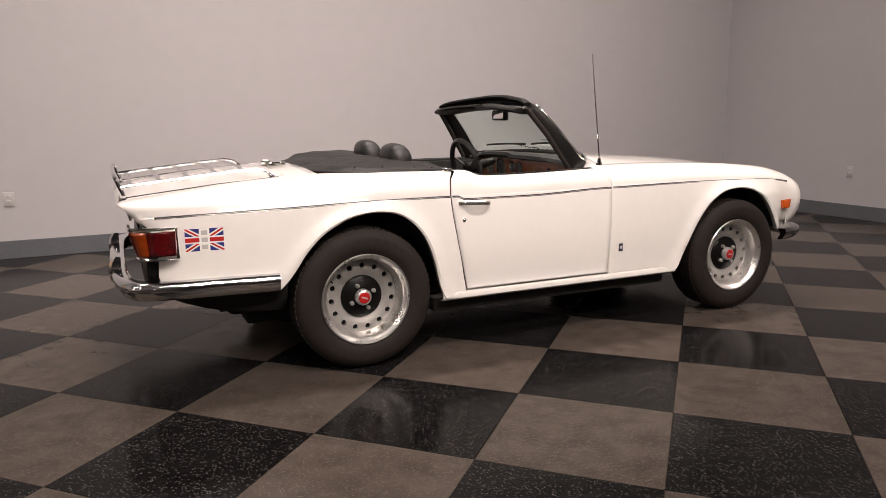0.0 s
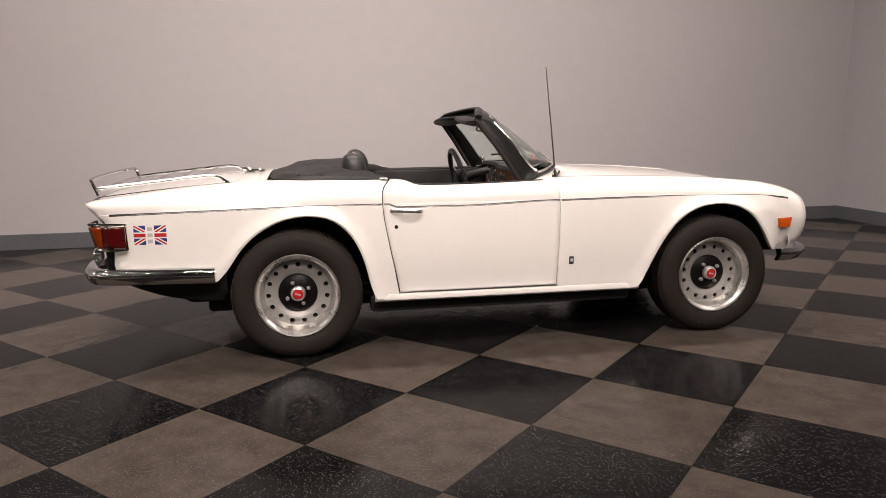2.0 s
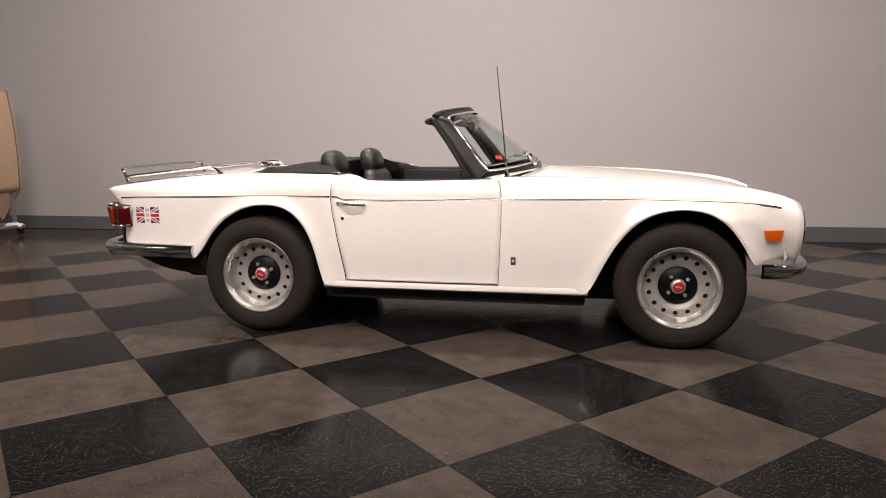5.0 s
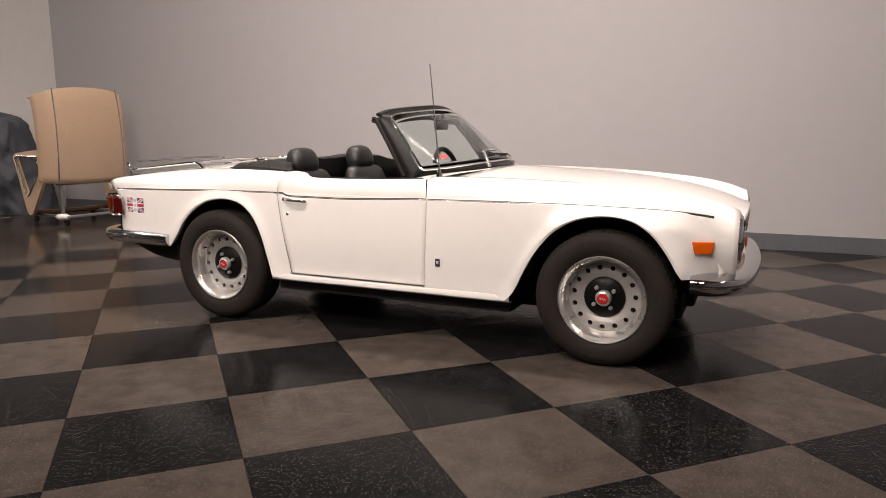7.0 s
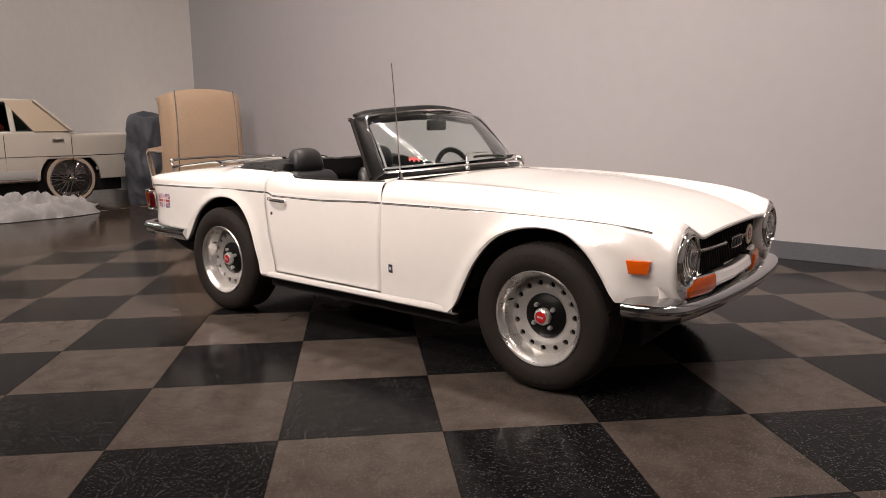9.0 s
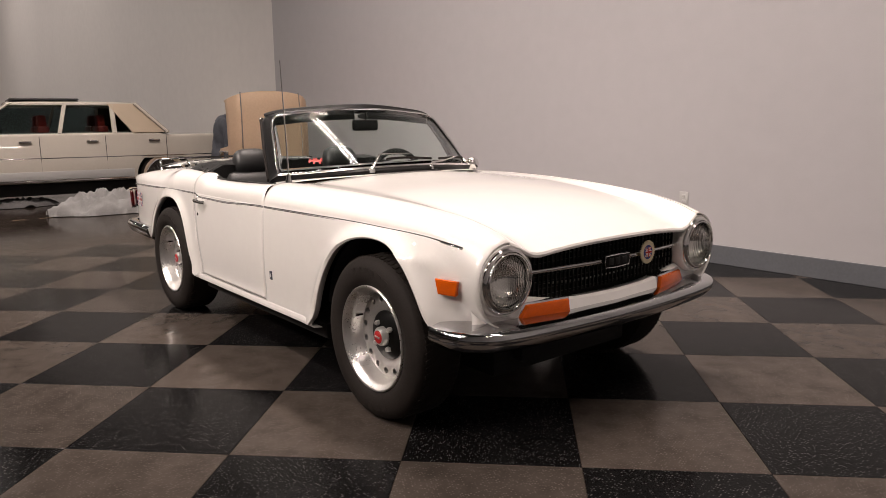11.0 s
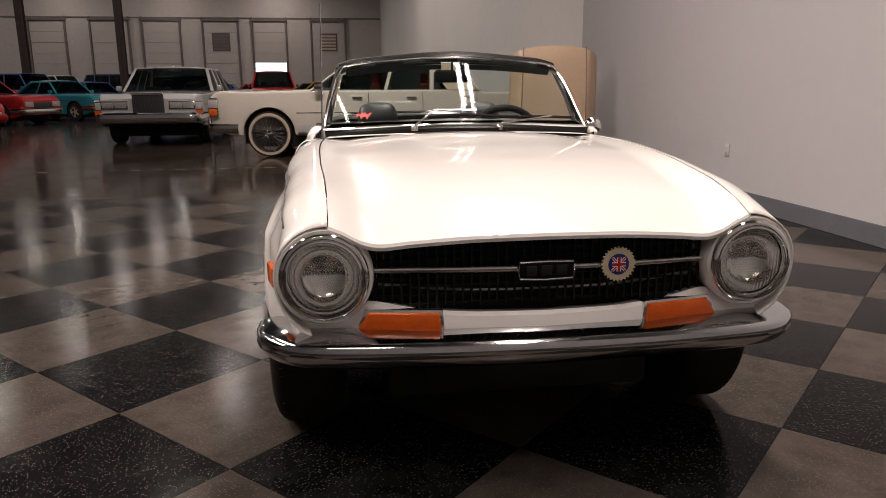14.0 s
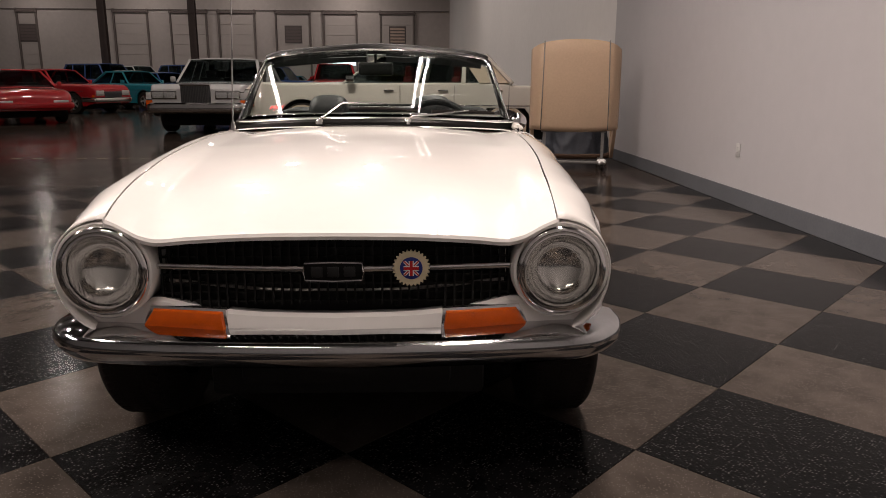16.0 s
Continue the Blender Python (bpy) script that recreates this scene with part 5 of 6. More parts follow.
for y, arm, ends in ((-0.215, [(0.092, 0.983), (0.28, 0.980)], (0.12, 0.41)), (0.155, [(0.10, 0.935), (0.26, 0.950)], (0.10, 0.38))):
    bm = bmesh.new()
    lathe(bm, [(0.018, 0.0), (0.017, 0.012), (0.011, 0.022), (0.0, 0.024)], pose(0.362, y, 0.897, 90), 16)
    pts = [(0.362, y, 0.917)] + [(glass_x(y + a, z) + 0.012, y + a, z) for a, z in arm]
    pts.insert(1, (0.350, y + 0.02, 0.931))
    tube(bm, pts, 0.0068, 8, scale=(1.4, 0.9), taper=(1.1, 0.6))
    wp = part("wiper_arm", bm, M_TRIM, car, "chrome wiper arm")
    bm = bmesh.new()
    pts = []
    for k in range(9):
        yy = y + ends[0] + (ends[1] - ends[0]) * k / 8
        z = 0.958 - 0.020 * max(yy, 0) / 0.5 + 0.004 * math.sin(math.pi * k / 8)
        pts.append((glass_x(yy, z), yy, z))
    tube(bm, pts, 0.0062, 6, scale=(0.8, 1.1))
    part("wiper_blade", bm, M_RUBBER, wp)

# aerial on the right of the scuttle, round door mirror on the driver's side
bm = bmesh.new()
lathe(bm, [(0.017, 0.0), (0.014, 0.014), (0.009, 0.03), (0.006, 0.04), (0.0, 0.042)], pose(0.239, -0.608, 0.864, 90), 20)
aerial = part("aerial", bm, M_CHROME, car, "thin chrome whip aerial")
bm = bmesh.new()
tube(bm, [(0.239, -0.608, 0.90), (0.212, -0.602, 1.16), (0.183, -0.597, 1.434)], 0.0040, 8, taper=(1.0, 0.6))
part("whip", bm, M_CHROME, aerial)
bm = bmesh.new()
lathe(bm, [(0.0, -0.034), (0.022, -0.029), (0.037, -0.014), (0.041, 0.002), (0.040, 0.009), (0.036, 0.011)], pose(0.138, 0.648, 0.896, 0, 0, 95), 28)
tube(bm, smooth_points([(0.15, 0.636, 0.850), (0.146, 0.640, 0.862), (0.14, 0.645, 0.878)], 4), 0.009, 8)
mirror = part("door_mirror", bm, M_CHROME, car, "round chrome door mirror")
bm = bmesh.new()
lathe(bm, [(0.037, 0.009), (0.0, 0.010)], pose(0.138, 0.648, 0.896, 0, 0, 95), 28)
part("mirror_face", bm, M_CHROME, mirror)

# ---- luggage rack on the boot ----
rack = new("luggage_rack")
rack.parent = car
tagged(rack, "chrome tubular luggage rack with cross bars")


def deck_z(x, y):
    return lerp(x, TOP_QUARTER) + 0.016 * (1 - (y / 0.502) ** 2)


for s in (-1, 1):
    bm = bmesh.new()
    tube(bm, smooth_points([(-1.46, s * 0.475, 0.868), (-1.50, s * 0.468, 0.892), (-1.58, s * 0.462, 0.895), (-1.85, s * 0.462, 0.868), (-2.06, s * 0.462, 0.846), (-2.085, s * 0.462, 0.840)], 5), 0.0085, 10)
    part("side_rail", bm, M_BUMPER, rack)
    for x in (-1.46, -2.075):
        bm = bmesh.new()
        lathe(bm, [(0.0, 0.0), (0.014, 0.001), (0.013, 0.008), (0.0, 0.010)], pose(x, s * 0.472, deck_z(x, 0.472) + 0.001, 90), 14)
        part("foot", bm, M_BUMPER, rack)
for k in range(5):
    x = -1.576 - 0.118 * k
    bm = bmesh.new()
    z = lerp(x, [(-2.085, 0.840), (-1.85, 0.868), (-1.58, 0.895), (-1.5, 0.89)])
    tube(bm, smooth_points([(x, -0.46, z), (x, -0.2, z + 0.010), (x, 0.2, z + 0.010), (x, 0.46, z)], 5), 0.008, 8, scale=(1.5, 0.55))
    part("cross_bar", bm, M_BUMPER, rack)
# raised hoop across the rear
hoop = [(-2.075, 0.462, 0.812), (-2.088, 0.462, 0.845), (-2.100, 0.460, 0.876), (-2.106, 0.445, 0.892), (-2.110, 0.20, 0.898)]
bm = bmesh.new()
tube(bm, smooth_points([(x, -y, z) for x, y, z in hoop] + list(reversed(hoop)), 5), 0.008, 10)
part("rear_rail", bm, M_BUMPER, rack)


# ---- hall fittings ----
M_STEEL = material("dark_steel_column", (0.045, 0.03, 0.026), 0.5, var=0.2)
M_DOCK = material("dock_door_panel", (0.51, 0.455, 0.43), 0.55, var=0.05, var_scale=1.2)
M_LOUVRE = material("dull_louvre", (0.16, 0.13, 0.125), 0.6)
M_DOCKFRAME = material("dock_frame_grey", (0.17, 0.14, 0.13), 0.6, var=0.1)
M_WINDOWDARK = material("dull_window", (0.13, 0.105, 0.10), 0.5, var=0.2, var_scale=2)
# paler louvre colour stands in for light on the last window's panes
M_LOUVRELIGHT = material("louvre_painted_lit", (0.55, 0.42, 0.34), 0.6, var=0.1)
M_DARK = material("dark_louvre", (0.03, 0.03, 0.033), 0.5)
M_DAY = material("daylight", (0.8, 0.9, 1.0), 0.5, emit=2.6, emit_colour=(0.82, 0.92, 1.0))
for y0, y1, kind_ in ((-32.3, -30.9, "window"), (-25.2, -22.7, "plain"), (-21.0, -18.3, "plain"), (-17.4, -14.7, "plain"), (-13.1, -10.5, "window"), (-9.5, -7.0, "open"), (-5.15, -2.55, "window")):
    dock = tagged(new("dock_door"), "tall beige sectional dock door in grey tracks" if kind_ != "open" else "raised sectional dock door with daylight below", "dock door", "dock doors", "structure")
    dock.matrix_world = ROOM @ pose(FAR, 0, 0)
    z0 = 3.05 if kind_ == "open" else 0.0
    n = 8
    for k in range(n):
        za, zb = 0.75 * k, 0.75 * (k + 1) - 0.014
        if zb < z0:
            continue
        part("panel", boxes((0.02, 0.09, y0 + 0.10, y1 - 0.10, max(za, z0), zb), bevel=0.012), M_DOCK, dock, smooth=False)
    for y in (y0, y1):
        part("track", boxes((0.0, 0.16, y - 0.06, y + 0.06, 0, 6.35), bevel=0.01), M_DOCKFRAME, dock, smooth=False)
    part("lintel", boxes((0.0, 0.20, y0 - 0.1, y1 + 0.1, 6.05, 6.2), bevel=0.01), M_DOCKFRAME, dock, smooth=False)
    if kind_ == "window":
        ym = (y0 + y1) / 2
        fr = part("window", boxes((0.08, 0.12, ym - 0.65, ym + 0.65, 3.9, 5.2), bevel=0.01), M_WINDOWDARK, dock, "dull dark louvred window", smooth=False)
        for k in range(5):
            part("louvre", boxes((0.12, 0.14, ym - 0.55, ym + 0.55, 4.0 + 0.23 * k, 4.14 + 0.23 * k)), M_LOUVRE if y1 < -5 else M_LOUVRELIGHT, fr, smooth=False)
    if kind_ == "open":
        part("daylight_opening", boxes((0.012, 0.02, y0 + 0.1, y1 - 0.1, 2.3, 3.05)), M_DAY, dock, "bright daylight beyond the raised door", smooth=False)
structure("wall_rail", boxes((FAR, FAR + 0.06, -60, 0.1, 6.25, 6.33)), M_DOCKFRAME, "grey steel rail along the dock wall", "rail")
for x, y in ((-26.0, -17.6), (-26.0, -13.35)):
    col = thing("steel_column", ROOM @ pose(x, y, 0), "dark brown steel hall column on the concrete floor", "column", "hall columns")
    part("shaft", boxes((-0.16, 0.16, -0.016, 0.016, 0, CEIL), (-0.16, -0.135, -0.16, 0.16, 0, CEIL), (0.135, 0.16, -0.16, 0.16, 0, CEIL)), M_STEEL, col, smooth=False)
    part("base_plate", boxes((-0.26, 0.26, -0.26, 0.26, 0, 0.02)), M_STEEL, col, smooth=False)
# roof joists
for k in range(9):
    x = -45 + 6.5 * k
    structure("roof_joist", boxes((x - 0.08, x + 0.08, -60, 0.1, CEIL - 0.55, CEIL - 0.02), (x - 0.14, x + 0.14, -60, 0.1, CEIL - 0.6, CEIL - 0.55)), M_CEIL, "dark steel roof joist", "joist")
# dashed line on the concrete
line = tagged(new("floor_line"), "worn dashed yellow line painted on concrete", "floor marking", "", "structure")
line.matrix_world = ROOM
for k in range(46):
    y = -0.6 - 0.30 * k
    part("dash", boxes((0.06, 0.10, y - 0.14, y, -0.004, -0.0025)), M_YELLOW, line, smooth=False)


def outlet(x, z, m):
    o = thing("wall_outlet", m @ pose(x, 0, z), "off-white duplex outlet plate on the painted wall", "outlet", "wall outlets")
    part("cover_plate", boxes((-0.040, 0.040, -0.008, 0.0, -0.058, 0.058), bevel=0.004), M_PLATEWHITE, o)
    for dz in (-0.022, 0.022):
        r = part("socket", boxes((-0.017, 0.017, -0.011, -0.006, dz - 0.014, dz + 0.014), bevel=0.003), M_GREYPLASTIC, o)
        for dx in (-0.006, 0.006):
            part("slot", boxes((dx - 0.001, dx + 0.001, -0.0114, -0.0108, dz - 0.004, dz + 0.005)), M_DARK, r, smooth=False)


def room_x(px, py):
    return (ROOM.inverted() @ Vector((px, py, 0))).x


outlet(room_x(-5.18, 3.89), 0.49, ROOM)
outlet(room_x(-3.13, 5.98), 0.50, ROOM)
outlet(0, 0.50, ROOM @ pose(CORNER, -1.75, 0, 0, 0, -90))

# ---- removable car hardtop standing on end on a wheeled stand ----
M_TAN = material("tan_vinyl", (0.58, 0.415, 0.285), 0.5, var=0.05, var_scale=3, bump=0.25, bump_scale=220)
M_STAND = material("stand_steel", (0.30, 0.29, 0.28), 0.4, metal=0.6, var=0.15)
top_m = pose(-6.42, 1.46, 0, 0, 0, 36)
hard = thing("car_hardtop", top_m, "tan vinyl car hardtop standing upright on a stand", "hardtop")


def shell_point(u, z):
    """x: out of the panel; the panel bows and its edges turn back."""
    w = 0.55
    f = abs(u) / w
    x = 0.05 * (1 - f ** 2) - 0.16 * max(f - 0.78, 0) ** 1.4 / 0.22 ** 1.4 * 0.9
    x -= 0.05 * ((z - 0.95) / 0.6) ** 2
    return x


bm = bmesh.new()
rows = []
for i in range(-20, 21):
    u = 0.55 * i / 20
    zt = 1.580 - 0.075 * (abs(u) / 0.55) ** 2.2 - 0.045 * (abs(u) / 0.55) ** 8
    zb_ = 0.50 - 0.03 * (1 - (abs(u) / 0.55) ** 2)
    rows.append([(shell_point(u, zb_ + (zt - zb_) * k / 16) - 0.02 * max(k / 16 - 0.9, 0) * 10, u, zb_ + (zt - zb_) * k / 16) for k in range(17)] + [(shell_point(u, zt) - 0.07, u, zt - 0.004)])
loft(bm, rows)
solidify(part("roof_panel", bm, M_TAN, hard, "smooth tan vinyl roof skin"), 0.02)
for s in (-1, 1):
    bm = bmesh.new()
    tube(bm, [(shell_point(s * 0.41, z) + 0.004, s * (0.41 - 0.02 * (z - 0.42)), z) for z in [0.50 + 1.06 * k / 12 for k in range(13)]], 0.008, 6)
    part("chrome_strip", bm, M_TRIM, hard)
    # rear quarter with its triangular window opening
    y = s * 0.512
    outer_ = [(-0.13, 0.88), (-0.66, 0.83), (-0.72, 0.79), (-0.52, 0.16), (-0.46, 0.11), (-0.39, 0.14), (-0.12, 0.50)]
    hole_ = [(-0.20, 0.79), (-0.62, 0.795), (-0.665, 0.77), (-0.485, 0.36), (-0.46, 0.34), (-0.43, 0.35), (-0.19, 0.60)]
    bm = bmesh.new()
    for a_, b_ in ((y - 0.02, y + 0.02),):
        o0 = [bm.verts.new((p[0], a_, p[1])) for p in outer_]
        o1 = [bm.verts.new((p[0], b_, p[1])) for p in outer_]
        h0 = [bm.verts.new((p[0], a_, p[1])) for p in hole_]
        h1 = [bm.verts.new((p[0], b_, p[1])) for p in hole_]
        n = len(outer_)
        for k in range(n):
            j = (k + 1) % n
            bm.faces.new((o0[k], o0[j], h0[j], h0[k]))
            bm.faces.new((o1[k], o1[j], h1[j], h1[k]))
            bm.faces.new((o0[k], o0[j], o1[j], o1[k]))
            bm.faces.new((h0[k], h0[j], h1[j], h1[k]))
    q = part("quarter", bm, M_TAN, hard, "tan quarter panel with a triangular window opening")
    bm = bmesh.new()
    tube(bm, [(p[0], y + s * 0.02, p[1]) for p in hole_], 0.015, 6, closed=True)
    part("window_trim", bm, M_TRIM, q)
bm = bmesh.new()
tube(bm, smooth_points([(-0.46, -0.50, 0.16), (-0.50, -0.40, 0.13), (-0.54, 0, 0.115), (-0.50, 0.40, 0.13), (-0.46, 0.50, 0.16)], 6), 0.032, 8)
part("rear_rim", bm, material("brown_lining", (0.10, 0.052, 0.030), 0.7, var=0.2), hard, "brown lined rear rim")
stand = thing("hardtop_stand", top_m, "grey steel rolling stand with padded feet", "stand")
for s in (-1, 1):
    part("upright", boxes((-0.09, -0.05, s * 0.36 - 0.018, s * 0.36 + 0.018, 0.10, 0.52), bevel=0.005), M_STAND, stand)
    part("side_rail", boxes((-0.75, 0.06, s * 0.36 - 0.02, s * 0.36 + 0.02, 0.085, 0.115), bevel=0.005), M_STAND, stand)
    for x in (-0.66, 0.0):
        bm = bmesh.new()
        lathe(bm, [(0.0, -0.014), (0.040, -0.014), (0.042, 0.0), (0.040, 0.014), (0.0, 0.014)], pose(x, s * 0.36, 0.042), 16)
        part("castor", bm, M_RUBBER, stand)
    bm = bmesh.new()
    rows = []
    for k in range(9):
        r = 0.05 * math.sin(math.pi * (0.12 + 0.76 * k / 8)) + 0.012 * math.sin(k * 2.1)
        rows.append([(0.05 - 0.03 * k, s * 0.36 + r * math.cos(a) * 1.1, 0.098 + r * 0.75 * math.sin(a)) for a in [2 * math.pi * j / 10 for j in range(10)]])
    loft(bm, rows, close_v=True, caps=True)
    part("padding", bm, M_WHITE, stand, "white cloth padding")
part("top_bar", boxes((-0.095, -0.045, -0.40, 0.40, 0.465, 0.505), bevel=0.006), M_STAND, stand)
part("cross_rail", boxes((-0.02, 0.02, -0.38, 0.38, 0.085, 0.115), bevel=0.005), M_STAND, stand)
part("cross_rail", boxes((-0.70, -0.66, -0.38, 0.38, 0.085, 0.115), bevel=0.005), M_STAND, stand)

# ---- object under a dark cover by the wall, dust sheets on the floor ----
M_COVER = material("slate_cover_cloth", (0.058, 0.063, 0.078), 0.62, var=0.18, var_scale=4, bump=0.2, bump_scale=60)
M_SHEET = material("dust_sheet", (0.31, 0.305, 0.30), 0.9, var=0.12, var_scale=5, bump=0.5, bump_scale=50)
bm = bmesh.new()
rows = []
for k in range(44):
    t = k / 43
    # a domed top, then hanging cloth that flares and crumples
    dome = min(t / 0.22, 1)
    z = 1.29 - 0.20 * (1 - math.sqrt(max(1 - dome ** 3, 0))) if t < 0.22 else 1.09 * (1 - (t - 0.22) / 0.78)
    w = 0.03 + 0.31 * dome ** 0.7 + 0.13 * ease((t - 0.12) / 0.6)
    row = []
    for j in range(72):
        a = 2 * math.pi * j / 72
        c, d = math.cos(a), math.sin(a)
        sag = z + 0.35 * c
        crease = 0.09 * abs(noise.noise(Vector((c * 2.4 + sag * 1.6, d * 2.4 - sag, sag * 1.2)))) + 0.08 * abs(noise.noise(Vector((c * 4.0 + sag * 3.2, d * 4.0 - sag * 2.6, sag * 2.4)))) * ease(t / 0.2)
        hang = 1 + (0.03 + 0.07 * t) * math.sin(6 * a + 4 * t + 1.5 * math.sin(4 * t))
        r = w * hang - crease * min(1, 0.25 + dome)
        row.append((r * 1.05 * c + 0.16 * t, r * d + 0.20 * t + 0.02 * math.sin(5 * t), max(z - 0.05 * c * (1 - t), 0.0)))
    rows.append(row)
loft(bm, rows, close_v=True, caps=True)
cov = thing("covered_object", pose(-8.16, 0.20, 0.0, 0, 0, 20), "upright object under a slate grey cloth cover", "covered object")
part("cover", bm, M_COVER, cov, angle=70)


M_SHEETGREY = material("grey_dust_sheet", (0.13, 0.125, 0.125), 0.9, var=0.12, var_scale=5, bump=0.5, bump_scale=50)


def sheet_heap(m, lx, ly, h, seed, label, mat=M_SHEET):
    bm = bmesh.new()
    rows = []
    for i in range(71):
        row = []
        for j in range(51):
            u, v = i / 70 * 2 - 1, j / 50 * 2 - 1
            r = math.hypot(u, v)
            rim = 0.95 + 0.30 * noise.noise(Vector((math.atan2(v, u) * 1.6, seed, 0)))
            f = max(1 - (r / rim) ** 2, 0)
            ridge = 1 - abs(noise.noise(Vector((u * 2.6 + v, v * 2.2, seed)))) * 2.2
            fine = 1 - abs(noise.noise(Vector((u * 6.5 - v * 2, v * 6 + u * 3, seed + 3)))) * 2.4
            k = min(rim / max(r, 1e-3), 1)
            row.append((u * lx * k, v * ly * k, 0.004 + h * f ** 0.5 * max(0.34 + 0.52 * ridge + 0.17 * fine, 0.08)))
        rows.append(row)
    loft(bm, rows)
    t = thing("dust_sheet", m, label, "dust sheet", "dust sheets")
    part("cloth", bm, mat, t, angle=80)


sheet_heap(pose(-6.35, -0.75, 0, 0, 0, -48), 0.85, 0.45, 0.34, 1.7, "crumpled light grey dust sheet lying on the concrete")
sheet_heap(pose(-6.95, -2.55, 0, 0, 0, -40), 0.50, 0.28, 0.14, 6.1, "small crumpled grey dust sheet beside a parked car", M_SHEETGREY)


# ---- parked cars of the hall ----
M_WHITEWALL = material("whitewall", (0.50, 0.40, 0.30), 0.6)
M_TANROOF = material("cream_vinyl_roof", (0.52, 0.42, 0.31), 0.6, bump=0.2, bump_scale=200)
M_LAMPGREY = material("headlamp_grey_glass", (0.30, 0.30, 0.30), 0.08, coat=0.8, var=0.3, var_scale=30)
M_DULLBAR = material("dull_grille_bar", (0.08, 0.078, 0.076), 0.35, metal=0.6)
PAINTS = {}


def car_paint(name, colour):
    if name not in PAINTS:
        PAINTS[name] = material(name + "_car_paint", colour, 0.42, coat=1.0, spec=0.3, var=0.03)
    return PAINTS[name]


def road_wheel(parent, x, y, r, rim_r, s, wire=False, width=0.21):
    w = new("wheel")
    w.parent = parent
    w.matrix_basis = pose(x, y, r, 0, 0, 180 if s < 0 else 0)
    bm = bmesh.new()
    h = width / 2
    lathe(bm, [(rim_r, -h), (r - 0.02, -h), (r, -h + 0.03), (r, h - 0.03), (r - 0.02, h), (rim_r, h), (rim_r - 0.01, h - 0.02)], Matrix(), 40)
    part("tyre", bm, M_RUBBER, w)
    bm = bmesh.new()
    lathe(bm, [(rim_r + 0.005, h + 0.002), (rim_r - 0.012, h + 0.004), (rim_r - 0.03, h - 0.02), (rim_r - 0.04, h - 0.09)], Matrix(), 40)
    part("rim", bm, M_CHROME, w)
    bm = bmesh.new()
    lathe(bm, [(rim_r - 0.03, h - 0.10), (0.0, h - 0.11)], Matrix(), 32)
    part("rim_back", bm, M_LOUVRE, w)
    bm = bmesh.new()
    if wire:
        lathe(bm, [(rim_r + 0.045, h + 0.003), (rim_r + 0.004, h + 0.003)], Matrix(), 40)
        part("whitewall", bm, M_WHITEWALL, w)
        bm = bmesh.new()
        for k in range(36):
            a, b = 2 * math.pi * k / 36, 2 * math.pi * (k + (3 if k % 2 else -3)) / 36
            tube(bm, [(0.05 * math.cos(a), h + 0.0, 0.05 * math.sin(a)), ((rim_r - 0.02) * math.cos(b), h - 0.025, (rim_r - 0.02) * math.sin(b))], 0.004, 4)
        lathe(bm, [(0.06, h - 0.02), (0.055, h + 0.02), (0.03, h + 0.045), (0.0, h + 0.05)], Matrix(), 20)
    else:
        for k in range(5):
            a = 2 * math.pi * k / 5
            tube(bm, [(0.03 * math.cos(a), h - 0.02, 0.03 * math.sin(a)), ((rim_r - 0.02) * math.cos(a), h - 0.03, (rim_r - 0.02) * math.sin(a))], 0.03, 6, scale=(0.5, 1))
        lathe(bm, [(0.06, h - 0.02), (0.05, h - 0.005), (0.0, h)], Matrix(), 20)
    part("spokes", bm, M_CHROME if wire else M_RIM, w)


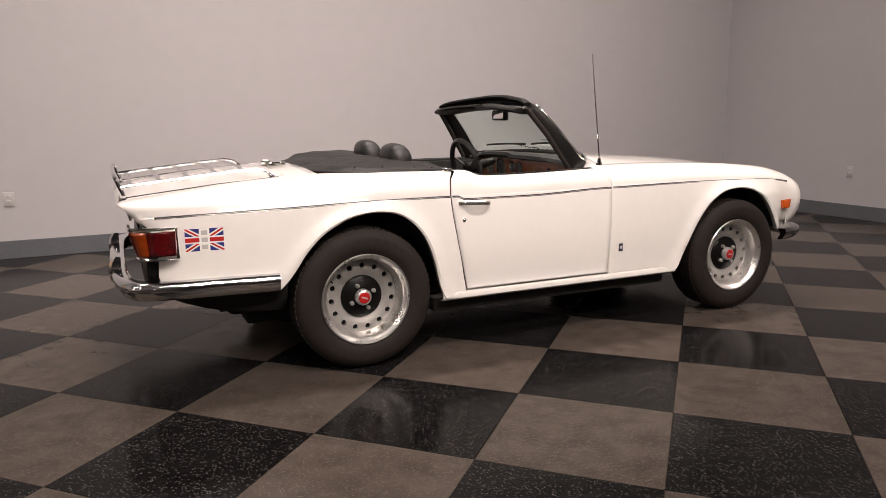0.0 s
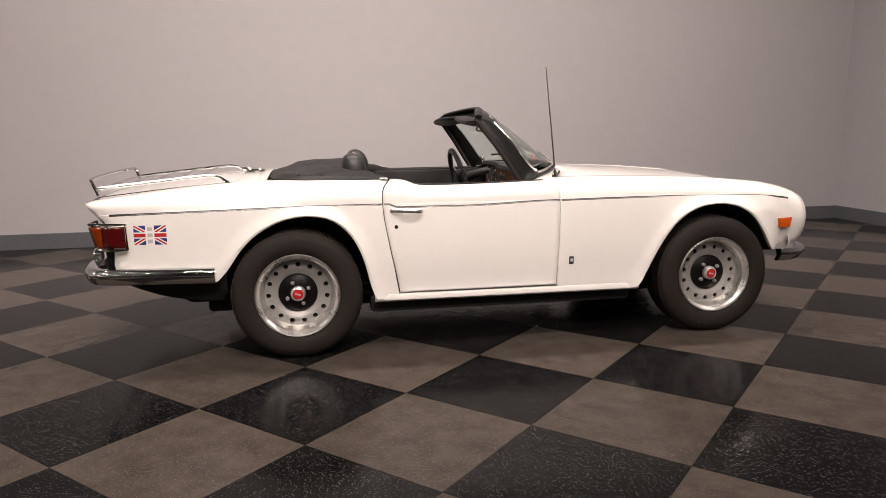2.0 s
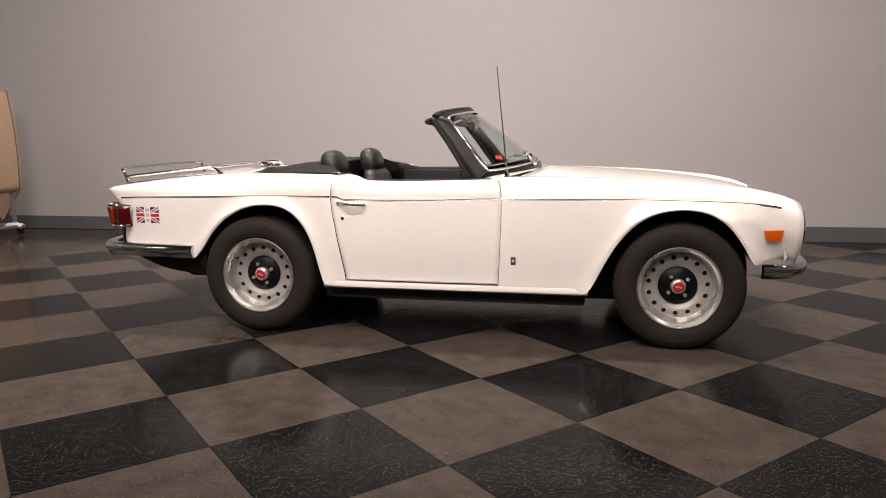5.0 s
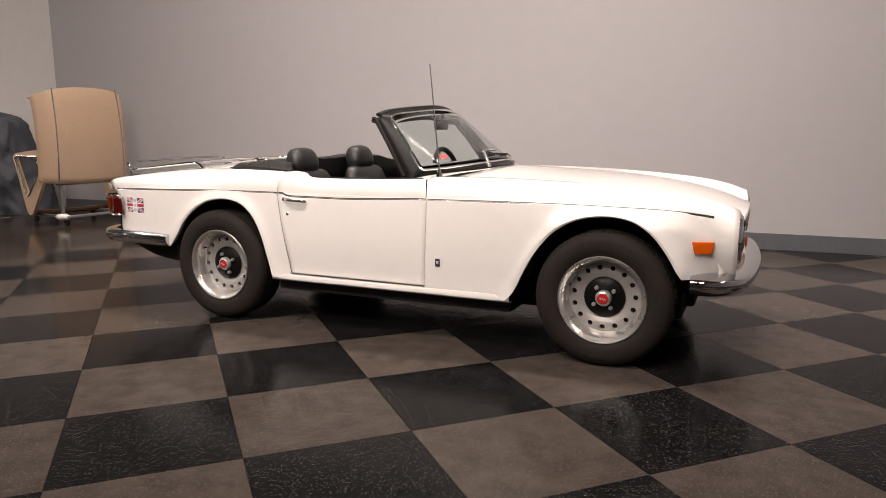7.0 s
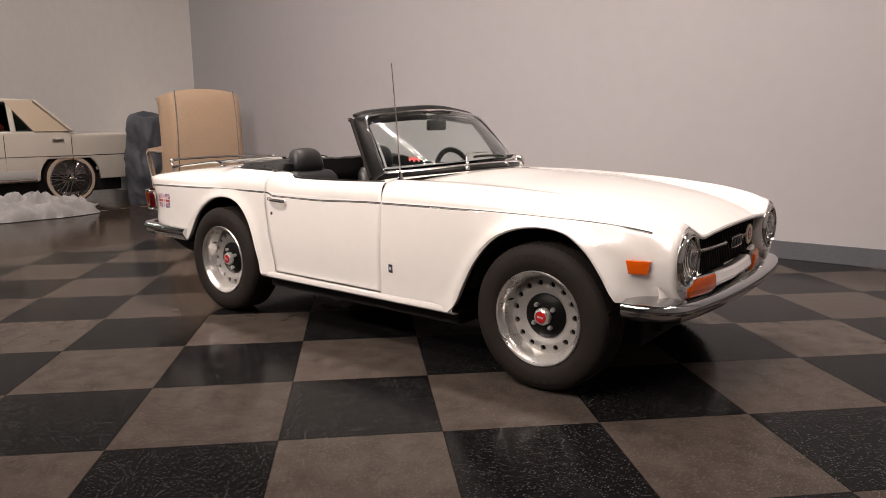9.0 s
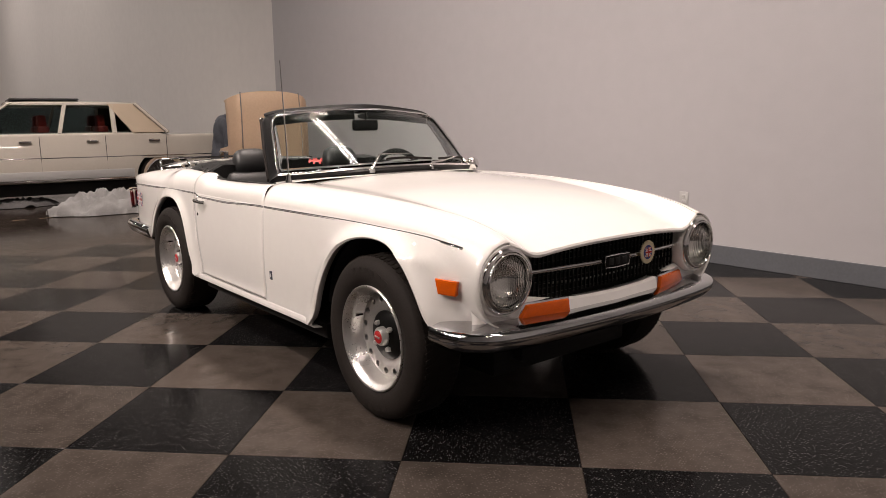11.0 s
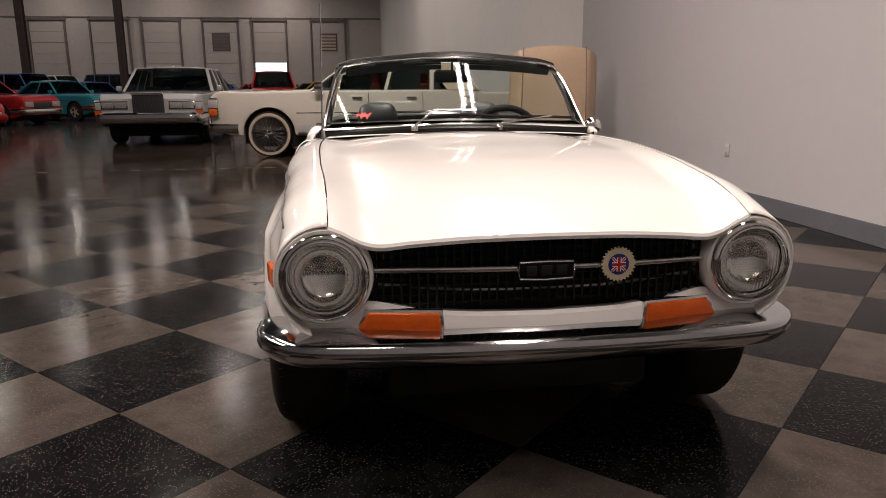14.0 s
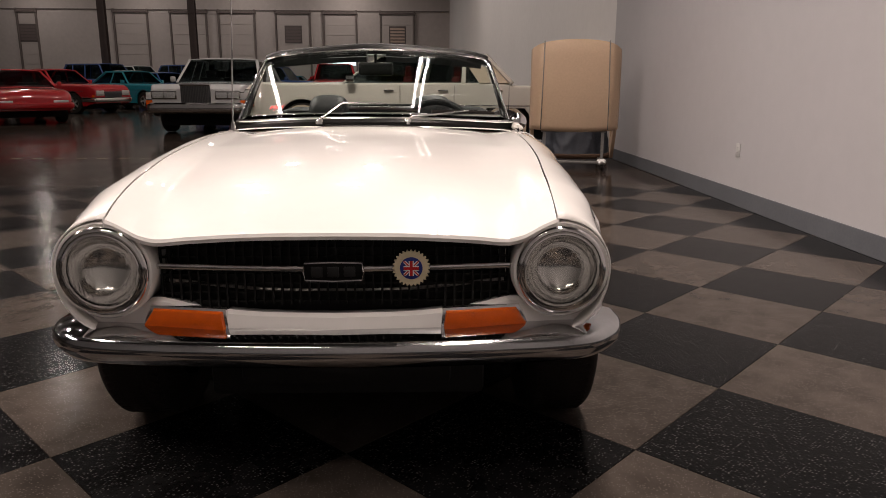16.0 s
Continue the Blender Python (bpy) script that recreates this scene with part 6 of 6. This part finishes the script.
def saloon(label, m, paint, L=4.9, W=1.85, wb=2.9, front=0.95, roof_z=1.4, belt=0.92, hood=0.88, deck=0.92, nose=0.70, roof=(0.85, 0.25, -0.95, -1.45), wheel=0.33, rim=0.2, wire=False, soft=0.10, vinyl=False, face="wide", group="parked cars", sill=0.24, trim=None):
    """A parked car, x forward, origin on the floor midway between its axles."""
    c = thing("parked_car", m, label, "car", group)
    trim = trim or M_LEATHER
    xf, xr = wb / 2 + front, wb / 2 + front - L
    top = [(xr, deck - 0.10), (xr + 0.12, deck - 0.01), (roof[3], deck), (roof[3] + 0.15, belt), (roof[0] - 0.1, belt), (roof[0], hood + 0.02), (xf - 0.55, hood), (xf - 0.12, (hood + nose) / 2 + 0.04), (xf, nose)]
    ar = wheel + 0.055
    rows = []
    xs = stations(xr, xf, (), 0.08)
    for ax_ in (wb / 2, -wb / 2):
        xs += [ax_ + ar * math.cos(math.pi * k / 12) for k in range(13)]
    xs = sorted(xs)
    xs = [x for i, x in enumerate(xs) if i == 0 or x - xs[i - 1] > 0.006]
    for x in xs:
        end = min((x - xr) / 0.25, (xf - x) / 0.30, 1)
        hw = W / 2 * (0.90 + 0.10 * ease(end) ** 0.6)
        zb = sill + 0.10 * (1 - ease(min((x - xr) / 0.5, (xf - x) / 0.4, 1)))
        for ax_ in (wb / 2, -wb / 2):
            d = abs(x - ax_)
            if wire and ax_ < 0 and d < ar:
                zb = max(zb, min(wheel + math.sqrt(ar * ar - d * d), 0.655))
            elif d < ar:
                zb = max(zb, wheel + math.sqrt(ar * ar - d * d))
        zt = lerp(x, top)
        zb = min(zb, zt - 0.04)
        zs = zt - soft
        half = [(hw - 0.05, zb), (hw - 0.01, zb + 0.01)]
        for k in range(1, 6):
            z = zb + 0.01 + (max(zs, zb + 0.02) - zb - 0.01) * k / 5
            half.append((hw - 0.05 * ((z - 0.55) / 0.45) ** 2, z))
        y0, z0 = half[-1]
        for k in range(1, 6):
            a = math.pi / 2 * k / 5
            half.append((y0 - soft * 1.3 * (1 - math.cos(a)), z0 + (zt - z0) * math.sin(a)))
        half.append((0.0, zt + 0.015))
        rows.append([(x, -y, z) for y, z in half] + [(x, y, z) for y, z in reversed(half[:-1])])
    bm = bmesh.new()
    loft(bm, rows, caps=True)
    body = part("body", bm, paint, c)
    bm = boxes((xr + 0.5, xf - 0.62, -W / 2 + 0.12, W / 2 - 0.12, 0.16, 0.42))
    for ax_ in (wb / 2, -wb / 2):
        box(bm, ax_ - ar - 0.02, ax_ + ar + 0.02, -W / 2 + 0.25, W / 2 - 0.25, 0.2, min(wheel + ar + 0.02, hood - 0.06))
    part("underbody", bm, M_UNDER, c, smooth=False)
    # greenhouse
    b0, t0, t1, b1 = roof
    hb, ht = W / 2 - 0.07, W / 2 - 0.24
    bm = bmesh.new()
    loft(bm, [[(b0 - 0.02, -hb, belt - 0.02), (b0, hb, belt - 0.02), (b1, hb, belt - 0.02), (b1, -hb, belt - 0.02)], [(t0, -ht, roof_z - 0.03), (t0, ht, roof_z - 0.03), (t1, ht, roof_z - 0.03), (t1, -ht, roof_z - 0.03)]], close_v=True)
    pane = part("glass", bm, M_CARGLASS, c, "tinted window glass", smooth=False)
    solidify(pane, 0.006)
    pane.visible_shadow = False
    for xs_ in (b0 - 0.95, b0 - 1.75)[:2 if b0 - b1 > 2.2 else 1]:
        for s in (-1, 1):
            bm = boxes((xs_ - 0.16, xs_, s * 0.42 - 0.27, s * 0.42 + 0.27, belt - 0.45, belt + 0.10), (xs_ - 0.14, xs_ - 0.02, s * 0.42 - 0.13, s * 0.42 + 0.13, belt + 0.08, belt + 0.27), bevel=0.04)
            part("seat", bm, trim, c)
    part("dashboard", boxes((b0 - 0.42, b0 - 0.12, -hb + 0.08, hb - 0.08, belt - 0.2, belt + 0.02), bevel=0.03), M_DARK, c)
    bm = bmesh.new()
    tube(bm, [(b0 - 0.52 + 0.05 * math.sin(a), 0.40 + 0.18 * math.cos(a), belt + 0.01 + 0.17 * math.sin(a)) for a in [2 * math.pi * k / 20 for k in range(20)]], 0.014, 6, closed=True)
    part("steering_wheel", bm, M_DARK, c)
    bm = bmesh.new()
    rows = []
    for k in range(13):
        x = t0 + 0.04 + (t1 - t0 - 0.08) * k / 12
        e = 0.03 * (1 - (2 * k / 12 - 1) ** 4)
        rows.append([(x, -ht - 0.02, roof_z - 0.05), (x, -ht + 0.02, roof_z - 0.02 + e * 0.4), (x, -ht * 0.5, roof_z + e * 0.9), (x, 0, roof_z + e), (x, ht * 0.5, roof_z + e * 0.9), (x, ht - 0.02, roof_z - 0.02 + e * 0.4), (x, ht + 0.02, roof_z - 0.05)])
    loft(bm, rows)
    solidify(part("roof", bm, paint, c), 0.02)
    mid = [0.5] if t0 - t1 < 1.15 else [0.42, 0.80]
    for s in (-1, 1):
        spots = [((b0, s * hb, belt - 0.01), (t0, s * ht, roof_z - 0.03), 0.035), ((b1, s * hb, belt - 0.01), (t1, s * ht, roof_z - 0.03), 0.07)]
        spots += [((b0 + (b1 - b0) * (0.14 + 0.72 * f), s * (hb + 0.004), belt - 0.01), (t0 + (t1 - t0) * f, s * (ht + 0.004), roof_z - 0.03), 0.035) for f in mid]
        for p0, p1, r in spots:
            bm = bmesh.new()
            tube(bm, [p0, p1], r, 6, scale=(1.0, 0.5))
            part("pillar", bm, paint, c)
        if vinyl:
            bm = bmesh.new()
            zr, zl = roof_z - 0.035, belt - 0.01
            loft(bm, [[(t1 + 0.40, s * (ht + 0.012), zr), (t1 - 0.01, s * (ht + 0.012), zr)], [(b1 + 0.52, s * (hb + 0.012), zl), (b1 - 0.02, s * (hb + 0.012), zl)]])
            solidify(part("vinyl_quarter", bm, M_TANROOF, c, "cream vinyl rear roof quarter", smooth=False), 0.02, 0.0)
        for f in (0.30, 0.62, -0.02):
            xg = b1 + (b0 - b1) * f + 0.1
            bm = bmesh.new()
            tube(bm, [(xg, s * (W / 2 - 0.003), 0.34), (xg, s * (W / 2 - 0.008), belt - soft)], 0.004, 4)
            part("door_gap", bm, M_DARK, c)
            bm = bmesh.new()
            box(bm, xg + 0.10, xg + 0.26, s * (W / 2 - 0.012) - 0.012, s * (W / 2 - 0.012) + 0.012, belt - soft - 0.09, belt - soft - 0.06, bevel=0.006)
            part("door_handle", bm, M_CHROME, c)
        bm = bmesh.new()
        tz = 0.70 if wire else wheel * 2 + 0.07
        tube(bm, [(xr + 0.3, s * (W / 2 - 0.05 * ((tz - 0.55) / 0.45) ** 2 - 0.001), tz), (wb / 2 - ar - 0.03 if wire else xf - 0.4, s * (W / 2 - 0.05 * ((tz - 0.55) / 0.45) ** 2 - 0.001), tz)], 0.008, 6, scale=(0.5, 1))
        part("side_trim", bm, M_CHROME if wire else M_DARK, c)
        bm = bmesh.new()
        box(bm, b0 - 0.22, b0 - 0.08, s * (W / 2 + 0.06) - 0.05, s * (W / 2 + 0.06) + 0.05, belt, belt + 0.12, bevel=0.03)
        part("door_mirror", bm, M_CHROME if wire else paint, c)
    if wire:
        for s in (-1, 1):
            a_, b_ = sorted((s * (W / 2 - 0.012), s * (W / 2 + 0.006)))
            part("sill_trim", boxes((-wb / 2 + ar + 0.04, wb / 2 - ar - 0.04, a_, b_, sill + 0.012, sill + 0.045), bevel=0.006), M_CHROME, c, "bright sill trim")
            part("lower_band", boxes((-wb / 2 + ar + 0.04, wb / 2 - ar - 0.04, a_, b_ - 0.002, sill + 0.05, sill + 0.17), bevel=0.004), M_GREYPLASTIC, c, "grey lower body band")
        part("roof_hatch", boxes((t1 + 0.75, t0 - 0.02, -0.55, 0.55, roof_z + 0.022, roof_z + 0.050), bevel=0.012), M_DARK, c, "raised black roof hatch")
    # ends
    for xe, d, zz in ((xf, 1, 0.54 if face == "tall" else 0.46), (xr, -1, 0.48)):
        bm = bmesh.new()
        pts = smooth_points([(xe - d * 0.45, -W / 2 - 0.005, zz), (xe - d * 0.06, -W / 2 + 0.03, zz), (xe + d * 0.06, -W / 2 + 0.22, zz), (xe + d * 0.09, 0, zz), (xe + d * 0.06, W / 2 - 0.22, zz), (xe - d * 0.06, W / 2 - 0.03, zz), (xe - d * 0.45, W / 2 + 0.005, zz)], 4)
        tube(bm, pts, 0.105 if face == "tall" else 0.075, 8, scale=(0.5, 1.0))
        bp = part("bumper", bm, M_CHROME if face != "low" else paint, c)
        if face == "tall":
            bm = bmesh.new()
            tube(bm, [(p[0] + d * 0.012, p[1] * 1.004, p[2]) for p in pts], 0.045, 6, scale=(0.95, 0.8))
            part("rubber_strip", bm, M_DARK, bp)
    if face == "tall":
        bm = boxes((xf - 0.02, xf + 0.05, -0.29, 0.29, 0.50, nose + 0.10), bevel=0.015)
        g = part("grille", bm, M_DARK, c, "upright dark-slatted radiator grille")
        part("grille_shell", boxes((xf - 0.02, xf + 0.07, -0.30, 0.30, nose + 0.075, nose + 0.115), bevel=0.012), M_CHROME, g)
        for k in range(17):
            y = -0.256 + 0.032 * k
            part("grille_slat", boxes((xf + 0.05, xf + 0.058, y - 0.009, y + 0.009, 0.53, nose + 0.07)), M_DULLBAR, g, smooth=False)
    elif face == "wide":
        part("grille", boxes((xf - 0.03, xf + 0.02, -W / 2 + 0.5, W / 2 - 0.5, 0.52, nose - 0.06), bevel=0.01), M_DARK, c)
    for s in (-1, 1):
        y0, y1 = (0.38, W / 2 - 0.12) if face == "tall" else (W / 2 - 0.48, W / 2 - 0.14)
        bm = boxes((xf - 0.06, xf + 0.025, min(s * y0, s * y1), max(s * y0, s * y1), nose - 0.19, nose - 0.03), bevel=0.012)
        lamp = part("headlamp", bm, M_CHROME if face == "tall" else M_RIM, c)
        if face == "tall":
            for k in (0, 1):
                ya = s * (y0 + 0.025 + (y1 - y0 - 0.03) * k / 2)
                yb = ya + s * ((y1 - y0) / 2 - 0.035)
                part("lamp_glass", boxes((xf + 0.02, xf + 0.032, min(ya, yb), max(ya, yb), nose - 0.165, nose - 0.055), bevel=0.006), M_LAMPGREY, lamp)
        tall = wire or face == "tall"
        ca, cb = sorted((s * (W / 2 - 0.13), s * (W / 2 - (0.005 if tall else 0.05))))
        if tall:
            cl = part("corner_lamp", boxes((xf - 0.14, xf + 0.005, ca, cb, nose - 0.33, nose - 0.04), bevel=0.012), M_CHROME, c, "stacked clear and amber corner lamp")
            part("clear_lens", boxes((xf - 0.125, xf + 0.012, ca + 0.01, cb + 0.006 * (s > 0), nose - 0.19, nose - 0.06), bevel=0.008), M_PLATEWHITE, cl)
            part("amber_lens", boxes((xf - 0.125, xf + 0.012, ca - 0.006 * (s < 0), cb + 0.006 * (s > 0), nose - 0.31, nose - 0.21), bevel=0.008), M_AMBER, cl)
        else:
            part("corner_lamp", boxes((xf - 0.16, xf - 0.02, ca, cb, nose - 0.26, nose - 0.18), bevel=0.012), M_AMBER, c)
        bm = boxes((xr - 0.02, xr + 0.08, min(s * (W / 2 - 0.36), s * (W / 2 - 0.12)), max(s * (W / 2 - 0.36), s * (W / 2 - 0.12)), deck - 0.30, deck - 0.14), bevel=0.012)
        part("tail_lamp", bm, M_REDLENS, c)
        for x in (wb / 2, -wb / 2):
            road_wheel(c, x, s * (W / 2 - 0.13), wheel, rim, s, wire)
    return c


CREAM = car_paint("cream_white", (0.56, 0.515, 0.45))
SILVER = car_paint("silver_white", (0.43, 0.42, 0.415))
WHITEP = car_paint("white", (0.62, 0.60, 0.58))
REDP = car_paint("red", (0.33, 0.004, 0.008))
TEAL = car_paint("teal", (0.008, 0.17, 0.22))
BLUEP = car_paint("blue", (0.03, 0.07, 0.22))
BLACKP = car_paint("black", (0.012, 0.012, 0.014))
YELLOWP = car_paint("yellow", (0.55, 0.36, 0.03))

# white saloon backed up to the side wall
saloon("long cream-white saloon with wire wheels and cream vinyl roof", ROOM @ pose(-2.29, -2.925, 0, 0, 0, -96.5), CREAM, L=5.50, W=1.94, wb=3.32, front=0.93, roof_z=1.52, belt=1.06, hood=1.04, deck=1.02, nose=0.98, roof=(0.98, 0.36, -1.32, -1.75), wheel=0.365, rim=0.29, wire=True, soft=0.05, vinyl=True, sill=0.34, trim=material("dark_red_leather", (0.20, 0.02, 0.015), 0.4, var=0.2))
# silver-white saloon facing out of the hall
saloon("silver-white saloon with upright chrome radiator grille", ROOM @ pose(-6.95, -7.20, 0, 0, 0, 0), SILVER, L=5.5, W=2.0, wb=2.98, front=1.05, roof_z=1.57, belt=1.05, hood=1.0, deck=1.02, nose=0.90, roof=(0.70, 0.2, -1.2, -1.6), wheel=0.36, rim=0.2, soft=0.05, face="tall", sill=0.36)
low = dict(L=4.5, W=1.85, wb=2.55, front=0.95, roof_z=1.34, belt=0.92, hood=0.86, deck=0.92, nose=0.62, roof=(0.75, 0.0, -0.75, -1.45), soft=0.14, face="low")
red_coupe = saloon("low red sports coupe parked on polished concrete", ROOM @ pose(-9.6, -13.5, 0, 0, 0, 38), REDP, **low)
classic = dict(L=4.6, W=1.78, wb=2.7, front=0.85, roof_z=1.43, belt=0.98, hood=0.95, deck=0.97, nose=0.78, roof=(0.55, 0.1, -0.75, -1.35), soft=0.09)
red_classic = saloon("red classic two-door coupe parked in the hall", ROOM @ pose(-15.2, -14.9, 0, 0, 0, 70), REDP, **classic)
teal_classic = saloon("teal classic coupe parked in the hall", ROOM @ pose(-18.6, -13.6, 0, 0, 0, 62), TEAL, **classic)
blue_classic = saloon("dark blue classic coupe parked in the hall", ROOM @ pose(-23.6, -14.0, 0, 0, 0, 60), BLUEP, **classic)
black_classic = saloon("black classic coupe parked in the hall", ROOM @ pose(-24.0, -20.3, 0, 0, 0, 65), BLACKP, **classic)
white_classic = saloon("white classic coupe parked in the hall", ROOM @ pose(-27.2, -17.6, 0, 0, 0, 66), WHITEP, **classic)
saloon("yellow classic coupe parked in the hall", ROOM @ pose(-26.5, -3.6, 0, 0, 0, 40), YELLOWP, **classic)
tall_car = dict(L=4.6, W=1.9, wb=2.7, front=0.85, roof_z=1.84, belt=1.16, hood=1.10, deck=1.14, nose=0.92, roof=(0.75, 0.25, -1.75, -2.05), wheel=0.36, soft=0.10)
blue_estate = saloon("tall dark blue estate car parked in the hall", ROOM @ pose(-27.0, -13.4, 0, 0, 0, 72), BLUEP, **tall_car)
white_estate = saloon("tall white estate car parked in the hall", ROOM @ pose(-29.5, -17.4, 0, 0, 0, 70), WHITEP, **tall_car)
saloon("tall dark red estate car parked in the hall", ROOM @ pose(-22.0, -6.2, 0, 0, 0, 4), REDP, L=4.4, W=1.9, wb=2.7, front=0.85, roof_z=1.82, belt=1.16, hood=1.10, deck=1.14, nose=0.92, roof=(0.75, 0.25, -1.75, -2.05), wheel=0.36, soft=0.10)
for src, x, y, r in ((red_classic, -36.0, -8.2, 100), (blue_classic, -32, -11.2, 80), (teal_classic, -30.5, -14.4, 75), (black_classic, -34, -17, 80), (red_classic, -29.5, -19.5, 70), (teal_classic, -31, -22.5, 75),
                     (black_classic, -21.5, -21.5, 60), (blue_classic, -36, -21, 75), (red_coupe, -20, -20.0, 60), (blue_classic, -37, -26, 80), (red_classic, -37, -13.0, 85), (black_classic, -37, -4.8, 95), (teal_classic, -41, -10.5, 90), (blue_classic, -40.5, -17.5, 90), (red_coupe, -26, -24.5, 60), (blue_classic, -20.6, -17.9, 64), (black_classic, -28.6, -12.4, 80), (white_classic, -33.5, -14.6, 78), (blue_classic, -29.8, -16.6, 72), (white_classic, -23.6, -23.0, 60), (red_classic, -33.2, -19.0, 74), (teal_classic, -27.5, -21.8, 66), (blue_estate, -31.5, -10.2, 80), (white_estate, -34.8, -12.0, 84), (blue_estate, -33.5, -21.0, 70), (blue_estate, -25.0, -17.2, 66)):
    copy_thing(src, ROOM @ pose(x, y, 0, 0, 0, r))


# ---- checkered vinyl tiles, each its own piece ----
def tile_mesh(poly, mat):
    bm = bmesh.new()
    n = len(poly)
    cx, cy = sum(p[0] for p in poly) / n, sum(p[1] for p in poly) / n
    top = [bm.verts.new((cx + (x - cx) * 0.9965, cy + (y - cy) * 0.9965, 0.0)) for x, y in poly]
    rim = [bm.verts.new((x, y, -0.0012)) for x, y in poly]
    low = [bm.verts.new((x, y, -0.0035)) for x, y in poly]
    bm.faces.new(top)
    for a, b in ((top, rim), (rim, low)):
        for i in range(n):
            bm.faces.new((a[i], a[(i + 1) % n], b[(i + 1) % n], b[i]))
    me = mesh_from(bm, "floor_tile", False)
    me.materials.append(mat)
    return me


EDGE = -5 * TILE          # the tiles end on a diagonal, x + y = EDGE
JOINT = 0.0009
square = [(JOINT, JOINT), (TILE - JOINT, JOINT), (TILE - JOINT, TILE - JOINT), (JOINT, TILE - JOINT)]
shared = [tile_mesh(square, M_LIGHTTILE), tile_mesh(square, M_DARKTILE)]
(ax, ay), (bx, by) = (ROOM.to_3x3() @ Vector((0, -1, 0)))[:2], (ROOM.to_3x3() @ Vector((-1, 0, 0)))[:2]
wall_a = ax * ROOM.translation.x + ay * ROOM.translation.y + 0.002
inner = ROOM @ Vector((CORNER, 0, 0))
wall_b = bx * inner.x + by * inner.y + 0.002
far_bm = {0: bmesh.new(), 1: bmesh.new()}
for i in range(-16, 20):
    for j in range(-16, 22):
        x, y = i * TILE, j * TILE
        poly = [(x + px, y + py) for px, py in square]
        cut = clip_poly(clip_poly(clip_poly(poly, 1, 1, EDGE), ax, ay, wall_a), bx, by, wall_b)
        cut = clip_poly(cut, -ax, -ay, -wall_a - 14.0) if len(cut) > 2 else cut
        if len(cut) < 3 or sum(cut[k][0] * cut[(k + 1) % len(cut)][1] - cut[(k + 1) % len(cut)][0] * cut[k][1] for k in range(len(cut))) < 0.004:
            continue
        dark = (i + j) % 2
        near = -8 <= i <= 8 and -4 <= j <= 14 and ax * x + ay * y - wall_a < 9.0
        if not near:
            bm = far_bm[dark]
            bm.faces.new([bm.verts.new((px, py, 0.0)) for px, py in cut])
            continue
        whole = len(cut) == 4 and all(abs(p[0] - q[0]) + abs(p[1] - q[1]) < 1e-6 for p, q in zip(cut, poly))
        me = shared[dark] if whole else tile_mesh([(px - x, py - y) for px, py in cut], (M_LIGHTTILE, M_DARKTILE)[dark])
        ob = new("floor_tile", me)
        ob.parent = floor
        ob.matrix_parent_inverse = ROOM.inverted()
        ob.matrix_basis = pose(x, y, 0)
for dark in (0, 1):
    me = mesh_from(far_bm[dark], "floor_tile_field", False)
    me.materials.append((M_LIGHTTILE, M_DARKTILE)[dark])
    ob = new("floor_tile_field", me)
    ob.parent = floor
    ob.matrix_parent_inverse = ROOM.inverted()
    tagged(ob, kind="stuff")
